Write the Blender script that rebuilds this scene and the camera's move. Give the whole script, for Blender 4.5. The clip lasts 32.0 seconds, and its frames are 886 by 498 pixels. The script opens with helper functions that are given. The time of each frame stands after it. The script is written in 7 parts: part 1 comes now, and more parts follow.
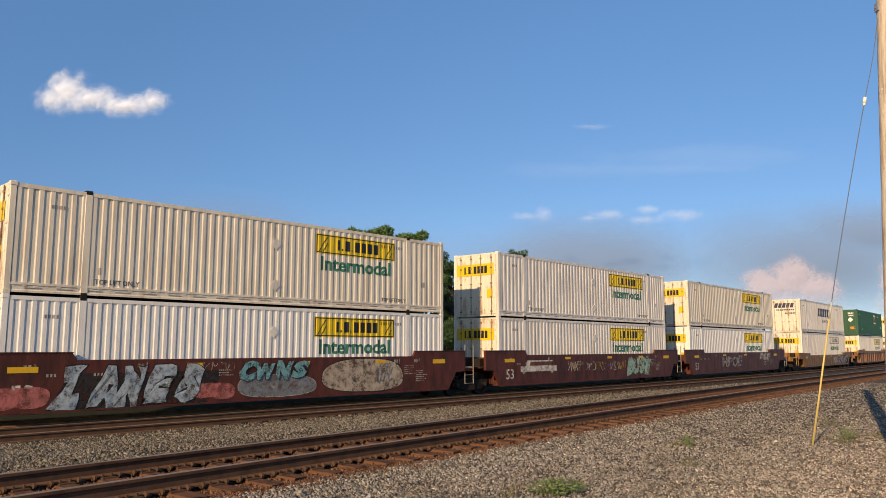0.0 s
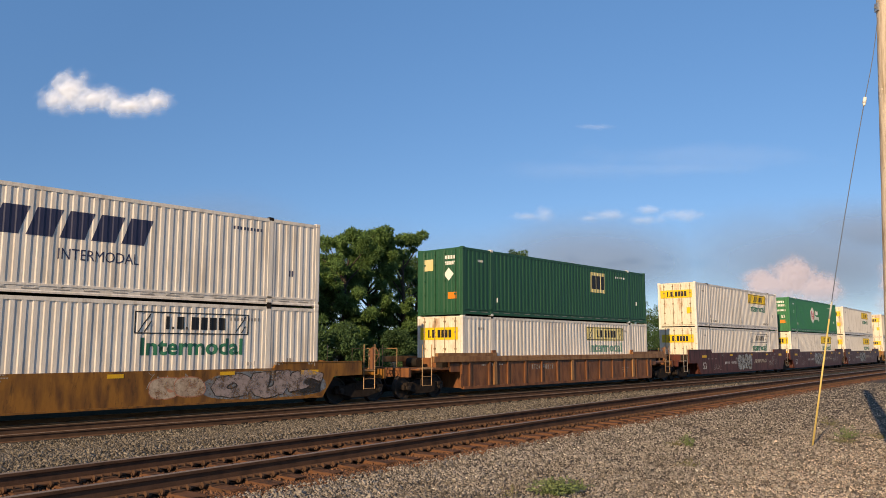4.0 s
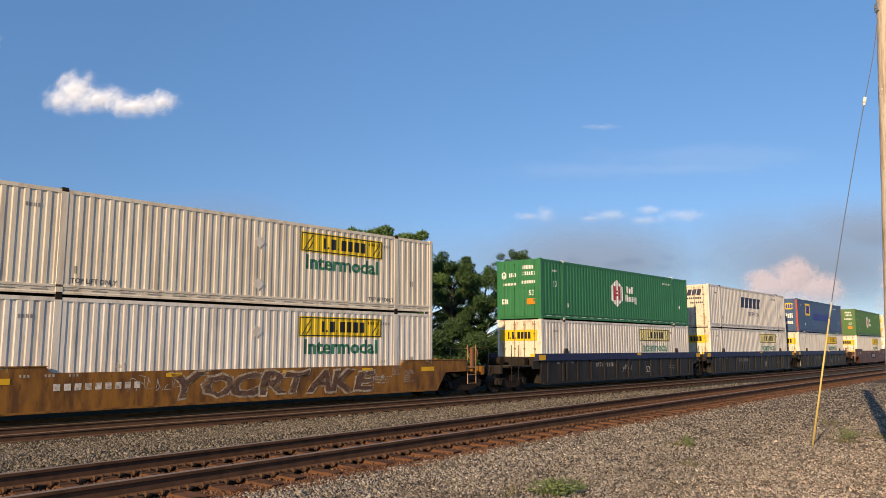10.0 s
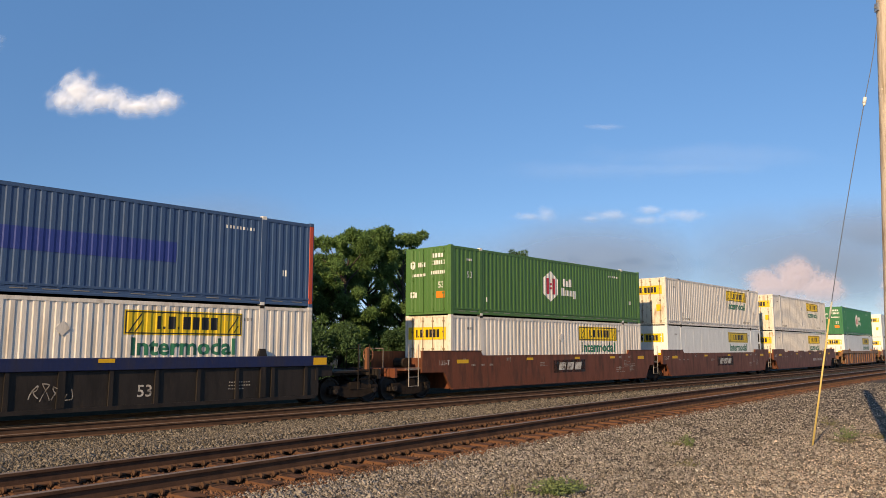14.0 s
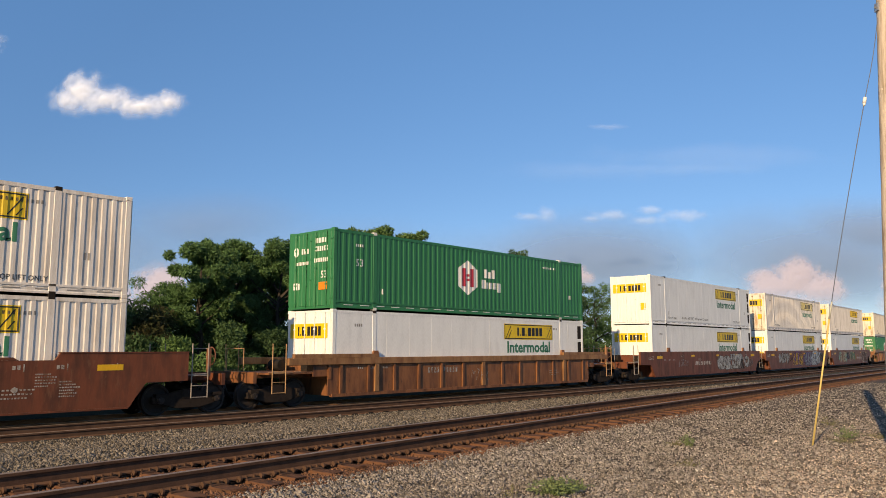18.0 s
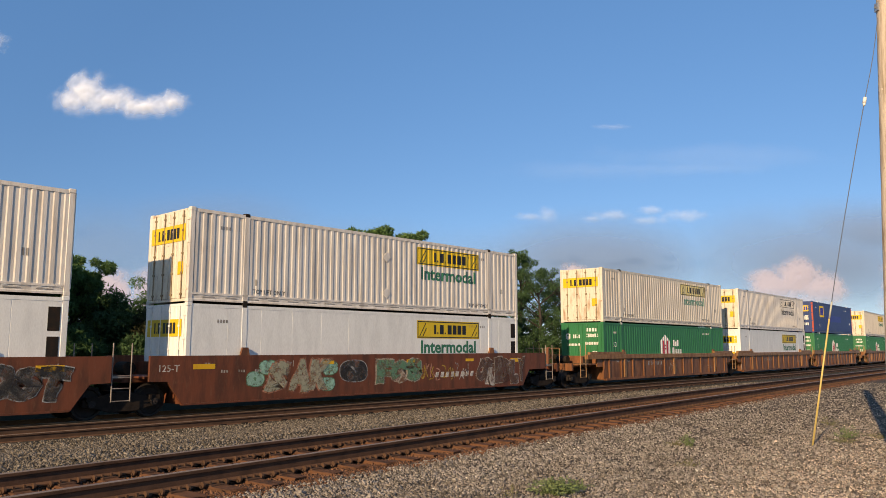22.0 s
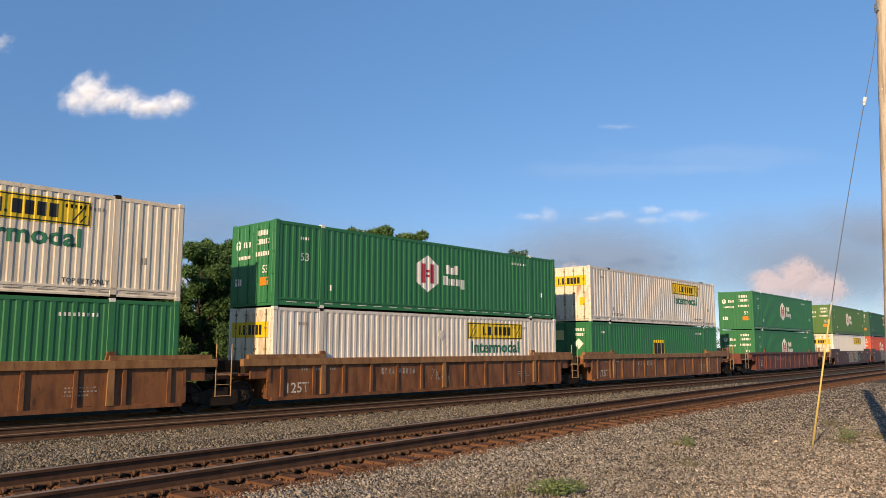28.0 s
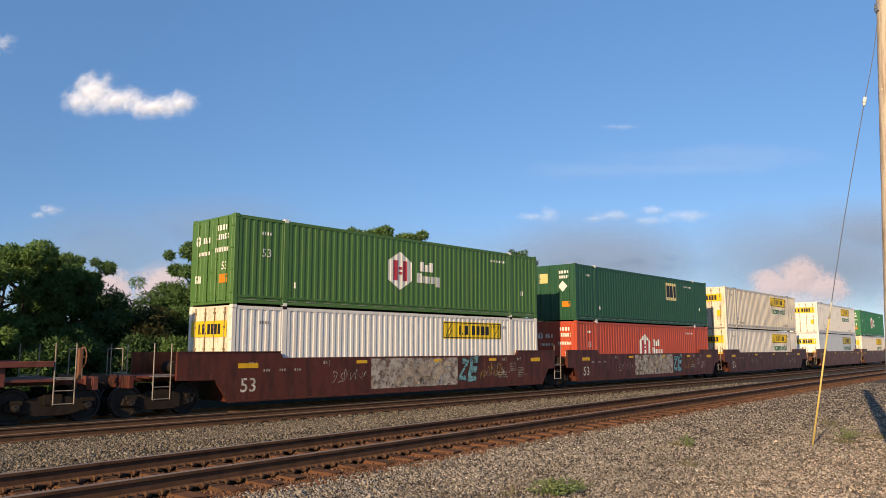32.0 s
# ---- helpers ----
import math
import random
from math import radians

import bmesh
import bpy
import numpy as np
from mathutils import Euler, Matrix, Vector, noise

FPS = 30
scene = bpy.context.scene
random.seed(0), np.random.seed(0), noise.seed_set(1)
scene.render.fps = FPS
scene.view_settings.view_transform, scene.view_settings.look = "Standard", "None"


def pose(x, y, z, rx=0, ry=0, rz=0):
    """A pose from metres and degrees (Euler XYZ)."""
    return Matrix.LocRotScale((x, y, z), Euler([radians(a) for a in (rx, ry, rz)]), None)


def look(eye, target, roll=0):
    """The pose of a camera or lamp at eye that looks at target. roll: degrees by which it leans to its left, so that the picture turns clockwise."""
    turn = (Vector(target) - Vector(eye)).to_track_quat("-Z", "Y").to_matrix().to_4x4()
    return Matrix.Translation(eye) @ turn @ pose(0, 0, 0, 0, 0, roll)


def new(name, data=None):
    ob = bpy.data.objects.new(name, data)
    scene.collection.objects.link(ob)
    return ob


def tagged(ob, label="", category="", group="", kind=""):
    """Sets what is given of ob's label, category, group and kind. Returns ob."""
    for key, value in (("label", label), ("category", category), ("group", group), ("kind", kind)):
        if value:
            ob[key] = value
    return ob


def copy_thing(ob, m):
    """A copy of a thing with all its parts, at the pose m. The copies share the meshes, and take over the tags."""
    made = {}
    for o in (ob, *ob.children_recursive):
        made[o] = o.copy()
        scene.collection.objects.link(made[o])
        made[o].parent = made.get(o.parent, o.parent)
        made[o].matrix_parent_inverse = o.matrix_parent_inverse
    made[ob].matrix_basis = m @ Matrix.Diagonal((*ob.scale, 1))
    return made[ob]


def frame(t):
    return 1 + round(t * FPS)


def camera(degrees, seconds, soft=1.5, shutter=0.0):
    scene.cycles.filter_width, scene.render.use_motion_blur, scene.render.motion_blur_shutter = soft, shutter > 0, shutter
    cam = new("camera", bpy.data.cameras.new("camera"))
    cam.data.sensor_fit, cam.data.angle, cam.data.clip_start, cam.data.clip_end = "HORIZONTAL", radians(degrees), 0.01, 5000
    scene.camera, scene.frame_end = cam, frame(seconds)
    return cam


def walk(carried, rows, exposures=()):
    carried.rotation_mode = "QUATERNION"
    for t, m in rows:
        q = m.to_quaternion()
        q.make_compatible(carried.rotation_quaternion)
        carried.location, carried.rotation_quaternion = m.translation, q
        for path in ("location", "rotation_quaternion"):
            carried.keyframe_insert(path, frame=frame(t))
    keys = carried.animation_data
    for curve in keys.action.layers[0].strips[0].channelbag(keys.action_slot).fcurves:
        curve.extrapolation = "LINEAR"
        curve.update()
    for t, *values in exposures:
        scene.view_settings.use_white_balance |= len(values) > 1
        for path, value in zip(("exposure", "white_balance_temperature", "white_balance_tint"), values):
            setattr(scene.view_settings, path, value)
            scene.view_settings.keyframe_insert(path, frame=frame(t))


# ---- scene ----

# ============ camera: stands still beside the line ============
EYE = (0.0, 0.0, 1.97)
cam = camera(60.5, 32.0, soft=0.5)
walk(cam, [(0.0, pose(*EYE, 97.41, 0.0, 0.0)), (32.0, pose(*EYE, 97.41, 0.0, 0.0))], exposures=[(t, stops, 9600.0, 14.0) for t, stops in ((0.0, 0.36), (4.0, 0.37), (7.0, 0.45), (9.0, 0.39), (11.0, 0.49), (13.0, 0.45), (16.0, 0.38), (18.0, 0.42), (19.0, 0.48), (20.0, 0.44), (21.0, 0.39), (24.0, 0.41), (28.0, 0.46), (30.0, 0.54), (31.0, 0.54), (32.0, 0.48))])

# ============ the two tracks in plan (z = 0 is the railhead under the train) ============
GAUGE = 1.505          # between the rail centres
TRAIN = (32.78, 0.8274, 0.001046, -60.0, 130.0, 0.0)     # ahead at x = 0, heading, bend, bend's start and end, railhead
NEAR = (14.26, 0.9033, -0.000641, -40.0, 140.0, 0.534)
BOX_L, BOX_W, BOX_H = 16.154, 2.591, 2.90
WELL_FLOOR = 0.43


def along(track, s, lat=0.0):
    """Place and heading at the run s of a track, lat metres to its far side."""
    d0, th, k, a, b, _ = track
    c = min(max(s, a), b)
    x = (math.sin(th + k * c) - math.sin(th)) / k
    y = d0 - (math.cos(th + k * c) - math.cos(th)) / k
    h = th + k * c
    x, y = x + (s - c) * math.cos(h), y + (s - c) * math.sin(h)
    return x - math.sin(h) * lat, y + math.cos(h) * lat, h


def on_track(track, s, lat=0.0, z=0.0):
    x, y, h = along(track, s, lat)
    return pose(x, y, z, 0, 0, math.degrees(h))


def aside(track, x, y):
    """Signed distance of a place from a track, positive on its far side (arrays)."""
    d0, th, k, a, b, _ = track
    u = x * math.cos(th) + (y - d0) * math.sin(th)
    v = -x * math.sin(th) + (y - d0) * math.cos(th)
    c = np.clip(u, a, b)
    return v - 0.5 * k * c * c - (u - c) * k * c


def ground_z(x, y):
    da, db = aside(NEAR, x, y), -aside(TRAIN, x, y)
    w = np.clip((da - 1.7) / np.maximum(da + db - 4.2, 0.5), 0, 1)
    w = w * w * (3 - 2 * w)
    bed = np.clip((1.6 - np.abs(da)) / 0.35, 0, 1)
    under = np.clip((1.75 - np.abs(db)) / 0.3, 0, 1)
    return 0.31 - 0.012 * bed + 0.032 * under - 0.55 * w - 0.25 * np.clip((-db - 2.5) / 3.0, 0, 1) + 0.42 * np.exp(-((db + 4.2) / 0.9) ** 2)


# ============ light ============
SUN_EL, SUN_AWAY = 22.5, (0.446, 0.895)     # elevation; the way the shadows fall
world = bpy.data.worlds.new("world")
scene.world = world
world.use_nodes = True
wn = world.node_tree
sky = wn.nodes.new("ShaderNodeTexSky")
sky.sky_type, sky.sun_disc = "NISHITA", False
sky.sun_elevation = radians(SUN_EL)
sky.altitude = 2500
sky.sun_rotation = math.atan2(-SUN_AWAY[0], -SUN_AWAY[1])
sky.air_density, sky.dust_density, sky.ozone_density = 1.0, 1.3, 3.0
wn.nodes["Background"].inputs["Strength"].default_value = 0.13
tone = wn.nodes.new("ShaderNodeHueSaturation")
tone.inputs["Saturation"].default_value = 1.15
veil = wn.nodes.new("ShaderNodeMix")          # thin high haze evens out the clear sky
veil.data_type = "RGBA"
direction = wn.nodes.new("ShaderNodeTexCoord")
towards = wn.nodes.new("ShaderNodeVectorMath")     # the haze whitens towards the sun
towards.operation = "DOT_PRODUCT"
towards.inputs[1].default_value = (-SUN_AWAY[0] * 0.926, -SUN_AWAY[1] * 0.926, 0.378)
wn.links.new(direction.outputs["Generated"], towards.inputs[0])
share = wn.nodes.new("ShaderNodeMapRange")
share.inputs[1].default_value, share.inputs[2].default_value, share.inputs[3].default_value, share.inputs[4].default_value = -0.3, 0.7, 0.62, 0.15
wn.links.new(towards.outputs["Value"], share.inputs[0])
wn.links.new(share.outputs[0], veil.inputs[0])
veil.inputs[7].default_value = (1.02, 2.2, 5.1, 1)
wn.links.new(sky.outputs[0], veil.inputs[6])
wn.links.new(veil.outputs[2], tone.inputs["Color"])
depth = wn.nodes.new("ShaderNodeMapRange")     # the clear sky deepens at right angles to the sun
depth.inputs[1].default_value, depth.inputs[2].default_value, depth.inputs[3].default_value, depth.inputs[4].default_value = -0.86, -0.42, 1.15, 0.92
wn.links.new(towards.outputs["Value"], depth.inputs[0])
wn.links.new(depth.outputs[0], tone.inputs["Value"])
wn.links.new(tone.outputs[0], wn.nodes["Background"].inputs["Color"])
sun = new("sun", bpy.data.lights.new("sun", "SUN"))
sun.data.energy, sun.data.angle, sun.data.color = 3.7, radians(0.6), (1.0, 0.865, 0.68)
sun.matrix_world = look((0, 0, 0), (SUN_AWAY[0], SUN_AWAY[1], -math.tan(radians(SUN_EL)) * math.hypot(*SUN_AWAY)))


# ============ materials ============
def material(name, base, rough=0.6, metal=0.0, second=None, scale=3.0, amount=0.5, grain=40.0, bump=0.1, island=0.0, stretch=(1, 1, 1), lo=0.45, hi=0.7, spots=None):
    """A node material: a base colour, a second colour in patches, fine grain and relief. spots: a third colour in small flecks and runs, with its share."""
    m = bpy.data.materials.new(name)
    m.use_nodes = True
    n, l = m.node_tree.nodes, m.node_tree.links
    b = n["Principled BSDF"]
    b.inputs["Metallic"].default_value = metal
    b.inputs["Specular IOR Level"].default_value = 0.12 if rough >= 0.75 else 0.25 if name.endswith(("car_paint", "sill_paint")) else 0.5
    co = n.new("ShaderNodeTexCoord")
    mp = n.new("ShaderNodeMapping")
    mp.inputs["Scale"].default_value = stretch
    l.new(co.outputs["Object"], mp.inputs["Vector"])
    ob = n.new("ShaderNodeObjectInfo")
    off = n.new("ShaderNodeVectorMath")
    off.operation = "MULTIPLY_ADD"
    cmb = n.new("ShaderNodeCombineXYZ")
    for i in range(3):
        l.new(ob.outputs["Random"], cmb.inputs[i])
    l.new(cmb.outputs[0], off.inputs[0])
    off.inputs[1].default_value = (37.0, 19.0, 53.0)
    l.new(mp.outputs[0], off.inputs[2])
    big = n.new("ShaderNodeTexNoise")
    big.inputs["Scale"].default_value, big.inputs["Detail"].default_value = scale, 6
    l.new(off.outputs[0], big.inputs["Vector"])
    fine = n.new("ShaderNodeTexNoise")
    fine.inputs["Scale"].default_value, fine.inputs["Detail"].default_value = grain, 4
    l.new(off.outputs[0], fine.inputs["Vector"])
    ramp = n.new("ShaderNodeMapRange")
    ramp.inputs[1].default_value, ramp.inputs[2].default_value = lo, hi
    l.new(big.outputs["Fac"], ramp.inputs[0])
    mul = n.new("ShaderNodeMath")
    mul.operation = "MULTIPLY"
    mul.inputs[1].default_value = amount
    l.new(ramp.outputs[0], mul.inputs[0])
    mix = n.new("ShaderNodeMix")
    mix.data_type = "RGBA"
    mix.inputs[6].default_value = (*base, 1)
    mix.inputs[7].default_value = (*(second or [c * 0.7 for c in base]), 1)
    l.new(mul.outputs[0], mix.inputs[0])
    hs = n.new("ShaderNodeHueSaturation")
    fr = n.new("ShaderNodeMapRange")
    fr.inputs[3].default_value, fr.inputs[4].default_value = 0.82, 1.18
    l.new(fine.outputs["Fac"], fr.inputs[0])
    tint = mix.outputs[2]
    if spots:
        fleck = n.new("ShaderNodeTexNoise")
        fleck.inputs["Scale"].default_value, fleck.inputs["Detail"].default_value, fleck.inputs["Roughness"].default_value = 5.5, 8, 0.7
        l.new(off.outputs[0], fleck.inputs["Vector"])
        fm = n.new("ShaderNodeMapRange")
        fm.inputs[1].default_value, fm.inputs[2].default_value, fm.inputs[4].default_value = 0.56, 0.68, spots[3]
        l.new(fleck.outputs["Fac"], fm.inputs[0])
        over = n.new("ShaderNodeMix")
        over.data_type = "RGBA"
        over.inputs[7].default_value = (*spots[:3], 1)
        l.new(fm.outputs[0], over.inputs[0])
        l.new(tint, over.inputs[6])
        tint = over.outputs[2]
    l.new(tint, hs.inputs["Color"])
    if island:
        geo = n.new("ShaderNodeNewGeometry")
        ir = n.new("ShaderNodeMapRange")
        ir.inputs[3].default_value, ir.inputs[4].default_value = 1 - island, 1 + island
        l.new(geo.outputs["Random Per Island"], ir.inputs[0])
        mm = n.new("ShaderNodeMath")
        mm.operation = "MULTIPLY"
        l.new(ir.outputs[0], mm.inputs[0])
        l.new(fr.outputs[0], mm.inputs[1])
        l.new(mm.outputs[0], hs.inputs["Value"])
    else:
        l.new(fr.outputs[0], hs.inputs["Value"])
    l.new(hs.outputs[0], b.inputs["Base Color"])
    rr = n.new("ShaderNodeMapRange")
    rr.inputs[3].default_value, rr.inputs[4].default_value = max(rough - 0.12, 0.05), min(rough + 0.15, 1)
    l.new(big.outputs["Fac"], rr.inputs[0])
    l.new(rr.outputs[0], b.inputs["Roughness"])
    if bump:
        bp = n.new("ShaderNodeBump")
        bp.inputs["Strength"].default_value, bp.inputs["Distance"].default_value = bump, 0.02
        l.new(fine.outputs["Fac"], bp.inputs["Height"])
        l.new(bp.outputs[0], b.inputs["Normal"])
    return m


def paint(name, base, second=None, amount=0.35):
    """Weathered painted steel, with streaks that run down."""
    return material(name, base, 0.5, 0.0, second, 2.2, amount, 30, 0.04, stretch=(1.6, 1.6, 0.35))


def car_paint(name, base, second, amount, spots):
    """Car-side paint: faded in streaks, flecked with rust and grime, a little uneven."""
    return material(name, base, 0.48, 0.0, second, 2.4, amount, 14, 0.16, stretch=(1.5, 1.5, 0.4), lo=0.42, hi=0.66, spots=spots)


white_paint = material("white_paint", (0.75, 0.70, 0.645), 0.5, 0.0, (0.36, 0.30, 0.25), 1.6, 0.6, 30, 0.04, stretch=(2.6, 2.6, 0.3), lo=0.46, hi=0.74, spots=(0.30, 0.22, 0.16, 0.28))
clean_white = paint("clean_white_paint", (0.78, 0.755, 0.725), (0.58, 0.55, 0.52), 0.4)
plate_white = paint("plate_white_paint", (0.79, 0.80, 0.79), (0.60, 0.61, 0.61), 0.45)
cream_paint = material("cream_paint", (0.70, 0.64, 0.53), 0.5, 0.0, (0.36, 0.17, 0.07), 1.7, 0.75, 30, 0.04, stretch=(1.6, 1.6, 0.5), lo=0.54, hi=0.70, spots=(0.20, 0.085, 0.035, 0.6))
cream_side = material("cream_side_paint", (0.73, 0.655, 0.55), 0.5, 0.0, (0.40, 0.31, 0.23), 1.6, 0.6, 30, 0.04, stretch=(2.6, 2.6, 0.3), lo=0.46, hi=0.74)
green_paint = paint("green_paint", (0.012, 0.160, 0.060), (0.028, 0.20, 0.092))
dark_green_paint = paint("dark_green_paint", (0.008, 0.075, 0.035), (0.02, 0.1, 0.05))
olive_paint = paint("faded_green_paint", (0.058, 0.155, 0.038), (0.095, 0.19, 0.058))
blue_paint = paint("blue_paint", (0.036, 0.086, 0.19), (0.07, 0.115, 0.20))
deep_blue_paint = paint("deep_blue_paint", (0.022, 0.05, 0.165), (0.04, 0.07, 0.19))
red_paint = paint("red_paint", (0.50, 0.07, 0.035), (0.42, 0.12, 0.08))
yellow_paint = paint("yellow_paint", (0.74, 0.50, 0.025), (0.58, 0.40, 0.06))
faded_yellow = paint("faded_yellow_paint", (0.62, 0.52, 0.22), (0.6, 0.55, 0.4), 0.7)
amber_paint = paint("amber_reflector", (0.72, 0.40, 0.02), (0.5, 0.26, 0.03))
orange_paint = paint("orange_paint", (0.75, 0.22, 0.02))
black_paint = paint("black_paint", (0.012, 0.012, 0.013))
dark_steel = material("dark_steel", (0.020, 0.017, 0.015), 0.75, 0.0, (0.05, 0.028, 0.018), 6, 0.6, 60, 0.2)
rod_rust = material("rusty_lock_rod", (0.34, 0.25, 0.16), 0.7, 0.2, (0.14, 0.07, 0.035), 4, 0.9, 40, 0.2)
grey_steel = material("galvanised_steel", (0.4, 0.4, 0.4), 0.45, 0.6, (0.25, 0.24, 0.22), 5, 0.6, 60, 0.1)
letter_green = paint("lettering_green", (0.012, 0.15, 0.085), (0.06, 0.2, 0.14))
letter_grey = paint("lettering_dark_grey", (0.05, 0.05, 0.05), (0.2, 0.19, 0.17), 0.6)
pale_green = paint("bleached_lettering_green", (0.10, 0.27, 0.19), (0.3, 0.4, 0.33), 0.8)
letter_navy = paint("lettering_navy", (0.02, 0.025, 0.07), (0.07, 0.07, 0.12))
letter_white = paint("lettering_white", (0.75, 0.74, 0.70), (0.5, 0.49, 0.45))
faint_dark = paint("faint_dark_print", (0.22, 0.2, 0.18), (0.4, 0.37, 0.33), 0.7)
logo_red = paint("logo_red", (0.42, 0.03, 0.05))
band_blue = paint("overpaint_blue", (0.02, 0.045, 0.24))
logo_blue = paint("logo_blue", (0.015, 0.025, 0.30))
maroon_car = car_paint("maroon_car_paint", (0.10, 0.027, 0.02), (0.045, 0.018, 0.015), 0.9, (0.15, 0.075, 0.055, 0.4))
plum_car = car_paint("plum_car_paint", (0.165, 0.052, 0.042), (0.085, 0.033, 0.027), 0.8, (0.035, 0.02, 0.016, 0.6))
brown_car = car_paint("brown_car_paint", (0.165, 0.052, 0.028), (0.085, 0.034, 0.021), 0.9, (0.20, 0.10, 0.06, 0.4))
rust_car = car_paint("rusty_car_paint", (0.23, 0.094, 0.043), (0.105, 0.044, 0.026), 0.9, (0.045, 0.024, 0.017, 0.65))
rust_sill = car_paint("rusty_sill_paint", (0.30, 0.155, 0.072), (0.17, 0.072, 0.034), 0.8, (0.07, 0.035, 0.02, 0.6))
yellow_car = car_paint("yellow_car_paint", (0.26, 0.115, 0.028), (0.10, 0.045, 0.02), 0.95, (0.045, 0.026, 0.016, 0.7))
black_car = car_paint("black_car_paint", (0.028, 0.023, 0.021), (0.014, 0.012, 0.011), 0.7, (0.06, 0.04, 0.03, 0.35))
navy_car = car_paint("navy_sill_paint", (0.014, 0.024, 0.085), (0.03, 0.03, 0.05), 0.6, (0.07, 0.05, 0.045, 0.4))
extra_rust = material("extra_rail_rust", (0.105, 0.060, 0.041), 0.85, 0.0, (0.055, 0.033, 0.025), 4, 0.7, 50, 0.2)
base_rust = material("rail_base_rust", (0.15, 0.080, 0.050), 0.85, 0.0, (0.085, 0.046, 0.031), 5, 0.8, 50, 0.2)
rail_rust = material("rail_rust", (0.105, 0.056, 0.038), 0.85, 0.0, (0.05, 0.030, 0.022), 4, 0.7, 50, 0.2)
# brown rust lightened in colour to stand for light missing below the cars
rail_lightened = material("lightened_rail_rust", (0.36, 0.18, 0.10), 0.85, 0.0, (0.25, 0.125, 0.07), 4, 0.7, 50, 0.2)
anchor_rust = material("anchor_rust", (0.105, 0.058, 0.039), 0.85, 0.0, (0.05, 0.03, 0.022), 5, 0.8, 50, 0.2)
rail_head = material("rail_head_worn", (0.24, 0.175, 0.135), 0.55, 0.1, (0.13, 0.085, 0.06), 3, 0.6, 60, 0.05)
# dirty wood, darkened further to carry the shade below the cars
tie_dirty_shaded = material("dirty_shaded_tie_wood", (0.045, 0.030, 0.022), 0.95, 0.0, (0.025, 0.018, 0.014), 3, 0.8, 50, 0.5)
tie_wood = material("tie_wood", (0.155, 0.072, 0.041), 0.9, 0.0, (0.065, 0.037, 0.026), 3, 0.9, 50, 0.5, stretch=(4, 1, 4))


# ============ mesh helpers ============
def box(bm, x0, x1, y0, y1, z0, z1, m=None):
    v = [bm.verts.new(p) for p in ((x0, y0, z0), (x1, y0, z0), (x1, y1, z0), (x0, y1, z0), (x0, y0, z1), (x1, y0, z1), (x1, y1, z1), (x0, y1, z1))]
    for f in ((0, 3, 2, 1), (4, 5, 6, 7), (0, 1, 5, 4), (1, 2, 6, 5), (2, 3, 7, 6), (3, 0, 4, 7)):
        bm.faces.new([v[i] for i in f])
    if m:
        bmesh.ops.transform(bm, matrix=m, verts=v)
    return v


def rod(bm, a, b, r, n=8, r2=None):
    """A round bar from a to b."""
    a, b = Vector(a), Vector(b)
    q = (b - a).to_track_quat("Z", "Y").to_matrix()
    rings = []
    for p, rad in ((a, r), (b, r if r2 is None else r2)):
        rings.append([bm.verts.new(p + q @ Vector((rad * math.cos(t), rad * math.sin(t), 0))) for t in [2 * math.pi * i / n for i in range(n)]])
    for i in range(n):
        j = (i + 1) % n
        bm.faces.new((rings[0][i], rings[0][j], rings[1][j], rings[1][i]))
    bm.faces.new(rings[0][::-1])
    bm.faces.new(rings[1])


def tube(bm, pts, r, n=6, closed=False):
    """One bent round bar through all the points."""
    pts = [Vector(p) for p in pts]
    rings, m = [], len(pts)
    for i, p in enumerate(pts):
        a, b = (pts[i - 1], pts[(i + 1) % m]) if closed else (pts[max(i - 1, 0)], pts[min(i + 1, m - 1)])
        q = (b - a).to_track_quat("Z", "Y").to_matrix()
        rings.append([bm.verts.new(p + q @ Vector((r * math.cos(t), r * math.sin(t), 0))) for t in [2 * math.pi * k / n for k in range(n)]])
    for i in range(m if closed else m - 1):
        u, v = rings[i], rings[(i + 1) % m]
        for k in range(n):
            bm.faces.new((u[k], u[(k + 1) % n], v[(k + 1) % n], v[k]))
    if not closed:
        bm.faces.new(rings[0][::-1])
        bm.faces.new(rings[-1])


def prism(bm, outline, y0, y1):
    """An outline in x, z (counter-clockwise seen from -y) given depth from y0 to y1."""
    a = [bm.verts.new((x, y0, z)) for x, z in outline]
    b = [bm.verts.new((x, y1, z)) for x, z in outline]
    bm.faces.new(a)
    bm.faces.new(b[::-1])
    for i in range(len(a)):
        j = (i + 1) % len(a)
        bm.faces.new((a[j], a[i], b[i], b[j]))


def finish(bm, name, mat, smooth=False):
    me = bpy.data.meshes.new(name)
    bmesh.ops.recalc_face_normals(bm, faces=bm.faces)
    bm.to_mesh(me)
    bm.free()
    me.materials.append(mat)
    if smooth:
        me.shade_smooth()
    return me


def part(name, bm, mat, parent=None, label="", smooth=False, at=None):
    ob = new(name, bm if isinstance(bm, bpy.types.Mesh) else finish(bm, name, mat, smooth))
    ob.parent = parent
    if at is not None:
        ob.matrix_basis = at
    if label:
        ob["label"] = label
    return ob


def thing(name, label, category, group="", kind=""):
    return tagged(new(name), label, category, group, kind)


# ============ containers ============
HL, HW, H = BOX_L / 2, BOX_W / 2, BOX_H
PITCH = 0.276
STEPS = (0.0, 0.105, 0.137, 0.244)      # outer flat, slope in, inner flat, slope out
DEEP = 0.019


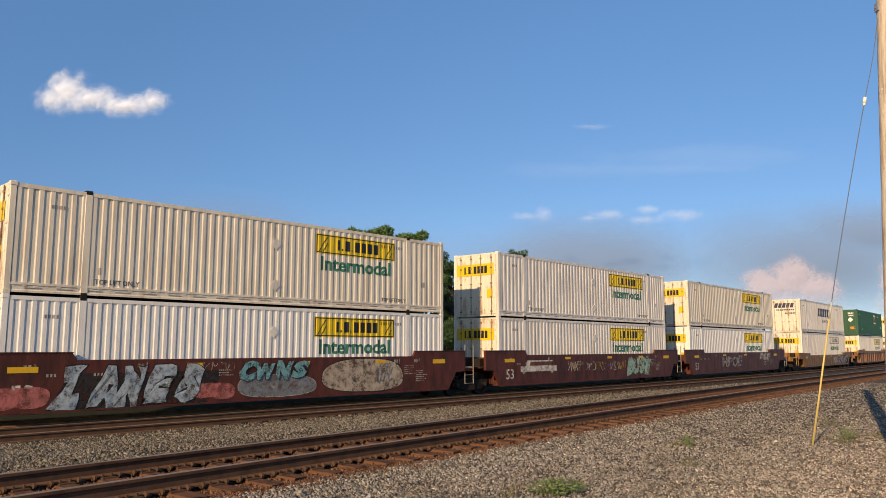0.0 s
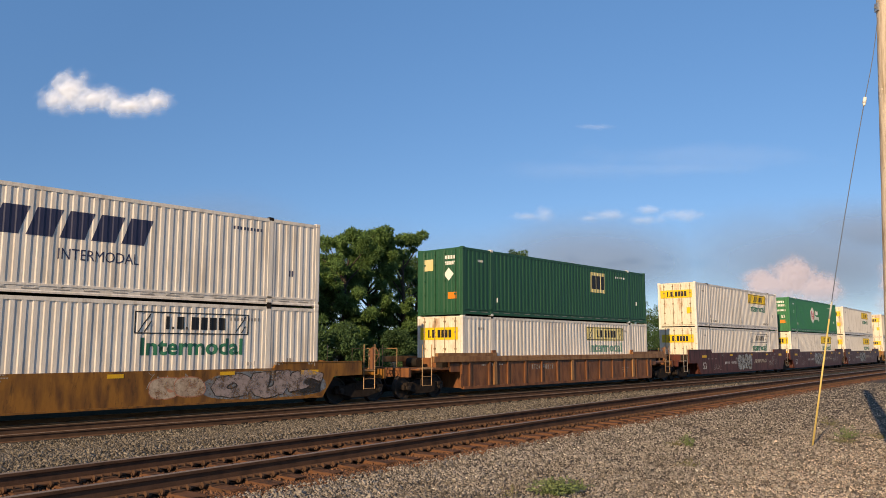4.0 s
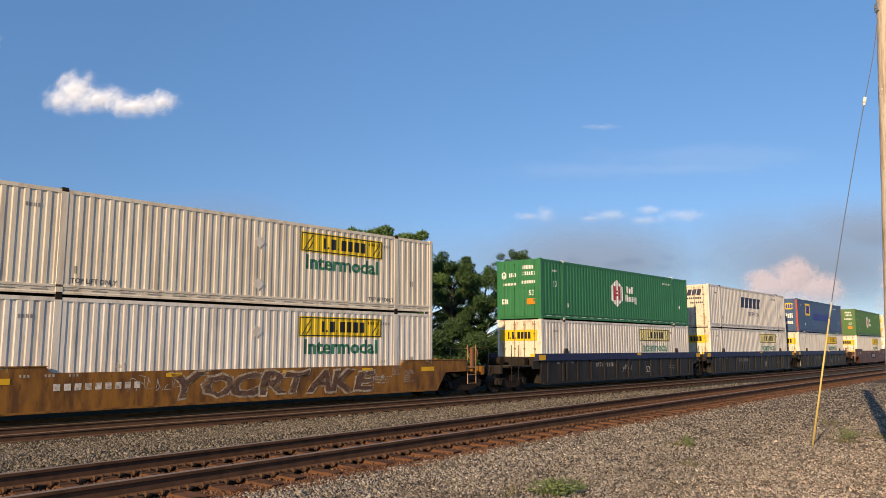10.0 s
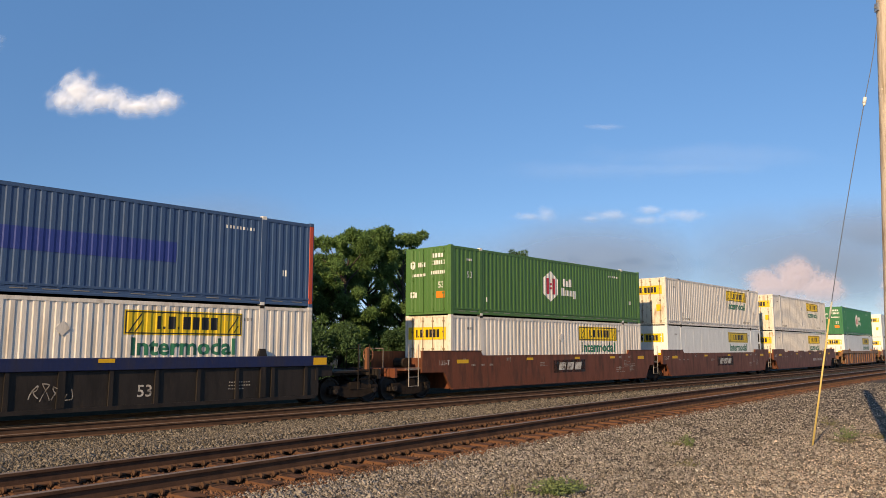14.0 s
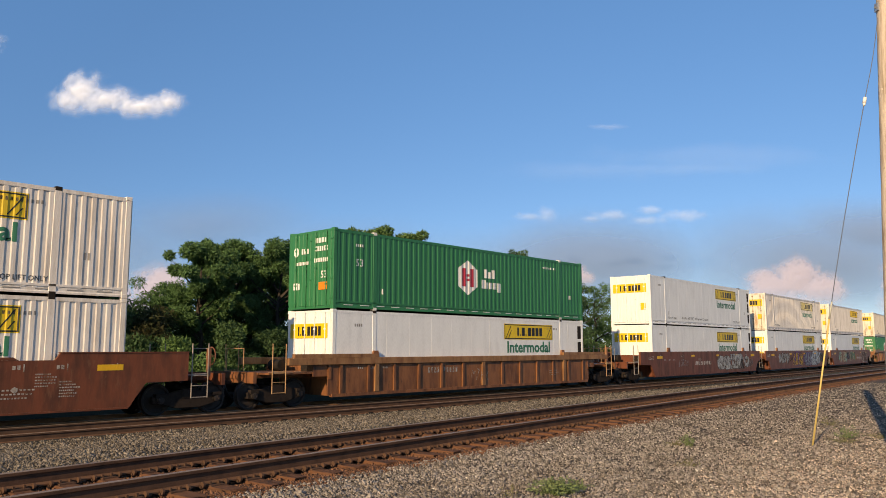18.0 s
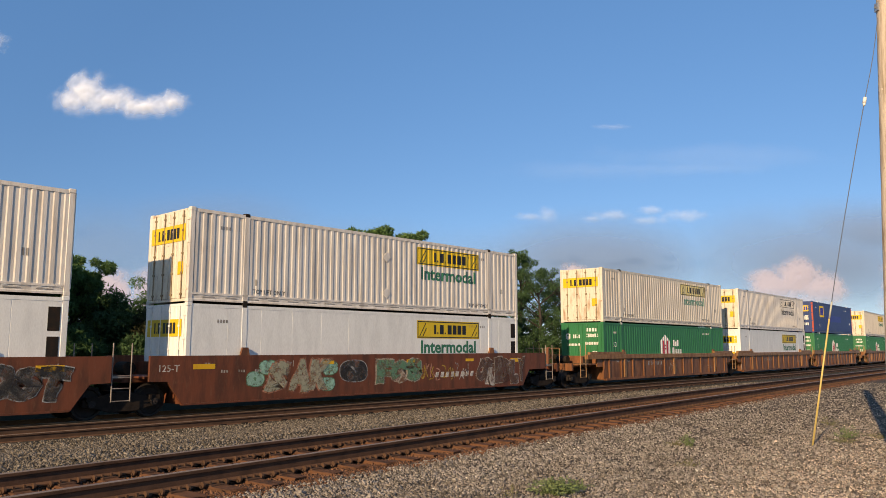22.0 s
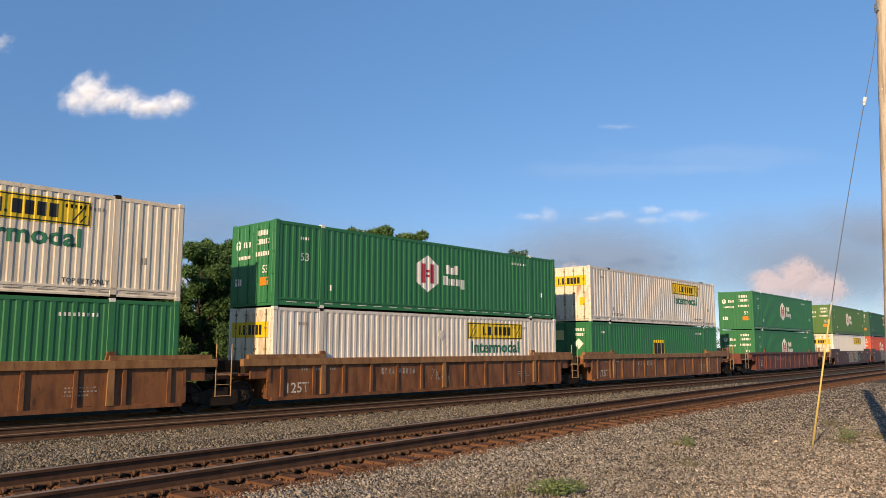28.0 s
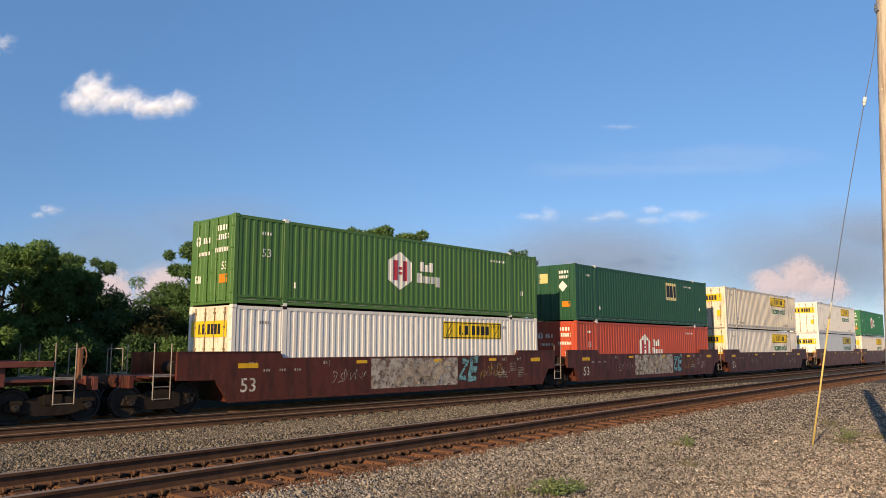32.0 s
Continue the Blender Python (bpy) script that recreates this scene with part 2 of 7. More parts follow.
def rib_breaks():
    xs, x = [], -HL + 0.17
    while x < HL - 0.2:
        xs += [(x + STEPS[0], 0), (x + STEPS[1], 0), (x + STEPS[2], 1), (x + STEPS[3], 1)]
        x += PITCH
    xs.append((x, 0))
    return xs


BREAKS = rib_breaks()
BX = np.array([b[0] for b in BREAKS])
BY = np.array([b[1] * DEEP for b in BREAKS])


def corrugated_mesh(mat):
    bm = bmesh.new()
    lo = [bm.verts.new((x, -HW + 0.012 + d * DEEP, 0.2)) for x, d in BREAKS]
    hi = [bm.verts.new((x, -HW + 0.012 + d * DEEP, H - 0.11)) for x, d in BREAKS]
    for i in range(len(BREAKS) - 1):
        bm.faces.new((lo[i], lo[i + 1], hi[i + 1], hi[i]))
    return finish(bm, "side_panel", mat)


def plate_mesh(mat):
    """Smooth wall with narrow recessed seams."""
    bm = bmesh.new()
    n, xs = 13, []
    for i in range(n + 1):
        x = -HL + 0.16 + (BOX_L - 0.32) * i / n
        xs += [(x - 0.009, 0.0), (x - 0.004, 0.004), (x + 0.004, 0.004), (x + 0.009, 0.0)]
    lo = [bm.verts.new((x, -HW + 0.012 + d, 0.25)) for x, d in xs]
    hi = [bm.verts.new((x, -HW + 0.012 + d, H - 0.11)) for x, d in xs]
    for i in range(len(xs) - 1):
        bm.faces.new((lo[i], lo[i + 1], hi[i + 1], hi[i]))
    return finish(bm, "side_panel", mat)


def drape(bm, ribbed, proud=0.006):
    """Lays a flat sheet, drawn in x and z, on the wall's relief."""
    if ribbed and bm.verts:
        x0, x1 = min(v.co.x for v in bm.verts), max(v.co.x for v in bm.verts)
        for x, _ in BREAKS:
            if x0 < x < x1:
                bmesh.ops.bisect_plane(bm, geom=bm.verts[:] + bm.edges[:] + bm.faces[:], plane_co=(x, 0, 0), plane_no=(1, 0, 0))
    for v in bm.verts:
        v.co.y = -HW + 0.012 - proud + (float(np.interp(v.co.x, BX, BY)) if ribbed else 0.0)
    return bm


def rect(bm, x0, x1, z0, z1, lean=0.0):
    bm.faces.new([bm.verts.new(p) for p in ((x0, 0, z0), (x1, 0, z0), (x1 + lean, 0, z1), (x0 + lean, 0, z1))])


def letters(text, x, z, height, width=None, bold=0.0, shear=0.0):
    """Lettering as a flat sheet in x and z, its lower left corner at x, z."""
    cu = bpy.data.curves.new("lettering", "FONT")
    cu.body, cu.size, cu.shear, cu.offset, cu.resolution_u = text, 1.0, shear, bold, 2
    ob = bpy.data.objects.new("lettering", cu)
    me = bpy.data.meshes.new_from_object(ob)
    bm = bmesh.new()
    bm.from_mesh(me)
    bpy.data.objects.remove(ob)
    bpy.data.curves.remove(cu)
    bpy.data.meshes.remove(me)
    xs, ys = [v.co.x for v in bm.verts], [v.co.y for v in bm.verts]
    sz = height / (max(ys) - min(ys))
    sx = sz if width is None else width / (max(xs) - min(xs))
    x_lo, y_lo = min(xs), min(ys)
    for v in bm.verts:
        v.co = ((v.co.x - x_lo) * sx + x, 0, (v.co.y - y_lo) * sz + z)
    return bm


def bars(bm, x0, x1, z0, z1, n, gap=0.25, seed=1, lean=0.0):
    """A row of n plain upright bars in place of lettering."""
    rnd = random.Random(seed)
    w = (x1 - x0) / n
    for i in range(n):
        rect(bm, x0 + i * w + w * gap / 2, x0 + (i + 1) * w - w * gap / 2, z0, z1 - (z1 - z0) * rnd.choice((0, 0, 0, 0.08)), lean)
    return bm


def end_sheet(bm, proud=0.0):
    """Turns a flat sheet drawn in x (across) and z onto the door end."""
    for v in bm.verts:
        v.co = (-HL - 0.012 - proud, -v.co.x, v.co.z)
    return bm


cache = {}


def cached(key, make):
    if key not in cache:
        cache[key] = make()
    return cache[key]


def sheet(key, make, mat, ribbed, proud=0.006):
    return cached((key, ribbed, mat.name), lambda: finish(drape(make(), ribbed, proud), key, mat))


def bmf(fn, *a, **k):
    bm = bmesh.new()
    fn(bm, *a, **k)
    return bm


def panel_outline(bm, x0, x1, z0, z1, w=0.035):
    rect(bm, x0, x1, z0, z0 + w)
    rect(bm, x0, x1, z1 - w, z1)
    rect(bm, x0, x0 + w, z0 + w, z1 - w)
    rect(bm, x1 - w, x1, z0 + w, z1 - w)


def wing_lines(bm, x0, x1, z0, z1):
    rect(bm, x0 + 0.12, x0 + 0.16, z0 + 0.08, z1 - 0.1, 0.35)
    rect(bm, x0 + 0.3, x0 + 0.34, z0 + 0.08, z1 - 0.3, 0.2)
    rect(bm, x1 - 0.5, x1 - 0.46, z0 + 0.1, z1 - 0.1, 0.35)
    rect(bm, x1 - 0.3, x1 - 0.26, z0 + 0.1, z1 - 0.4, 0.15)


def hexagon(bm, cx, cz, rx, rz):
    bm.faces.new([bm.verts.new((cx + rx * a, 0, cz + rz * b)) for a, b in ((0, -1), (1, -0.5), (1, 0.5), (0, 1), (-1, 0.5), (-1, -0.5))])


def small_marks(bm, seed=2):
    """Rows of small unreadable lettering along the wall."""
    bars(bm, -HL + 1.0, -HL + 1.4, H - 0.6, H - 0.5, 4, 0.45, seed)
    bars(bm, HL - 3.4, HL - 2.3, H - 0.52, H - 0.42, 9, 0.5, seed + 1)
    bars(bm, HL - 1.25, HL - 1.05, 1.0, 1.2, 2, 0.5, seed + 2)
    rect(bm, -HL + 2.34, -HL + 2.4, 0.62, 0.82)


def placard(z):
    """A diamond plate standing proud of the ribs."""
    bm = bmesh.new()
    pts = [(math.cos(t) * 0.2, math.sin(t) * 0.2) for t in [k * math.pi / 2 for k in range(4)]]
    prism(bm, [(x, z + u) for x, u in pts], -HW - 0.004, -HW + 0.008)
    return bm


# plain bars in place of a painted name: left, right, share of the full height
SIGN_BARS = [(0.06, 0.18, 1.0), (0.25, 0.31, 0.2), (0.40, 0.62, 1.0), (0.69, 0.75, 0.2), (0.86, 1.10, 1.0), (1.17, 1.39, 1.0), (1.46, 1.69, 1.0), (1.76, 1.98, 1.0)]


def side_marks(c, style, ribbed):
    """The painted markings on the wall that faces the camera side."""
    def put(name, key, make, mat, label="", proud=0.006):
        ob = part(name, sheet(key, make, mat, ribbed, proud), mat, c, label)
        return tagged(ob, label, kind="stuff") if name == "small_print" else ob
    px0, px1, pz0, pz1 = 1.64, 5.38, H - 0.99, H - 0.29
    if style in ("yellow", "faded", "plain_yellow", "ghost", "ghost_dark"):
        word_mat = letter_grey if style == "ghost_dark" else pale_green if style == "faded" else letter_green
        ym = faded_yellow if style in ("faded",) else yellow_paint
        if not style.startswith("ghost"):
            put("sign_panel", "sign_panel", lambda: bmf(rect, px0, px1, pz0, pz1), ym, "yellow sign panel" if style != "faded" else "faded yellow sign panel")
        put("panel_border", "panel_border", lambda: bmf(panel_outline, px0 + 0.03, px1 - 0.03, pz0 + 0.03, pz1 - 0.03), black_paint, "", 0.011)
        for k, (b0, b1, hh) in enumerate(SIGN_BARS):
            put("sign_bar", "sign_bar_%d" % k, lambda: bmf(rect, px0 + 0.9 + b0, px0 + 0.9 + b1, pz0 + 0.17, pz0 + 0.17 + 0.37 * hh), black_paint, "", 0.011)
        tagged(put("wing_mark", "wing_lines", lambda: bmf(wing_lines, px0, px1, pz0, pz1), black_paint, "", 0.011), kind="stuff")
        if style != "plain_yellow":
            put("lettering", "word_below", lambda: letters("Intermodal", px0 + 0.22, pz0 - 0.59, 0.51, 3.3, 0.03), word_mat, "dark green lettering" if word_mat is not letter_grey else "dark grey lettering")
        put("small_print", "small_marks", lambda: bmf(small_marks, 2), faint_dark, "small dark print")
        for k, x in enumerate((-5.82, 4.72)):
            put("lift_notice", "lift_notice_%d" % k, lambda: letters("TOP LIFT ONLY", x, 0.36, 0.14, 1.25, 0.01), letter_grey, "small dark lettering")
        if not ribbed:
            put("notice", "pallet_notice", lambda: letters('30 Pallets (48"X40")  Refrigerated Container', -3.9, 0.36, 0.2, 4.2, 0.005), letter_grey, "dark lettering")
        if ribbed and style == "yellow":
            for k, z in enumerate((0.68, 2.05)):
                part("placard_plate", cached(("placard", k), lambda: finish(placard(z), "placard_plate", white_paint)), white_paint, c, "small diamond-shaped plate")
    elif style == "hub":
        put("logo", "hexagon", lambda: bmf(hexagon, -0.8, 1.58, 0.62, 0.74), letter_white, "white hexagonal sign")
        put("logo_mark", "hub_bars", lambda: (lambda bm: (rect(bm, -1.16, -0.94, 1.2, 1.97), rect(bm, -0.66, -0.44, 1.2, 1.97), rect(bm, -0.9, -0.70, 1.44, 1.54), rect(bm, -0.9, -0.70, 1.63, 1.73), bm)[-1])(bmesh.new()), logo_red, "red mark", 0.012)
        for k, (b0, b1, z0, z1) in enumerate(((0.30, 0.52, 1.64, 2.02), (0.57, 0.76, 1.64, 1.92), (0.81, 1.02, 1.64, 2.02), (0.10, 0.38, 1.18, 1.56), (0.43, 0.56, 1.18, 1.46), (0.61, 0.86, 1.18, 1.46), (0.91, 1.14, 1.18, 1.46), (1.19, 1.44, 1.06, 1.46))):
            put("white_bar", "hub_word_%d" % k, lambda: bmf(rect, b0, b1, z0, z1), letter_white, "plain white bar")
        put("small_print", "small_marks", lambda: bmf(small_marks, 2), letter_white, "small white print")
        put("number", "fifty_three", lambda: letters("53", -HL + 1.05, 1.58, 0.27, None, 0.0), letter_white, "white number")
    elif style == "swift":
        for k in range(5):
            put("brand_bar", "swift_bar_%d" % k, lambda: bmf(rect, -2.15 + 0.83 * k, -1.5 + 0.83 * k, 1.55, 2.3, 0.25), letter_navy, "slanted navy bar")
        put("lettering", "swift_word", lambda: letters("INTERMODAL", -0.5, 0.98, 0.3, 2.2, 0.0), letter_navy, "thin dark lettering")
        put("small_print", "small_marks", lambda: bmf(small_marks, 2), letter_navy, "small dark print")
    elif style in ("emp_blue", "emp_green", "emp_low"):
        x = {"emp_blue": -5.5, "emp_green": 2.1, "emp_low": -1.2}[style]
        dz = -0.55 if style == "emp_low" else 0.0
        put("logo", style + "_logo", lambda: bmf(rect, x, x + 1.5, 1.5 + dz, 2.55 + dz), faded_yellow if style == "emp_green" else yellow_paint, "yellow square sign")
        for k, (b0, b1) in enumerate(((0.16, 0.52), (0.58, 1.0), (1.06, 1.36))):
            put("logo_mark", style + "_bar_%d" % k, lambda: bmf(rect, x + b0, x + b1, 1.68 + dz, 2.38 + dz), logo_blue if style == "emp_blue" else black_paint, "dark bar", 0.012)
        if style == "emp_blue":
            put("band", "blue_band", lambda: bmf(rect, -3.0, 3.1, 1.15, 1.75), band_blue, "overpainted blue band")
        put("small_print", "small_marks", lambda: bmf(small_marks, 2), letter_white, "small white print")
    elif style == "none":
        put("small_print", "small_marks", lambda: bmf(small_marks, 2), letter_white, "small white print")


def door_sheet(z0, z1):
    """One door leaf of pressed sheet, hinged at its outer edge."""
    bm = bmesh.new()
    y0, y1 = -HW + 0.13, -0.014
    n, prof = 5, [(-HW + 0.12, 0.05), (-HW + 0.122, 0.0)]
    w = (y1 - y0) / n
    for i in range(n):
        y = y0 + i * w
        prof += [(y + 0.02, 0.0), (y + 0.035, -0.012), (y + w - 0.035, -0.012), (y + w - 0.02, 0.0)]
    prof += [(-0.012, 0.0), (-0.010, 0.05)]
    lo = [bm.verts.new((-HL + d, y, z0)) for y, d in prof]
    hi = [bm.verts.new((-HL + d, y, z1)) for y, d in prof]
    for i in range(len(prof) - 1):
        bm.faces.new((lo[i], lo[i + 1], hi[i + 1], hi[i]))
    bm.faces.new(lo[::-1])
    bm.faces.new(hi)
    for k in range(4):
        z = z0 + 0.25 + k * (z1 - z0 - 0.5) / 3
        box(bm, -HL - 0.02, -HL + 0.0, -HW + 0.03, -HW + 0.2, z - 0.03, z + 0.03)
    return bm


def rod_mesh():
    bm = bmesh.new()
    rod(bm, (0, 0, 0.1), (0, 0, H - 0.08), 0.017, 8)
    for z in (0.25, 0.9, 1.5, 2.2, H - 0.25):
        box(bm, -0.02, 0.03, -0.05, 0.05, z - 0.03, z + 0.03)
    return bm


def casting_mesh():
    bm = bmesh.new()
    box(bm, -0.09, 0.09, -0.085, 0.085, 0, 0.118)
    bmesh.ops.bevel(bm, geom=bm.edges[:], offset=0.012, segments=1, affect="EDGES")
    return bm


def container(label, wall, style, mat, end_mat=None, door_style="yellow", post_mat=None, group="containers on the train"):
    """A 16 m container on its base centre, doors at its -x end, markings on its -y wall."""
    end_mat, post_mat = end_mat or mat, post_mat or mat
    ribbed = wall == "ribbed"
    c = thing("container", label, "container", group)
    key = mat.name
    side = cached(("side", wall, key), lambda: corrugated_mesh(mat) if ribbed else plate_mesh(mat))
    part("side_panel", side, mat, c)
    part("side_panel", side, mat, c, at=pose(0, 0, 0, 0, 0, 180))

    def rail(z0, z1, inset):
        bm = bmesh.new()
        box(bm, -HL + 0.15, HL - 0.15, -HW + inset, -HW + 0.09, z0, z1)
        return bm
    def bottom_rail():
        """A rolled section: flange, recessed web, flange."""
        bm = bmesh.new()
        prof = [(-HW + 0.0, 0.05), (-HW + 0.0, 0.10), (-HW + 0.02, 0.12), (-HW + 0.02, 0.22), (-HW + 0.0, 0.24), (-HW + 0.0, 0.30), (-HW + 0.06, 0.31), (-HW + 0.09, 0.05)]
        a = [bm.verts.new((-HL + 0.15, y, z)) for y, z in prof]
        b = [bm.verts.new((HL - 0.15, y, z)) for y, z in prof]
        for i in range(len(prof)):
            j = (i + 1) % len(prof)
            bm.faces.new((a[i], a[j], b[j], b[i]))
        bm.faces.new(a)
        bm.faces.new(b[::-1])
        return bm
    top = cached(("top_rail", key), lambda: finish(rail(H - 0.14, H - 0.035, 0.004), "top_rail", mat))
    low = cached(("bottom_rail", key), lambda: finish(bottom_rail(), "bottom_rail", mat))
    foot = cached(("forklift_slots", key), lambda: finish((lambda bm: ([box(bm, x, x + 0.42, -HW + 0.012, -HW + 0.05, 0.15, 0.175) for x in np.arange(-HL + 0.5, HL - 0.6, 0.78)], bm)[-1])(bmesh.new()), "slots", faint_dark if key not in ("green_paint",) else letter_white))
    for turn in (0, 180):
        part("top_rail", top, mat, c, at=pose(0, 0, 0, 0, 0, turn))
        part("bottom_rail", low, mat, c, at=pose(0, 0, 0, 0, 0, turn))
    tagged(part("drain_slots", foot, dark_steel, c), kind="stuff")

    def post(w, y0, y1):
        bm = bmesh.new()
        box(bm, -w / 2, w / 2, y0, y1, 0.1, H - 0.1)
        bmesh.ops.bevel(bm, geom=[e for e in bm.edges if abs(e.verts[0].co.z - e.verts[1].co.z) > 1], offset=0.012, segments=1, affect="EDGES")
        return bm
    corner = cached(("corner", post_mat.name), lambda: finish(post(0.16, -0.075, 0.075), "corner_post", post_mat))
    mid = cached(("mid_post", key), lambda: finish(post(0.20, -HW + 0.0, -HW + 0.06), "side_post", mat))
    cast = cached(("casting", key), lambda: finish(casting_mesh(), "corner_casting", mat))
    for x in (-HL + 0.08, HL - 0.08):
        for y in (-HW + 0.075, HW - 0.075):
            part("corner_post", corner, post_mat, c, at=pose(x, y, 0))
            for z in (0.0, H - 0.118):
                part("corner_casting", cast, mat, c, at=pose(x, y * 1.001, z))
    for x in (-6.096, 6.096):
        for turn in (0, 180):
            part("side_post", mid, mat, c, at=pose(0, 0, 0, 0, 0, turn) @ pose(x, 0, 0))
        for z in (-0.005, H - 0.105):
            part("stacking_fitting", cached(("fitting", "white" in key or "cream" in key), lambda: finish(casting_mesh(), "stacking_fitting", dark_steel if "white" in key or "cream" in key else letter_white)), dark_steel, c, at=pose(x, -HW + 0.08, z))

    def slab(z0, z1, x1=0.0):
        bm = bmesh.new()
        box(bm, -HL + 0.1, HL - 0.1, -HW + 0.06, HW - 0.06, z0, z1)
        return bm
    part("roof", cached(("roof", key), lambda: finish(slab(H - 0.06, H - 0.04), "roof", mat)), mat, c)
    part("floor", cached(("floor", 1), lambda: finish(slab(0.08, 0.2), "floor", dark_steel)), dark_steel, c)

    def front():
        bm = bmesh.new()
        box(bm, HL - 0.06, HL - 0.03, -HW + 0.1, HW - 0.1, 0.1, H - 0.05)
        for i in range(8):
            y = -HW + 0.2 + i * 0.29
            box(bm, HL - 0.03, HL - 0.005, y, y + 0.15, 0.2, H - 0.15)
        return bm
    part("front_wall", cached(("front", key), lambda: finish(front(), "front_wall", mat)), mat, c)
    door = cached(("door", end_mat.name), lambda: finish(door_sheet(0.14, H - 0.12), "door", end_mat))
    part("door_sill", cached(("door_sill", end_mat.name), lambda: finish(bmf(box, -HL, -HL + 0.1, -HW + 0.12, HW - 0.12, 0.04, 0.13), "door_sill", end_mat)), end_mat, c)
    part("door_header", cached(("door_header", end_mat.name), lambda: finish(bmf(box, -HL, -HL + 0.1, -HW + 0.12, HW - 0.12, H - 0.115, H - 0.03), "door_header", end_mat)), end_mat, c)
    rod_mat = rod_rust if end_mat in (cream_paint, clean_white) else end_mat
    lock = cached(("rod", rod_mat.name), lambda: finish(rod_mesh(), "lock_rod", rod_mat))
    for k2, y in enumerate((-0.6, 0.6)):
        dr = part("door", door, end_mat, c, at=pose(0, 1.167 * k2, 0))
        for dy in (-0.92, -0.32):
            part("lock_rod", lock, rod_mat, dr, at=pose(-HL - 0.035, dy, 0))

    def dm(name, key2, make, m2, label2="", proud=0.016):
        ob = part(name, cached((key2, m2.name), lambda: finish(end_sheet(make(), proud), name, m2)), m2, c, label2)
        if name == "door_print":
            ob["kind"] = "stuff"
    if door_style == "yellow":
        dm("door_sign", "door_sign", lambda: bmf(rect, -1.1, 1.05, H - 1.02, H - 0.5), yellow_paint, "yellow door sign")
        for k, (b0, b1, hh) in enumerate(SIGN_BARS):
            dm("sign_bar", "door_bar_%d" % k, lambda: bmf(rect, -0.68 + b0 * 0.69, -0.68 + b1 * 0.69, H - 0.93, H - 0.93 + 0.33 * hh), black_paint, "", 0.021)
        dm("door_notice", "door_notice", lambda: bmf(rect, 0.66, 0.98, 0.85, 1.25), yellow_paint, "small yellow notice")
    elif door_style == "white_marks":
        def wm():
            bm = bmesh.new()
            hexagon(bm, -0.85, H - 0.75, 0.14, 0.2)
            bars(bm, -0.55, -0.1, H - 0.85, H - 0.65, 4, 0.3, 3)
            bars(bm, 0.25, 0.95, H - 0.5, H - 0.32, 4, 0.3, 4)
            bars(bm, 0.25, 1.0, H - 0.8, H - 0.62, 6, 0.3, 5)
            bars(bm, -0.9, -0.1, H - 1.25, H - 1.13, 9, 0.3, 6)
            bars(bm, 0.2, 1.0, H - 1.2, H - 1.05, 8, 0.3, 6)
            bars(bm, -1.0, -0.6, 0.75, 1.0, 3, 0.2, 7)
            return bm
        dm("door_print", "white_marks", wm, letter_white, "white print")
        dm("door_number", "door_53", lambda: letters("53", 0.62, 1.12, 0.26, None, 0.01), letter_white, "white number")
        dm("door_notice", "orange_notice", lambda: bmf(rect, 0.5, 0.98, 0.7, 0.98), orange_paint, "orange notice")
    elif door_style == "emp":
        for k, x in enumerate((-0.95, 0.3)):
            dm("door_sign", "emp_sign_%d" % k, lambda: bmf(rect, x, x + 0.65, H - 0.95, H - 0.4), yellow_paint, "yellow square sign")
            for j in range(3):
                dm("sign_mark", "emp_sign_%d_%d" % (k, j), lambda: bmf(rect, x + 0.09 + 0.17 * j, x + 0.21 + 0.17 * j, H - 0.85, H - 0.5), logo_blue, "", 0.021)
        dm("door_print", "emp_print", lambda: (lambda bm: (bars(bm, 0.3, 0.95, 1.2, 1.6, 4, 0.2, 6), bars(bm, 0.3, 0.95, 0.7, 0.95, 4, 0.2, 7), bm)[-1])(bmesh.new()), letter_white, "white print")
    elif door_style == "emp_green":
        dm("door_sign", "empg_sign", lambda: bmf(rect, -0.9, -0.35, H - 0.95, H - 0.45), faded_yellow, "yellow square sign")
        def diamond():
            bm = bmesh.new()
            bm.faces.new([bm.verts.new((0.55 + a * 0.28, 0, 1.75 + b * 0.28)) for a, b in ((0, -1), (1, 0), (0, 1), (-1, 0))])
            bars(bm, 0.3, 0.95, H - 0.5, H - 0.35, 4, 0.3, 4)
            bars(bm, 0.3, 0.95, H - 0.75, H - 0.6, 6, 0.3, 5)
            return bm
        dm("door_print", "diamond", diamond, letter_white, "white diamond and print")
        dm("door_notice", "orange_notice", lambda: bmf(rect, 0.5, 0.98, 0.7, 0.98), orange_paint, "orange notice")
    elif door_style == "swift":
        for k in range(5):
            dm("door_mark", "swift_door_%d" % k, lambda: bmf(rect, -0.87 + 0.33 * k, -0.60 + 0.33 * k, H - 0.75, H - 0.35, 0.1), letter_navy, "slanted navy bar")
        dm("door_print", "swift_print", lambda: (lambda bm: (bars(bm, -0.7, 0.8, H - 1.0, H - 0.88, 10, 0.3, 5), bars(bm, 0.0, 0.9, H - 1.3, H - 1.18, 7, 0.3, 6), bm)[-1])(bmesh.new()), letter_navy, "small dark print")
    if not ribbed:
        # dark plates on the wall stand for the shade inside open end frames
        for k in range(3):
            part("end_recess", cached(("recess", k), lambda: finish(bmf(box, HL - 0.5, HL - 0.2, -HW + 0.004, -HW + 0.03, 0.42 + 0.78 * k, 1.05 + 0.78 * k), "end_recess", dark_steel)), dark_steel, c, "dark plate painted as the shade of an open recess")
    side_marks(c, style, ribbed)
    return c


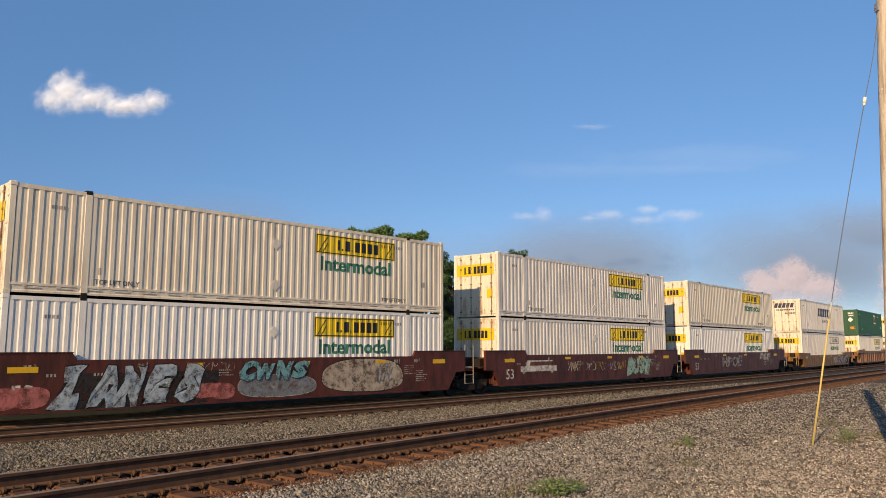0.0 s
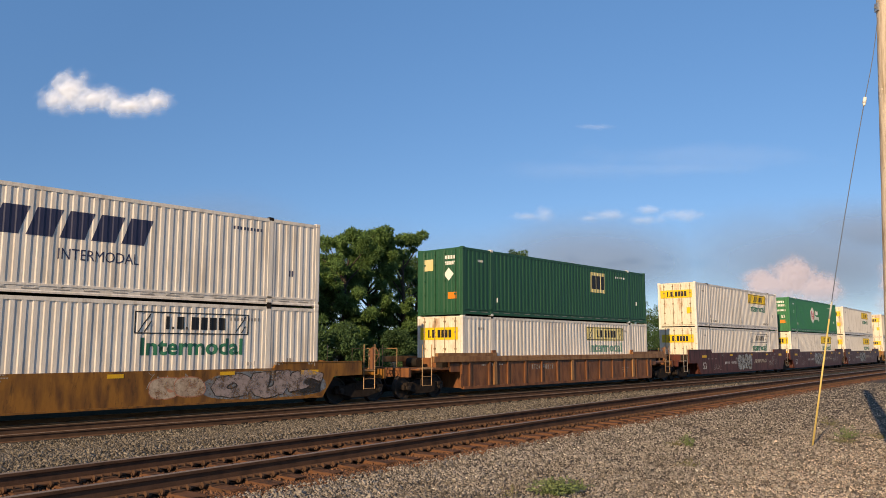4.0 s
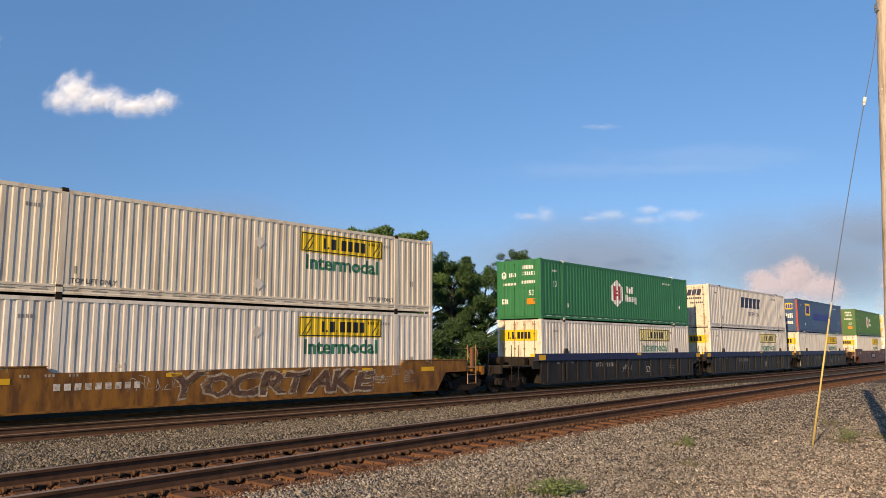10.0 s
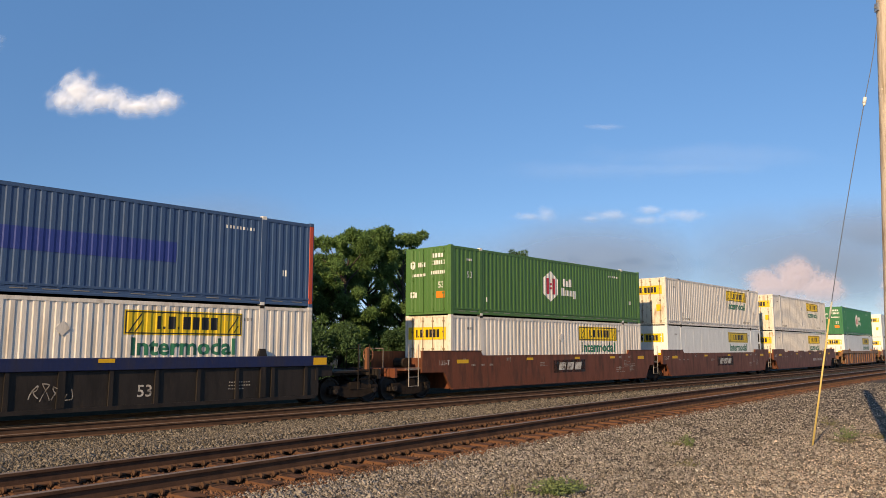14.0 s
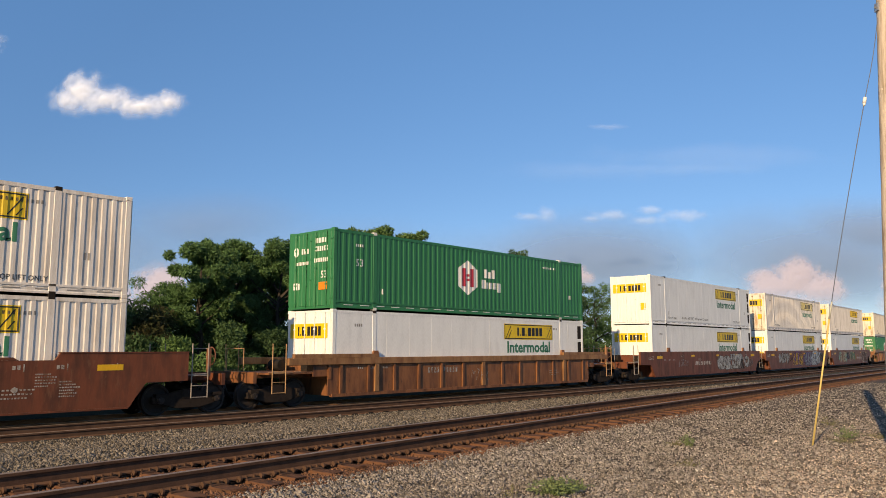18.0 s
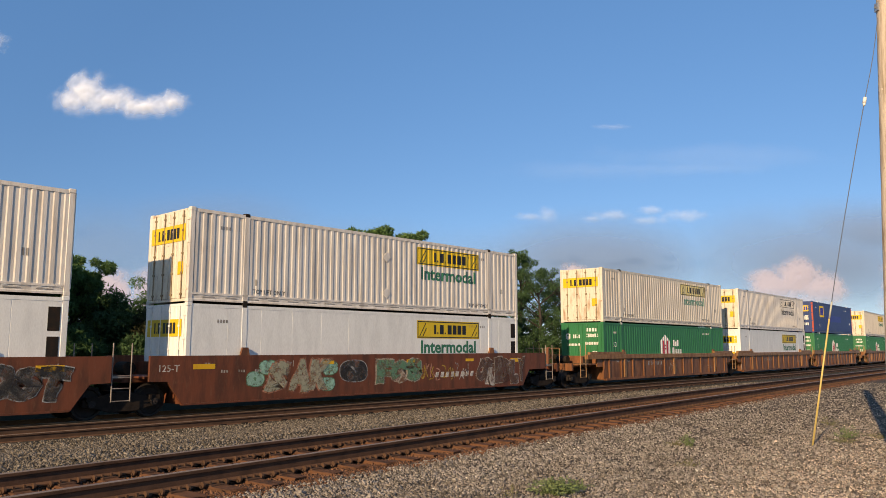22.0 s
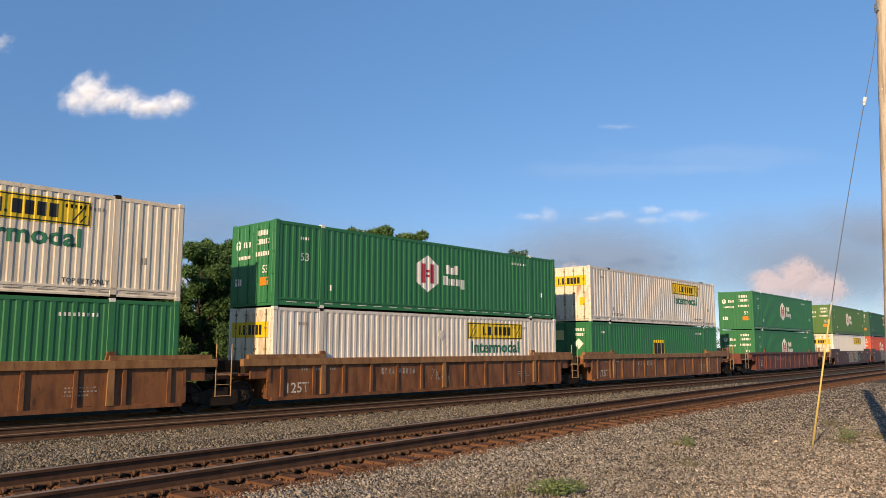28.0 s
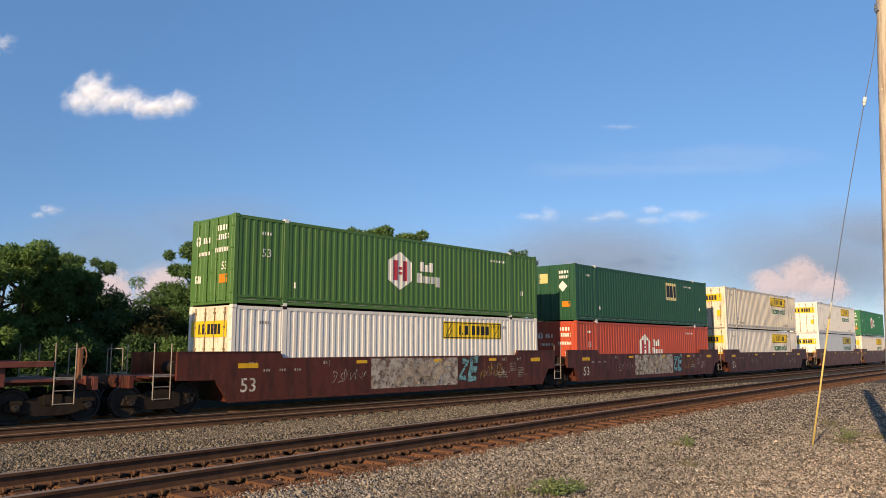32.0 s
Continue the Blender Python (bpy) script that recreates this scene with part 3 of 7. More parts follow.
KINDS = {
    "W": ("weathered white corrugated container with yellow sign panel and green lettering", "ribbed", "yellow", white_paint, cream_paint, "yellow"),
    "C": ("cream corrugated container with rusty doors and yellow sign panel", "ribbed", "yellow", cream_side, cream_paint, "yellow"),
    "F": ("white corrugated container with faded yellow sign panel", "ribbed", "faded", white_paint, cream_paint, "yellow"),
    "H": ("white corrugated container with bare outlined sign panel and green lettering", "ribbed", "ghost", white_paint, cream_paint, "yellow"),
    "I": ("cream corrugated container with sun-bleached sign panel", "ribbed", "faded", cream_side, cream_paint, "yellow"),
    "J": ("off-white corrugated container with bare sign panel and dark lettering", "ribbed", "ghost_dark", white_paint, cream_paint, "yellow"),
    "K": ("green corrugated container with bright yellow square sign", "ribbed", "emp_low", green_paint, green_paint, "emp_green"),
    "N": ("newer bright white corrugated container with yellow sign panel", "ribbed", "yellow", clean_white, clean_white, "yellow"),
    "Y": ("bright white corrugated container with yellow sign panel and no lettering", "ribbed", "plain_yellow", clean_white, cream_paint, "yellow"),
    "P": ("smooth white plate-walled container with yellow sign panel", "plate", "yellow", plate_white, plate_white, "yellow"),
    "G": ("dark green corrugated container with white hexagonal sign", "ribbed", "hub", green_paint, green_paint, "white_marks"),
    "O": ("sun-faded light green corrugated container with white hexagonal sign", "ribbed", "hub", olive_paint, olive_paint, "white_marks"),
    "R": ("red corrugated container with white hexagonal sign", "ribbed", "hub", red_paint, red_paint, "white_marks"),
    "E": ("dark green corrugated container with faded yellow square sign", "ribbed", "emp_green", dark_green_paint, dark_green_paint, "emp_green"),
    "B": ("blue corrugated container with yellow square signs and red end posts", "ribbed", "emp_blue", blue_paint, blue_paint, "emp"),
    "D": ("deep blue corrugated container with yellow square signs and red posts", "ribbed", "emp_blue", deep_blue_paint, deep_blue_paint, "emp"),
    "S": ("white corrugated container with slanted navy bars", "ribbed", "swift", white_paint, cream_paint, "swift"),
}
# run of each stack's left end at the start, top and bottom container, kind of well car
STACKS = [
    (-17.58, "C", "N", "maroon"), (2.15, "W", "W", "maroon"), (21.69, "C", "N", "maroon"), (45.63, "S", "H", "yellow"),
    (69.26, "E", "F", "ribbed"), (92.40, "W", "H", "maroon"), (111.95, "G", "W", "maroon"), (131.46, "W", "W", "maroon"),
    (155.11, "C", "W", "yellow"), (178.71, "G", "F", "navy"), (198.34, "S", "F", "navy"), (218.08, "B", "W", "navy"),
    (241.24, "O", "W", "brown"), (260.76, "W", "P", "brown"), (280.33, "W", "W", "brown"), (303.77, "G", "P", "ribbed"),
    (327.40, "P", "P", "graffiti"), (347.20, "F", "P", "graffiti"), (366.70, "W", "P", "graffiti"), (390.33, "I", "G", "ribbed"),
    (409.72, "J", "P", "ribbed"), (429.00, "D", "G", "ribbed"), (452.50, "C", "G", "ribbed"), (471.90, "G", "W", "ribbed"),
    (491.30, "W", "K", "ribbed"), (514.88, "G", "G", "purple"), (538.18, "O", "Y", "maroon"), (557.70, "E", "R", "maroon"),
    (577.20, "C", "W", "maroon"), (600.60, "N", "P", "brown"), (620.00, "G", "W", "brown"),
]
SPEED, SLOW = 17.409, 0.00763
moving = []            # thing, run of its centre at the start, height


def fill_train():
    first = {}
    for s, up, down, _ in STACKS:
        for kind, z in ((down, WELL_FLOOR), (up, WELL_FLOOR + BOX_H)):
            if kind not in first:
                label, wall, style, mat, end_mat, door_style = KINDS[kind]
                ob = first[kind] = container(label, wall, style, mat, end_mat, door_style, red_paint if kind in "BD" else None)
            else:
                ob = copy_thing(first[kind], Matrix())
            moving.append((ob, s + HL, z))


fill_train()

# ============ well cars ============
SIDE_Y = 1.47          # half width over the side sheets
SIDE_Z0, SIDE_Z1, SIDE_Z2 = 0.31, 1.65, 1.83
WHEEL_R = 0.46


def spray(name, base, second=None, amount=0.8, wear=(0.08, 0.9)):
    """Thin sprayed paint, worn through in patches."""
    m = material(name, base, 0.65, 0.0, second or (0.11, 0.05, 0.035), 3.2, amount, 22, 0.05, stretch=(1.0, 1.0, 0.7), lo=0.47, hi=0.68)
    n, l = m.node_tree.nodes, m.node_tree.links
    co, gone = n.new("ShaderNodeTexCoord"), n.new("ShaderNodeTexNoise")
    gone.inputs["Scale"].default_value, gone.inputs["Detail"].default_value, gone.inputs["Roughness"].default_value = 4.5, 9, 0.72
    l.new(co.outputs["Object"], gone.inputs["Vector"])
    thin = n.new("ShaderNodeMapRange")
    thin.inputs[1].default_value, thin.inputs[2].default_value, thin.inputs[3].default_value, thin.inputs[4].default_value = 0.44, 0.64, wear[0], wear[1]
    l.new(gone.outputs["Fac"], thin.inputs[0])
    clear, mx = n.new("ShaderNodeBsdfTransparent"), n.new("ShaderNodeMixShader")
    l.new(thin.outputs[0], mx.inputs[0])
    l.new(n["Principled BSDF"].outputs[0], mx.inputs[1])
    l.new(clear.outputs[0], mx.inputs[2])
    l.new(mx.outputs[0], n["Material Output"].inputs["Surface"])
    return m


graf_colours = {
    "ice": spray("graffiti_pale_blue", (0.40, 0.47, 0.53), (0.22, 0.32, 0.42), 0.9), "cyan": spray("graffiti_cyan", (0.16, 0.40, 0.45), (0.08, 0.25, 0.3), 0.8),
    "sand": spray("graffiti_sand", (0.47, 0.38, 0.30), (0.33, 0.25, 0.2), 0.8), "pink": spray("graffiti_pink", (0.50, 0.14, 0.13)),
    "white": spray("graffiti_white", (0.46, 0.42, 0.38), (0.28, 0.22, 0.19), 0.95), "purple": spray("graffiti_purple", (0.12, 0.07, 0.20), (0.11, 0.05, 0.05), 0.8),
    "orange": spray("graffiti_orange", (0.55, 0.22, 0.07)), "mint": spray("graffiti_mint", (0.28, 0.52, 0.42), (0.2, 0.35, 0.3), 0.8),
    "black": spray("graffiti_black", (0.014, 0.013, 0.013), (0.03, 0.02, 0.018)), "brown": spray("graffiti_dull_brown", (0.10, 0.045, 0.03), (0.07, 0.03, 0.022), 0.6), "green": spray("graffiti_green", (0.09, 0.22, 0.14), (0.14, 0.2, 0.12), 0.8), "sage": spray("graffiti_sage", (0.30, 0.31, 0.23), (0.4, 0.36, 0.28), 0.8), "salmon": spray("graffiti_salmon", (0.46, 0.20, 0.13), (0.34, 0.17, 0.11), 0.8), "gold": spray("graffiti_gold", (0.42, 0.25, 0.04), (0.3, 0.16, 0.04), 0.8), "slate": spray("graffiti_slate", (0.16, 0.18, 0.21), (0.22, 0.24, 0.27), 0.8), "lilac": spray("graffiti_lilac", (0.33, 0.27, 0.27), (0.22, 0.16, 0.15), 0.8), "silver": spray("graffiti_silver", (0.36, 0.37, 0.37), (0.2, 0.18, 0.17), 0.9),
}


worn_white = spray("worn_white_stencil", (0.62, 0.58, 0.54), (0.4, 0.34, 0.3), 0.8, (0.0, 0.75))
worn_print = spray("worn_small_print", (0.42, 0.38, 0.34), (0.25, 0.2, 0.17), 0.8, (0.1, 0.85))


def strip(bm, pts, widths, y):
    """A flat band along points in x and z."""
    rows = []
    for i, p in enumerate(pts):
        a, b = Vector(pts[max(i - 1, 0)]), Vector(pts[min(i + 1, len(pts) - 1)])
        d = (b - a).normalized()
        n = Vector((-d.y, d.x)) * widths[i] / 2
        rows.append((bm.verts.new((p[0] + n.x, y, p[1] + n.y)), bm.verts.new((p[0] - n.x, y, p[1] - n.y))))
    for r, q in zip(rows, rows[1:]):
        bm.faces.new((r[0], r[1], q[1], q[0]))


def bend(p, q, rnd, bow):
    m = ((p[0] + q[0]) / 2 + rnd.uniform(-bow, bow), (p[1] + q[1]) / 2 + rnd.uniform(-bow, bow))
    return [((1 - t) ** 2 * p[0] + 2 * t * (1 - t) * m[0] + t * t * q[0], (1 - t) ** 2 * p[1] + 2 * t * (1 - t) * m[1] + t * t * q[1]) for t in [i / 6 for i in range(7)]]


def blob(bm, cx, cz, rx, rz, y, rnd, n=36, lean=0.0, squarish=0.75):
    """A smooth rounded shape, flat in x and z."""
    p1, p2, a1, a2 = rnd.uniform(0, 6.28), rnd.uniform(0, 6.28), rnd.uniform(0.02, 0.07), rnd.uniform(0.01, 0.04)
    pts = []
    for j in range(n):
        t = 2 * math.pi * j / n
        k = 1 + a1 * math.cos(2 * t + p1) + a2 * math.cos(3 * t + p2)
        c, d = math.cos(t), math.sin(t)
        u, v = math.copysign(abs(c) ** squarish, c) * rx * k, math.copysign(abs(d) ** squarish, d) * rz * k
        pts.append(bm.verts.new((cx + u + lean * v, y, cz + v)))
    bm.faces.new(pts)


def bubbles(owner, seed, x0, x1, z0, z1, n, fill, line="black", y=-SIDE_Y, thin=0.03):
    """Fat overlapping sprayed shapes with thin outlines and short inner strokes."""
    rnd = random.Random(seed)
    w, h = (x1 - x0) / n, z1 - z0
    for i in range(n):
        cx, cz = x0 + (i + 0.5) * w, (z0 + z1) / 2 + rnd.uniform(-0.05, 0.05) * h
        rx, rz, lean, sd = 0.7 * w, h * rnd.uniform(0.44, 0.52), rnd.uniform(-0.1, 0.2), rnd.random()
        yy = y - 0.006 - i * 0.004
        body, rim, cut = bmesh.new(), bmesh.new(), bmesh.new()
        blob(rim, cx, cz, rx, rz, yy, random.Random(sd), lean=lean)
        blob(body, cx, cz, rx - thin, rz - thin, yy - 0.0015, random.Random(sd), lean=lean)
        a = (cx + rnd.uniform(-0.3, 0.1) * w, cz + rnd.uniform(-0.1, 0.2) * h)
        b = (a[0] + rnd.uniform(0.05, 0.3) * w, a[1] - rnd.uniform(0.1, 0.25) * h)
        strip(cut, bend(a, b, rnd, 0.15 * h), [thin * 1.6 * v for v in (0.5, 1, 1.6, 2, 1.6, 1, 0.5)], yy - 0.0028)
        ob = part("sprayed_shape", body, graf_colours[fill], owner, "fat sprayed graffiti shape")
        part("outline", rim, graf_colours[line], ob, "sprayed outline")
        part("inner_stroke", cut, graf_colours[line], ob, "sprayed stroke")


def sway(bm, seed, amount):
    """Bends drawn shapes unevenly, as a hand would."""
    bmesh.ops.subdivide_edges(bm, edges=bm.edges[:], cuts=2)
    for v in bm.verts:
        q = Vector((v.co.x * 1.6 + seed * 3.1, v.co.z * 1.6, seed * 0.7))
        d = noise.noise_vector(q) * amount + noise.noise_vector(q * 2.7) * amount * 0.45
        v.co.x += d.x * 1.5
        v.co.z += d.y
    return bm


def puffy(owner, seed, text, x0, x1, z0, z1, fill, line="black", bold=0.05, rim=0.045, shear=0.0, y=-SIDE_Y, backing=None):
    """Fat sprayed letters, each with an outline."""
    rnd = random.Random(seed)
    n = len(text)
    w, h = (x1 - x0) / n, z1 - z0
    if backing:
        bm = bmesh.new()
        blob(bm, (x0 + x1) / 2, (z0 + z1) / 2, (x1 - x0) * 0.56, h * 0.53, y - 0.003, rnd, 48)
        part("sprayed_ground", bm, graf_colours[backing], owner, "sprayed colour behind letters")
    for i, ch in enumerate(text):
        dz, g = rnd.uniform(-0.04, 0.04) * h, rnd.uniform(0.9, 1.02)
        xa, za = x0 + i * w + rnd.uniform(-0.03, 0.03) * w, z0 + dz
        yy = y - 0.007 - i * 0.0012
        ob = part("sprayed_letter", lie(sway(letters(ch, xa + rim, za + rim, h * g - 2 * rim, w * 1.2 - 2 * rim, bold, shear), seed, 0.09 * h), yy - 0.009), graf_colours[fill], owner, "fat sprayed letter")
        part("outline", lie(sway(letters(ch, xa, za, h * g, w * 1.2, bold + 0.04, shear), seed, 0.09 * h), yy), graf_colours[line], ob, "sprayed outline")


def scrawl(owner, seed, x0, x1, z0, z1, mat, thin=0.022):
    """A thin sprayed scrawl: rows of small curved strokes."""
    rnd = random.Random(seed)
    bm = bmesh.new()
    n = max(int((x1 - x0) / 0.24), 2)
    w, h, lift = (x1 - x0) / n, z1 - z0, 0
    for i in range(n):
        xa, up, tall = x0 + i * w, z0 + rnd.uniform(0, 0.25) * h, h * rnd.uniform(0.5, 0.75)
        spots = [(xa + u * w, up + v * tall) for u, v in ((0.05, 0), (0.2, 1), (0.85, 0.9), (0.9, 0.05), (0.45, 0.5))]
        order = rnd.sample(spots, 4)
        for p, q in zip(order, order[1:]):
            lift += 0.0001
            strip(bm, bend(p, q, rnd, 0.22 * tall), [thin * rnd.uniform(0.7, 1.2)] * 7, -SIDE_Y - 0.005 - lift)
    tagged(part("scrawl", bm, mat, owner, "thin sprayed scrawl"), kind="stuff")


def bar_row(car, name, x0, x1, z0, z1, n, gap, mat, label, lean=0.0, proud=0.009):
    """Plain bars in place of lettering, each a part."""
    w = (x1 - x0) / n
    for i in range(n):
        a = x0 + i * w
        part(name, lie(bmf(rect, a + w * gap / 2, a + w - w * gap / 2, z0, z1, lean), -SIDE_Y - proud), mat, car, label)


def side_outline(free_l, free_r, z1, z2, full=True):
    """The outline of a side in x and z: deep between the trucks, shallow over them; z2: height of the raised ends."""
    el, er, r = HL + (1.85 if free_l else 1.15), HL + (1.85 if free_r else 1.15), HL - 1.85
    t, u = HL + 0.12, HL + 0.6
    lo = [(-el, 1.02), (-u, 1.0), (-t - 0.2, SIDE_Z0 + 0.3), (-t, SIDE_Z0), (t, SIDE_Z0), (t + 0.2, SIDE_Z0 + 0.3), (u, 1.0), (er, 1.02)]
    if z2 > z1:
        return lo + [(er, z2), (r + 0.12, z2), (r, z1), (-r, z1), (-r - 0.12, z2), (-el, z2)]
    return lo + [(er, z1), (-el, z1)]


def sideframe_mesh():
    bm = bmesh.new()
    prism(bm, [(-1.12, 0.36), (-0.72, 0.33), (-0.38, 0.2), (0.38, 0.2), (0.72, 0.33), (1.12, 0.36), (1.12, 0.56), (0.7, 0.62), (0.3, 0.72), (-0.3, 0.72), (-0.7, 0.62), (-1.12, 0.56)], -0.09, 0.09)
    bmesh.ops.bevel(bm, geom=bm.edges[:], offset=0.02, segments=1, affect="EDGES")
    return bm


def spring_mesh():
    bm = bmesh.new()
    for i in range(5):
        z = 0.25 + i * 0.055
        rod(bm, (0, 0, z), (0, 0, z + 0.038), 0.062, 8)
    rod(bm, (0, 0, 0.24), (0, 0, 0.53), 0.03, 6)
    return bm


def lathe(bm, prof, n=28, axis_m=None):
    """Turns a profile of (along y, radius) round the y axis."""
    rings = []
    for y, r in prof:
        rings.append([bm.verts.new((r * math.cos(t), y, r * math.sin(t))) for t in [2 * math.pi * i / n for i in range(n)]])
    for a, b in zip(rings, rings[1:]):
        for i in range(n):
            bm.faces.new((a[i], a[(i + 1) % n], b[(i + 1) % n], b[i]))
    bm.faces.new(rings[0])
    bm.faces.new(rings[-1][::-1])


def wheelset_meshes():
    ax = bmesh.new()
    rod(ax, (0, -1.05, 0), (0, 1.05, 0), 0.075, 14)
    for sg in (-1, 1):
        rod(ax, (0, sg * 0.98, 0), (0, sg * 1.16, 0), 0.11, 14)
        rod(ax, (0, sg * 1.16, 0), (0, sg * 1.185, 0), 0.085, 14)
        for k in range(3):
            a = 2 * math.pi * k / 3
            rod(ax, (0.05 * math.cos(a), sg * 1.185, 0.05 * math.sin(a)), (0.05 * math.cos(a), sg * 1.205, 0.05 * math.sin(a)), 0.016, 6)
    wh = bmesh.new()
    lathe(wh, [(-0.07, 0.12), (-0.06, 0.13), (-0.02, 0.16), (-0.025, 0.36), (-0.07, 0.385), (-0.075, WHEEL_R - 0.012), (0.055, WHEEL_R), (0.06, WHEEL_R + 0.028), (0.085, WHEEL_R + 0.02), (0.085, 0.38), (0.03, 0.36), (0.03, 0.16), (0.06, 0.12)])
    return finish(ax, "axle", dark_steel, False), finish(wh, "wheel", wheel_mat, False)


wheel_mat = material("wheel_steel", (0.022, 0.017, 0.015), 0.7, 0.1, (0.05, 0.032, 0.025), 8, 0.6, 60, 0.1)
truck_mat = material("truck_iron", (0.028, 0.021, 0.018), 0.85, 0.0, (0.014, 0.011, 0.010), 6, 0.7, 50, 0.3)
AXLE, WHEEL = wheelset_meshes()
FRAME = finish(sideframe_mesh(), "sideframe", truck_mat)
SPRING = finish(spring_mesh(), "spring", truck_mat, False)
ADAPTER = finish(bmf(box, -0.15, 0.15, -0.1, 0.1, 0.52, 0.64), "bearing_adapter", truck_mat)
BOLSTER = finish((lambda bm: (box(bm, -0.22, 0.22, -1.12, 1.12, 0.5, 0.76), rod(bm, (0, 0, 0.7), (0, 0, 0.92), 0.2, 16), bm)[-1])(bmesh.new()), "bolster", truck_mat)
BEAM = finish(bmf(box, -0.08, 0.08, -0.85, 0.85, 0.36, 0.46), "brake_beam", dark_steel)
wheelsets = {-1: [], 1: []}


def truck(owner, x):
    t = part("truck", BOLSTER, truck_mat, owner, "rusty iron two-axle truck", at=pose(x, 0, 0))
    for sg in (-1, 1):
        part("sideframe", FRAME, truck_mat, t, at=pose(0, sg * 1.0, 0))
        for k in (-0.16, 0.0, 0.16):
            part("spring", SPRING, truck_mat, t, at=pose(k, sg * 1.0 - sg * 0.02, -0.01))
        w = part("wheelset", AXLE, dark_steel, t, at=pose(sg * 0.89, 0, WHEEL_R))
        wheelsets[sg].append(w)
        part("brake_beam", BEAM, dark_steel, t, at=pose(sg * 0.32, 0, 0))
        for s2 in (-1, 1):
            part("bearing_adapter", ADAPTER, truck_mat, t, at=pose(sg * 0.89, s2 * 1.06, 0))
    return t


def wheelset_whole():
    """Axle and both wheels turn as one piece."""
    bm = bmesh.new()
    bm.from_mesh(AXLE)
    for sg in (-1, 1):
        b2 = bmesh.new()
        b2.from_mesh(WHEEL)
        bmesh.ops.transform(b2, matrix=pose(0, sg * 0.755, 0, 0, 0, 0 if sg < 0 else 180), verts=b2.verts)
        me = bpy.data.meshes.new("tmp")
        b2.to_mesh(me)
        b2.free()
        bm.from_mesh(me)
        bpy.data.meshes.remove(me)
    return finish(bm, "wheelset", wheel_mat)


AXLE = wheelset_whole()


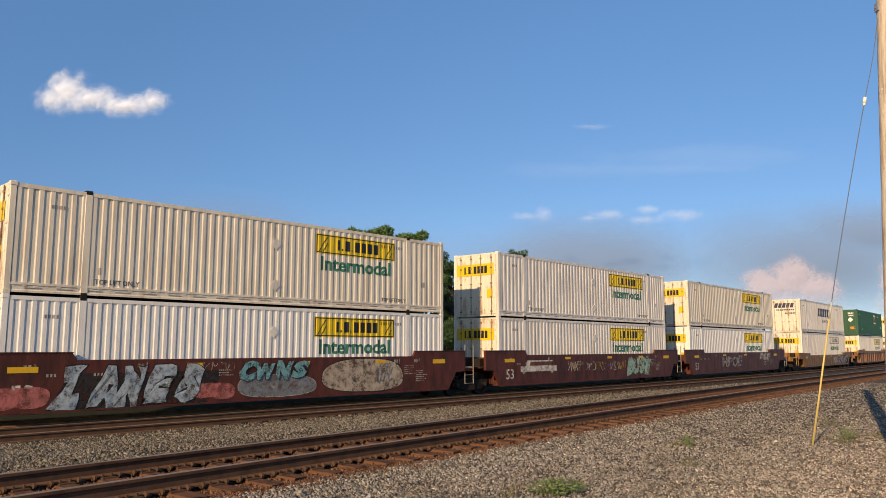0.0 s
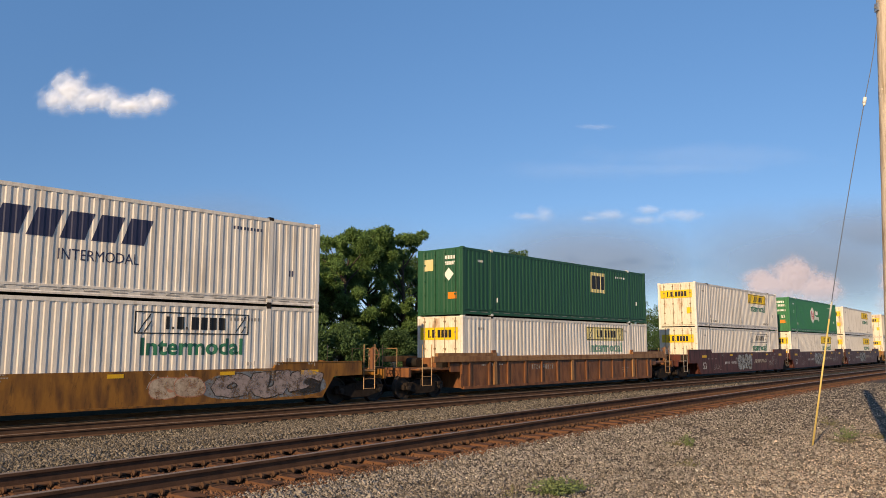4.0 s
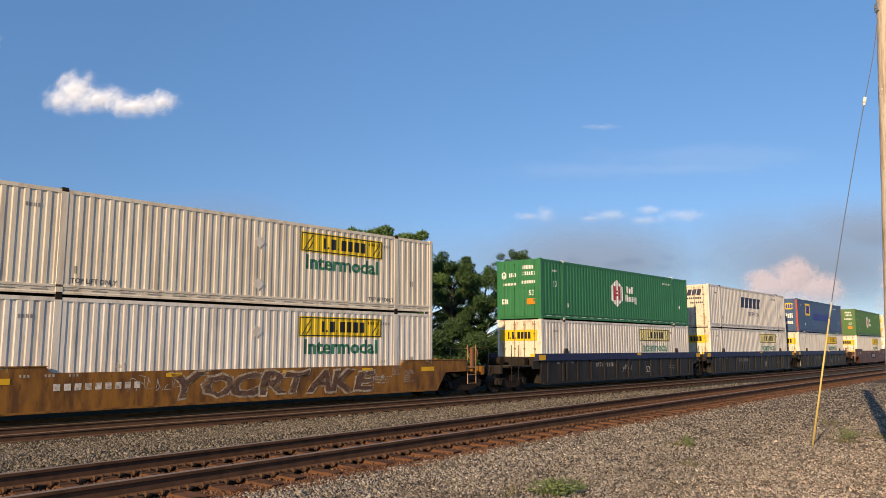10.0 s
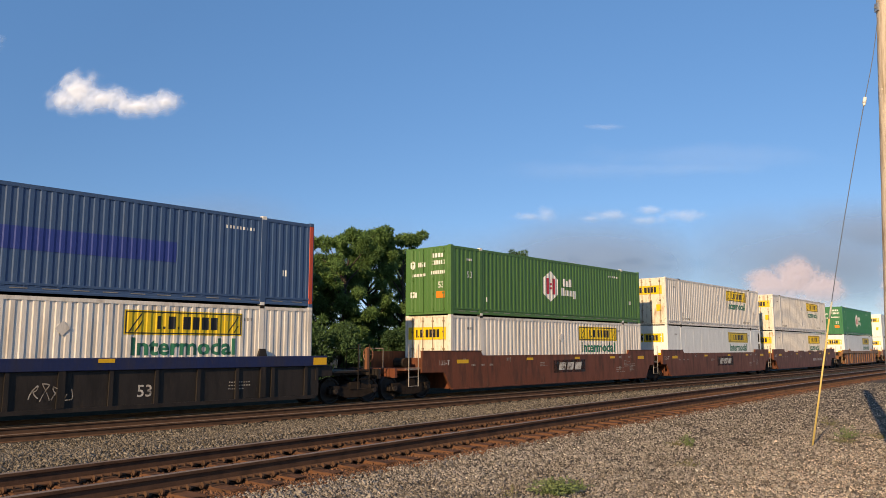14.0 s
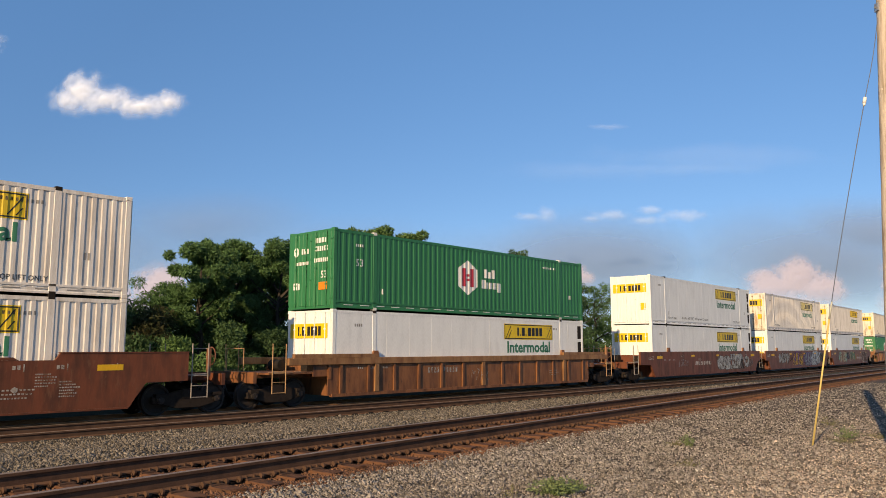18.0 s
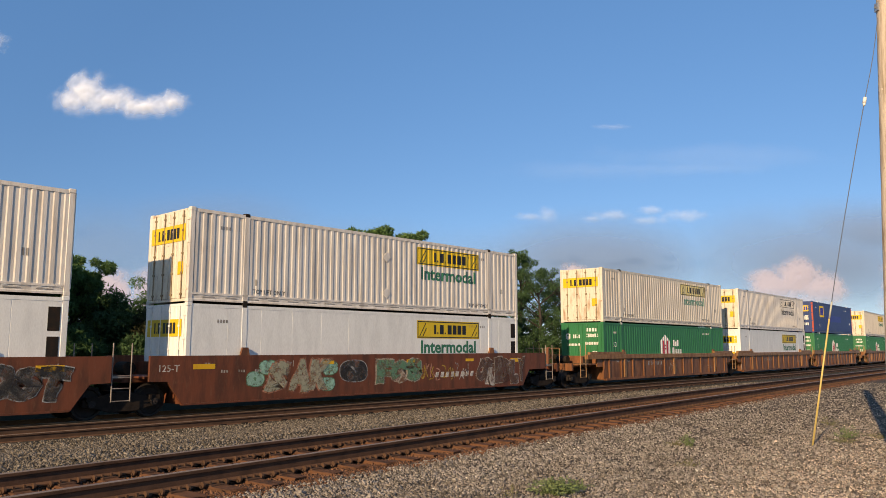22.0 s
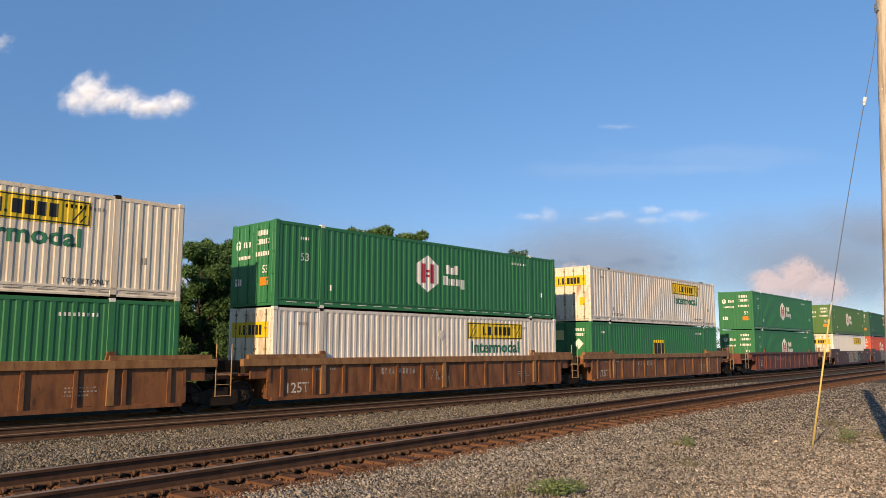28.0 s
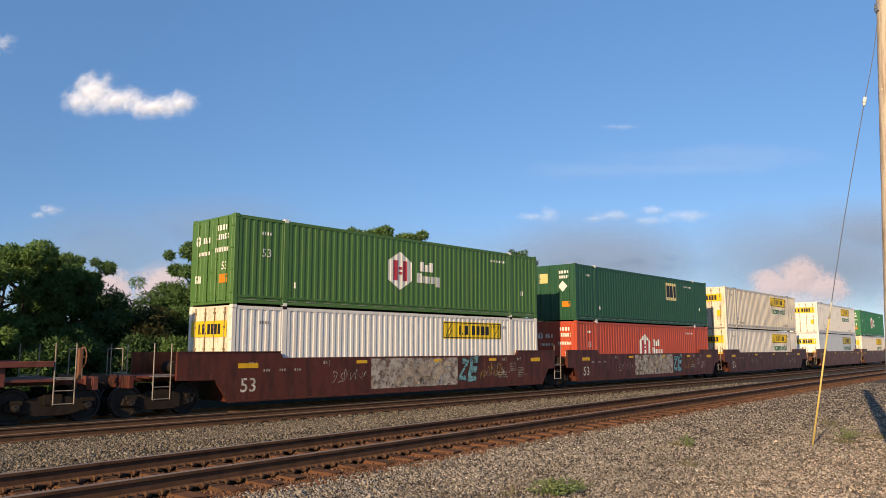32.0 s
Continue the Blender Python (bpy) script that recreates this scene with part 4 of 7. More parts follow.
def end_platform(car, sg, free, mat):
    """The end over the truck: sg -1 or 1; free: a coupled end, otherwise a shared truck."""
    reach = 3.2 if free else 1.55
    x0, x1 = sg * (HL + 0.12), sg * (HL + reach)

    def deck():
        bm = bmesh.new()
        a, b = min(x0, x1), max(x0, x1)
        prism(bm, [(a, 0.98), (b, 0.98), (b, 1.12), (a, 1.12)], -0.62, 0.62)
        if free:
            box(bm, min(sg * (HL + 0.1), sg * (HL + 2.6)), max(sg * (HL + 0.1), sg * (HL + 2.6)), -1.32, 1.32, 1.1, 1.16)
            box(bm, sg * (HL + 3.1) - 0.06, sg * (HL + 3.1) + 0.06, -1.3, 1.3, 0.85, 1.2)
        else:
            box(bm, sg * (HL + 0.7) - 0.5, sg * (HL + 0.7) + 0.5, -1.25, 1.25, 1.1, 1.16)
        return bm
    part("end_platform", cached(("deck", sg, free, mat.name), lambda: finish(deck(), "end_platform", mat)), mat, car)

    def bulk():
        bm = bmesh.new()
        xa = sg * (HL + 0.12)
        box(bm, min(xa, xa + sg * 0.1), max(xa, xa + sg * 0.1), -SIDE_Y + 0.04, SIDE_Y - 0.04, 0.9, 1.55)
        return bm
    part("well_end", cached(("bulk", sg, mat.name), lambda: finish(bulk(), "well_end", mat)), mat, car)
    def ladder():
        """Two tall grab rails joined by rungs and a step."""
        bm = bmesh.new()
        for x in (0.0, 0.52):
            rod(bm, (x, 0, 0.5), (x, 0, 2.1), 0.018, 6)
        for z in (0.52, 0.86, 1.2):
            rod(bm, (0, 0, z), (0.52, 0, z), 0.015, 6)
        box(bm, 0.03, 0.49, 0.0, 0.3, 1.14, 1.17)
        return bm
    rung_mat = rung_tan if mat in (yellow_car, rust_car) else dark_steel if mat is black_car else rung_pale
    if free or sg > 0:
        step = cached(("ladder", rung_mat.name), lambda: finish(ladder(), "ladder", rung_mat))
        x = HL + (2.0 if free else 1.2)
        for turn in (0, 180):
            near = sg * (1 if turn == 0 else -1) > 0
            part("ladder", step, rung_mat, car, at=pose(0, 0, 0, 0, 0, turn) @ pose(x if near else -x - 0.52, -1.4, 0))
    if free:
        rail_in = cached(("end_rail", rung_mat.name), lambda: finish((lambda bm: (rod(bm, (0, -0.5, 1.1), (0, -0.5, 1.95), 0.016, 6), rod(bm, (0, 0.5, 1.1), (0, 0.5, 1.95), 0.016, 6), rod(bm, (0, -0.5, 1.95), (0, 0.5, 1.95), 0.016, 6), bm)[-1])(bmesh.new()), "end_rail", rung_mat))
        part("end_rail", rail_in, rung_mat, car, at=pose(sg * (HL + 3.02), 0, 0))
    if free:
        def coupler():
            bm = bmesh.new()
            xa, xb = sg * (HL + 3.15), sg * (HL + 3.68)
            box(bm, min(xa, xb), max(xa, xb), -0.08, 0.08, 0.76, 0.92)
            box(bm, xb - 0.14, xb + 0.14, -0.18, 0.16, 0.66, 1.0)
            bmesh.ops.bevel(bm, geom=bm.edges[:], offset=0.03, segments=1, affect="EDGES")
            return bm
        part("coupler", cached(("coupler", sg), lambda: finish(coupler(), "coupler", truck_mat)), truck_mat, car, "rusty knuckle coupler")

        def hose():
            bm = bmesh.new()
            pts = [(sg * (HL + 2.95 + 0.72 * t), -0.45, 0.85 - 1.9 * t * (1.02 - t)) for t in [k / 8 for k in range(9)]]
            tube(bm, pts, 0.026)
            return bm
        part("air_hose", cached(("hose", sg), lambda: finish(hose(), "air_hose", black_paint, True)), black_paint, car, "black air hose")

        if sg > 0:
            def wheel():
                bm = bmesh.new()
                x, y, z = sg * (HL + 2.85), -0.95, 1.72
                ring = [(x, y + 0.27 * math.cos(t), z + 0.27 * math.sin(t)) for t in [2 * math.pi * k / 16 for k in range(16)]]
                for k in range(16):
                    rod(bm, ring[k], ring[(k + 1) % 16], 0.017, 5)
                    if k % 4 == 0:
                        rod(bm, (x, y, z), ring[k], 0.012, 5)
                box(bm, x - 0.11, x - 0.03, y - 0.07, y + 0.07, 1.12, 1.95)
                return bm
            part("hand_brake", cached(("hand_brake", 1), lambda: finish(wheel(), "hand_brake", brake_mat)), brake_mat, car, "round hand brake")

    part("air_tank", cached(("tank", sg), lambda: finish(bmf(rod, (sg * (HL + 0.9), 0.35, 1.36), (sg * (HL + 0.9), 0.95, 1.36), 0.2, 14), "air_tank", dark_steel)), dark_steel, car)
    part("valve_box", cached(("valve", sg), lambda: finish(bmf(box, sg * (HL + 0.5) - 0.15, sg * (HL + 0.5) + 0.15, -0.75, -0.4, 1.16, 1.5), "valve_box", dark_steel)), dark_steel, car)


rung_pale = paint("pale_worn_rung", (0.30, 0.265, 0.235), (0.16, 0.11, 0.09), 0.8)
rung_tan = paint("tan_worn_rung", (0.42, 0.24, 0.11), (0.2, 0.1, 0.06), 0.7)
brake_mat = paint("brake_wheel_paint", (0.2, 0.085, 0.045))


def well_car(label, style, mat, sill_mat, free_l, free_r, flat=False):
    """One well of a well car, on the railhead, about its middle."""
    car = thing("well_car", label, "railway wagon", "well cars of the train")
    smooth = style == "smooth"
    ends = (free_l, free_r)
    z1, z2 = {"yellow_car_paint": (1.32, 1.48)}.get(mat.name, (SIDE_Z1, SIDE_Z2))
    if flat:
        z1 = z2 = 1.74
    if smooth:
        def sheet_bm(fl, fr):
            bm = bmesh.new()
            prism(bm, side_outline(fl, fr, z1, z2), -SIDE_Y, -SIDE_Y + 0.1)
            return bm
        for turn in (0, 180):
            fl, fr = ends if not turn else ends[::-1]
            part("side_sheet", cached(("side_sheet", mat.name, flat, fl, fr), lambda: finish(sheet_bm(fl, fr), "side_sheet", mat)), mat, car, at=pose(0, 0, 0, 0, 0, turn))
        part("bottom_flange", cached(("flange", mat.name), lambda: finish(bmf(box, -HL - 0.1, HL + 0.1, -SIDE_Y - 0.03, -SIDE_Y, SIDE_Z0, SIDE_Z0 + 0.05), "bottom_flange", mat)), mat, car)
        if z2 > z1:
            for sg in (-1, 1):
                a, b = sorted((sg * (HL - 1.75), sg * (HL + (1.85 if ends[sg > 0] else 1.15))))
                part("end_cap", cached(("cap", mat.name, sg, ends[sg > 0]), lambda: finish(bmf(box, a, b, -SIDE_Y - 0.02, -SIDE_Y + 0.12, z2, z2 + 0.03), "end_cap", mat)), mat, car)
    else:
        def sheet_bm():
            bm = bmesh.new()
            prism(bm, [(-HL - 0.25, SIDE_Z0 + 0.1), (-HL - 0.1, SIDE_Z0), (HL + 0.1, SIDE_Z0), (HL + 0.25, SIDE_Z0 + 0.1), (HL + 0.25, z1 - 0.1), (-HL - 0.25, z1 - 0.1)], -SIDE_Y + 0.065, -SIDE_Y + 0.095)
            return bm

        def sill(fl, fr):
            bm = bmesh.new()
            reach = 0.55 if sill_mat is navy_car else 1.95
            box(bm, -HL - (reach if fl else 1.2), HL + (reach if fr else 1.2), -SIDE_Y - 0.02, -SIDE_Y + 0.18, z1 - sill_h, z1)
            bmesh.ops.bevel(bm, geom=bm.edges[:], offset=0.015, segments=1, affect="EDGES")
            return bm
        sill_h = 0.34 if sill_mat is navy_car else 0.24 if sill_mat is rust_sill else 0.16
        z1 = 1.70 if sill_mat is navy_car else 1.63
        sd = cached(("rib_sheet", mat.name), lambda: finish(sheet_bm(), "side_sheet", mat))
        lw = cached(("lower", mat.name), lambda: finish(bmf(box, -HL - 0.1, HL + 0.1, -SIDE_Y + 0.01, -SIDE_Y + 0.16, SIDE_Z0 - 0.02, SIDE_Z0 + 0.09), "bottom_sill", mat))
        rb = cached(("rib", mat.name), lambda: finish((lambda bm: (prism(bm, [(-0.06, SIDE_Z0 + 0.09), (0.06, SIDE_Z0 + 0.09), (0.05, z1 - sill_h), (-0.05, z1 - sill_h)], -SIDE_Y + 0.01, -SIDE_Y + 0.08), bm)[-1])(bmesh.new()), "rib", mat))
        knee = cached(("knee", mat.name), lambda: finish((lambda bm: (prism(bm, [(-0.6, 1.0), (0.0, 1.0), (0.0, z1 - sill_h), (-0.6, z1 - sill_h)], -SIDE_Y + 0.1, -SIDE_Y + 0.16), bm)[-1])(bmesh.new()), "end_gusset", mat))
        for turn in (0, 180):
            m = pose(0, 0, 0, 0, 0, turn)
            fl, fr = ends if not turn else ends[::-1]
            part("side_sheet", sd, mat, car, at=m)
            part("top_sill", cached(("sill", sill_mat.name, fl, fr), lambda: finish(sill(fl, fr), "top_sill", sill_mat)), sill_mat, car, at=m)
            part("bottom_sill", lw, mat, car, at=m)
            for x in (-HL - 0.25, HL + 0.85):
                part("end_gusset", knee, mat, car, at=m @ pose(x, 0, 0))
            for k in range(13):
                part("rib", rb, mat, car, at=m @ pose(-HL + 0.3 + k * (BOX_L - 0.6) / 12, 0, 0))
        if sill_mat is rust_sill:
            for sg in (-1, 1):
                a, b = sorted((sg * (HL - 2.05), sg * (HL + (1.7 if ends[sg > 0] else 1.0))))
                part("raised_end", cached(("raised_end", sg, ends[sg > 0]), lambda: finish(bmf(box, a, b, -SIDE_Y - 0.015, -SIDE_Y + 0.15, z1 + 0.002, z1 + 0.13), "raised_end", sill_mat)), sill_mat, car)
        wide = cached(("wide_rib", mat.name), lambda: finish((lambda bm: (prism(bm, [(-0.1, SIDE_Z0 + 0.1), (0.1, SIDE_Z0 + 0.1), (0.085, z1 - sill_h), (-0.085, z1 - sill_h)], -SIDE_Y - 0.008, -SIDE_Y + 0.09), bm)[-1])(bmesh.new()), "wide_rib", sill_mat if sill_mat is rust_sill else mat))
        for x in (-6.1, 0.0, 6.1):
            part("wide_rib", wide, mat, car, at=pose(x, 0, 0))
    if flat or not smooth:
        zt = 1.74 if flat else (1.70 if sill_mat is navy_car else 1.63)
        gmat = rust_car if flat else mat
        guide = cached(("guide", gmat.name, zt), lambda: finish((lambda bm: (prism(bm, [(-0.16, zt), (0.16, zt), (0.1, zt + 0.24), (-0.1, zt + 0.24)], -SIDE_Y + 0.06, -SIDE_Y + 0.15), bm)[-1])(bmesh.new()), "guide", gmat))
        for x in (-6.1, 6.1):
            part("container_guide", guide, gmat, car, at=pose(x, 0, 0))

    def floor_bm():
        bm = bmesh.new()
        box(bm, -0.2, 0.2, -SIDE_Y + 0.06, SIDE_Y - 0.06, SIDE_Z0 - 0.02, WELL_FLOOR + 0.003)
        return bm
    for x in np.linspace(-HL + 0.8, HL - 0.8, 9):
        part("floor_beam", cached(("well_floor", mat.name), lambda: finish(floor_bm(), "floor_beam", mat)), mat, car, at=pose(float(x), 0, 0))
    wall = cached(("bulkhead", mat.name), lambda: finish(bmf(box, 0.04, 0.09, -SIDE_Y + 0.18, SIDE_Y - 0.18, SIDE_Z0 + 0.02, 1.42), "end_bulkhead", mat))
    for sg in (-1, 1):
        part("end_bulkhead", wall, mat, car, at=pose(sg * HL, 0, 0, 0, 0, 90 - 90 * sg))
    end_platform(car, -1, free_l, mat)
    end_platform(car, 1, free_r, mat)
    truck(car, -(HL + (2.1 if free_l else 1.69)))
    if free_r:
        truck(car, HL + 2.1)
    # reflectors and stencils
    y = -SIDE_Y - (0.024 if not smooth else 0.006)

    def plate(x, z, w, h):
        return bmf(box, x, x + w, y - 0.004, y, z, z + h)
    spots = [(-7.9, 1.34, 0.72, 0.15), (-3.1, 1.42, 0.5, 0.11), (0.9, 1.42, 0.45, 0.11), (4.3, 1.42, 0.5, 0.11), (7.3, 1.36, 0.7, 0.16)]
    for i, (x, z, w, h) in enumerate(spots):
        if not smooth and (sill_mat is not navy_car or i % 2):
            continue
        if not smooth and i in (0, 4):
            x, w, h = (-HL - (0.52 if free_l else 1.16) if i == 0 else HL + (-0.04 if free_r else 0.6)), 0.55, 0.24
            z1 = 1.70
        zz = z - (0.28 if mat is yellow_car else 0.0) if smooth else z1 - (0.3 if i in (0, 4) else 0.135)
        part("reflector", cached(("refl", i, smooth, zz, round(x, 2)), lambda: finish(plate(x, zz, w, h), "reflector", amber_paint)), amber_paint, car, "amber reflective strip")
    return car


def lie(bm, y):
    for v in bm.verts:
        v.co.y = y
    return bm


def stencil(car, smooth, text="53", x=-5.6, z=0.62, h=0.42):
    yy = -SIDE_Y - 0.006 if smooth else -SIDE_Y + 0.059
    part("number", lie(letters(text, x, z, h, None, 0.01), yy), worn_white, car, "white stencilled number")


def prints(car, smooth, seed, mat):
    yy = -SIDE_Y - 0.007 if smooth else -SIDE_Y + 0.058
    rnd = random.Random(seed)
    bm = bmesh.new()
    if not smooth:
        bars(bm, -3.4, -1.6, 1.0, 1.22, 10, 0.45, seed)
    for k in range(3):
        bars(bm, 4.9, 4.9 + rnd.uniform(0.5, 0.9), 0.7 + k * 0.1, 0.74 + k * 0.1, 9, 0.35, seed + k)
    for x in (-7.0, -6.4, -5.8):
        bars(bm, x, x + 0.28, 1.22, 1.3, 3, 0.4, seed)
    if smooth:
        for k, (x, n) in enumerate(((5.75, 5), (6.35, 6), (-2.05, 3))):
            for j in range(n):
                bars(bm, x, x + rnd.uniform(0.3, 0.62), 1.28 - j * 0.075 - 0.2 * (k == 1), 1.315 - j * 0.075 - 0.2 * (k == 1), 8, 0.3, seed + j)
        for x in (5.2, 6.25, 7.55, -7.55, -4.6):
            bars(bm, x, x + 0.22, 1.42, 1.53, 2, 0.3, seed)
            rect(bm, x + 0.27, x + 0.3, 1.36, 1.56)
        hexagon(bm, 5.3, 0.92, 0.07, 0.08)
    tagged(part("stencil_print", lie(bm, yy), mat, car, "small stencilled marks"), kind="stuff")


CAR_KINDS = {
    "maroon": ("dark maroon smooth-sided well car with white stencils", "smooth", maroon_car, maroon_car),
    "yellow": ("dirty yellow smooth-sided well car with rust and tags", "smooth", yellow_car, yellow_car),
    "brown": ("reddish brown smooth-sided well car with yellow reflectors", "smooth", brown_car, brown_car),
    "graffiti": ("brown smooth-sided well car covered in graffiti", "smooth", brown_car, brown_car),
    "ribbed": ("rusty brown ribbed well car", "ribs", rust_car, rust_sill),
    "navy": ("black ribbed well car with a navy top sill", "ribs", black_car, navy_car),
    "purple": ("dark maroon ribbed well car", "ribs", plum_car, plum_car),
}
COUPLED = (3, 4, 5, 8, 9, 12, 15, 16, 19, 22, 25, 26, 29)      # stacks whose left end is a coupled end


def build_cars():
    for i, (s, up, down, kind) in enumerate(STACKS):
        label, style, mat, sill = CAR_KINDS[kind]
        car = well_car(label, style, mat, sill, i in COUPLED or i == 0, i + 1 in COUPLED or i + 1 == len(STACKS), kind == "graffiti")
        smooth = style == "smooth"
        moving.append((car, s + HL, 0.0))
        if kind in ("brown", "graffiti"):
            stencil(car, smooth, "125-T", -8.95, 1.28, 0.2)
        if kind in ("maroon", "purple", "navy"):
            stencil(car, smooth, "53", (-7.8 if smooth else -7.35) if kind != "navy" else 2.05, 0.6, 0.34 if kind == "navy" else 0.44)
        prints(car, smooth, i + 3, worn_print)
        if i in (22, 23, 24):
            stencil(car, smooth, "125T", -7.55, 0.5, 0.34)
        if smooth and kind != "graffiti" and i not in (0, 1, 2, 5, 6, 7, 12, 13, 14):
            scrawl(car, i * 7 + 1, -4.2, -2.6, 0.75, 1.3, graf_colours["white"])
            scrawl(car, i * 7 + 2, 2.0 + (i % 3), 3.4 + (i % 3), 0.65, 1.3, graf_colours["silver"])
        if i == 0:
            part("sprayed_ground", lie(bmf(rect, -6.9, -2.4, 0.36, 1.3, 0.5), -SIDE_Y - 0.003), graf_colours["black"], car, "black sprayed ground")
            puffy(car, 11, "ZANES", -6.9, -2.7, 0.36, 1.6, "ice", "black", 0.14, 0.035, 0.4)
            bubbles(car, 15, -2.75, -1.6, 0.42, 0.95, 2, "pink", "pink")
            bubbles(car, 16, -1.0, 1.2, 0.4, 1.15, 1, "slate", "white", -SIDE_Y, 0.025)
            puffy(car, 12, "CWNS", -1.4, 1.2, 0.95, 1.6, "cyan", "black", 0.08, 0.02, 0.3, -SIDE_Y - 0.02)
            bubbles(car, 13, 2.4, 5.2, 0.42, 1.62, 1, "sand", "black", -SIDE_Y, 0.03)
            scrawl(car, 18, 2.3, 5.2, 0.6, 1.45, graf_colours["slate"], 0.07)
            bubbles(car, 14, -8.3, -7.0, 0.45, 1.0, 2, "pink", "pink")
            scrawl(car, 17, -2.6, -1.5, 1.25, 1.6, graf_colours["white"])
        elif i == 1:
            puffy(car, 21, "BUSE", 2.9, 5.6, 0.5, 1.5, "mint", "white", 0.06, 0.02, 0.25)
            limo = part("painted_car", lie((lambda bm: (rect(bm, -6.74, -3.86, 0.9, 1.14), rect(bm, -6.35, -4.3, 1.14, 1.4, 0.1), bm)[-1])(bmesh.new()), -SIDE_Y - 0.008), worn_white, car, "white stencilled outline of a long car")
            part("painted_windows", lie(bmf(rect, -6.05, -4.3, 1.16, 1.34, 0.08), -SIDE_Y - 0.010), brown_car, limo, "dark windows of the painted car")
            for wx in (-6.5, -4.25):
                part("painted_wheel", lie(bmf(hexagon, wx, 0.9, 0.1, 0.12), -SIDE_Y - 0.011), worn_print, limo, "pale painted wheel")
            for k, (wx, col) in enumerate(((-2.9, "white"), (-2.6, "gold"), (-1.2, "white"), (-0.3, "gold"), (0.3, "purple"), (1.2, "lilac"), (2.0, "gold"))):
                scrawl(car, 24 + k, wx, wx + 0.9, 0.75, 1.4, graf_colours[col], 0.05)
        elif i == 2:
            puffy(car, 22, "MPOE", -3.4, 0.3, 0.65, 1.45, "lilac", "black", 0.06, 0.03, 0.1)
            puffy(car, 23, "BSE", 4.0, 6.2, 1.1, 1.6, "white", "silver", 0.05, 0.02, 0.2)
        elif i in (3, 8):
            if i == 3:
                puffy(car, 32, "OUG", 4.0, 8.0, 0.38, 1.22, "lilac", "black", 0.12, 0.03, 0.1, -SIDE_Y, "slate")
                bubbles(car, 34, 2.2, 3.7, 0.5, 1.15, 2, "sand", "salmon")
            else:
                puffy(car, 35, "YOCRTAKE", -3.0, 4.8, 0.42, 1.28, "brown", "sand", 0.03, 0.065, 0.2)
                bar_row(car, "number_bar", -6.2, -3.8, 0.86, 1.04, 9, 0.35, worn_white, "small white bar")
        elif i in (5, 6, 7):
            bubbles(car, 40 + i, -1.6, 1.1, 0.46, 1.54, 4, "silver", "black", -SIDE_Y, 0.02)
            bar_row(car, "number_bar", -4.1, -3.2, 0.88, 1.04, 4, 0.3, worn_white, "small white bar")
            bar_row(car, "number_bar", -2.9, -1.8, 0.88, 1.04, 6, 0.3, worn_white, "small white bar")
            bar_row(car, "brand_bar", 1.6, 4.4, 0.88, 1.14, 4, 0.24, graf_colours["sand"], "slanted pale bar", 0.2)
            scrawl(car, 50 + i, 4.75, 5.9, 0.6, 1.2, graf_colours["white"], 0.025)
            scrawl(car, 53 + i, -6.0, -4.7, 0.5, 1.0, graf_colours["white"], 0.03)
        elif i in (12, 13, 14):
            if i < 14:
                part("logo_panel", lie(bmf(rect, -0.95, 1.85, 0.8, 1.4), -SIDE_Y - 0.004), graf_colours["black"], car, "dark painted panel")
                bar_row(car, "brand_bar", -0.6, 1.5, 0.92, 1.28, 3, 0.2, worn_white, "white slanted bar", 0.1)
                continue
            lump = finish((lambda bm: (prism(bm, [(-0.75, SIDE_Z1), (0.75, SIDE_Z1), (0.62, SIDE_Z1 + 0.08), (-0.62, SIDE_Z1 + 0.08)], -SIDE_Y - 0.012, -SIDE_Y + 0.1), bm)[-1])(bmesh.new()), "guide_lump", mat)
            for x in (-4.4, -1.4, 1.6, 4.6):
                part("guide_lump", lump, mat, car, at=pose(x, 0, 0.002))
            bar_row(car, "number_bar", 2.0, 3.15, 0.84, 1.05, 4, 0.3, worn_white, "small white bar", 0.05)
            bar_row(car, "number_bar", 3.45, 4.95, 0.86, 1.07, 6, 0.3, worn_white, "small white bar", 0.05)
        elif i == 16:
            bar_row(car, "number_bar", -2.6, 0.0, 0.9, 1.12, 10, 0.4, worn_white, "small white bar", 0.06)
            bubbles(car, 60, 1.2, 3.2, 0.5, 1.5, 2, "silver", "black", -SIDE_Y, 0.025)
            puffy(car, 61, "ZERO", 3.15, 6.75, 0.55, 1.62, "silver", "black", 0.10, 0.03)
            bubbles(car, 62, 6.75, 7.5, 0.6, 1.2, 1, "brown", "white", -SIDE_Y, 0.015)
            scrawl(car, 66, 6.85, 7.4, 0.75, 1.05, graf_colours["white"], 0.03)
            scrawl(car, 59, -5.0, -3.6, 0.8, 1.4, graf_colours["silver"], 0.03)
        elif i == 17:
            puffy(car, 63, "NSW", -6.1, -3.3, 0.75, 1.62, "silver", "black", 0.08, 0.025, 0.1)
            scrawl(car, 64, -3.2, -2.3, 0.8, 1.5, graf_colours["black"], 0.09)
            puffy(car, 65, "KEAS", -2.3, 0.6, 0.5, 1.6, "gold", "purple", 0.10, 0.03, 0.2, -SIDE_Y, "purple")
            puffy(car, 57, "RAK", 1.0, 3.5, 0.45, 1.6, "slate", "purple", 0.10, 0.02, 0.2, -SIDE_Y, "purple")
            puffy(car, 58, "RAY", 3.3, 6.0, 0.5, 1.6, "ice", "black", 0.02, 0.05, 0.1, -SIDE_Y, "ice")
            puffy(car, 68, "OST", 6.0, 8.1, 0.6, 1.58, "black", "silver", 0.12, 0.025, 0.1)
        elif i == 18:
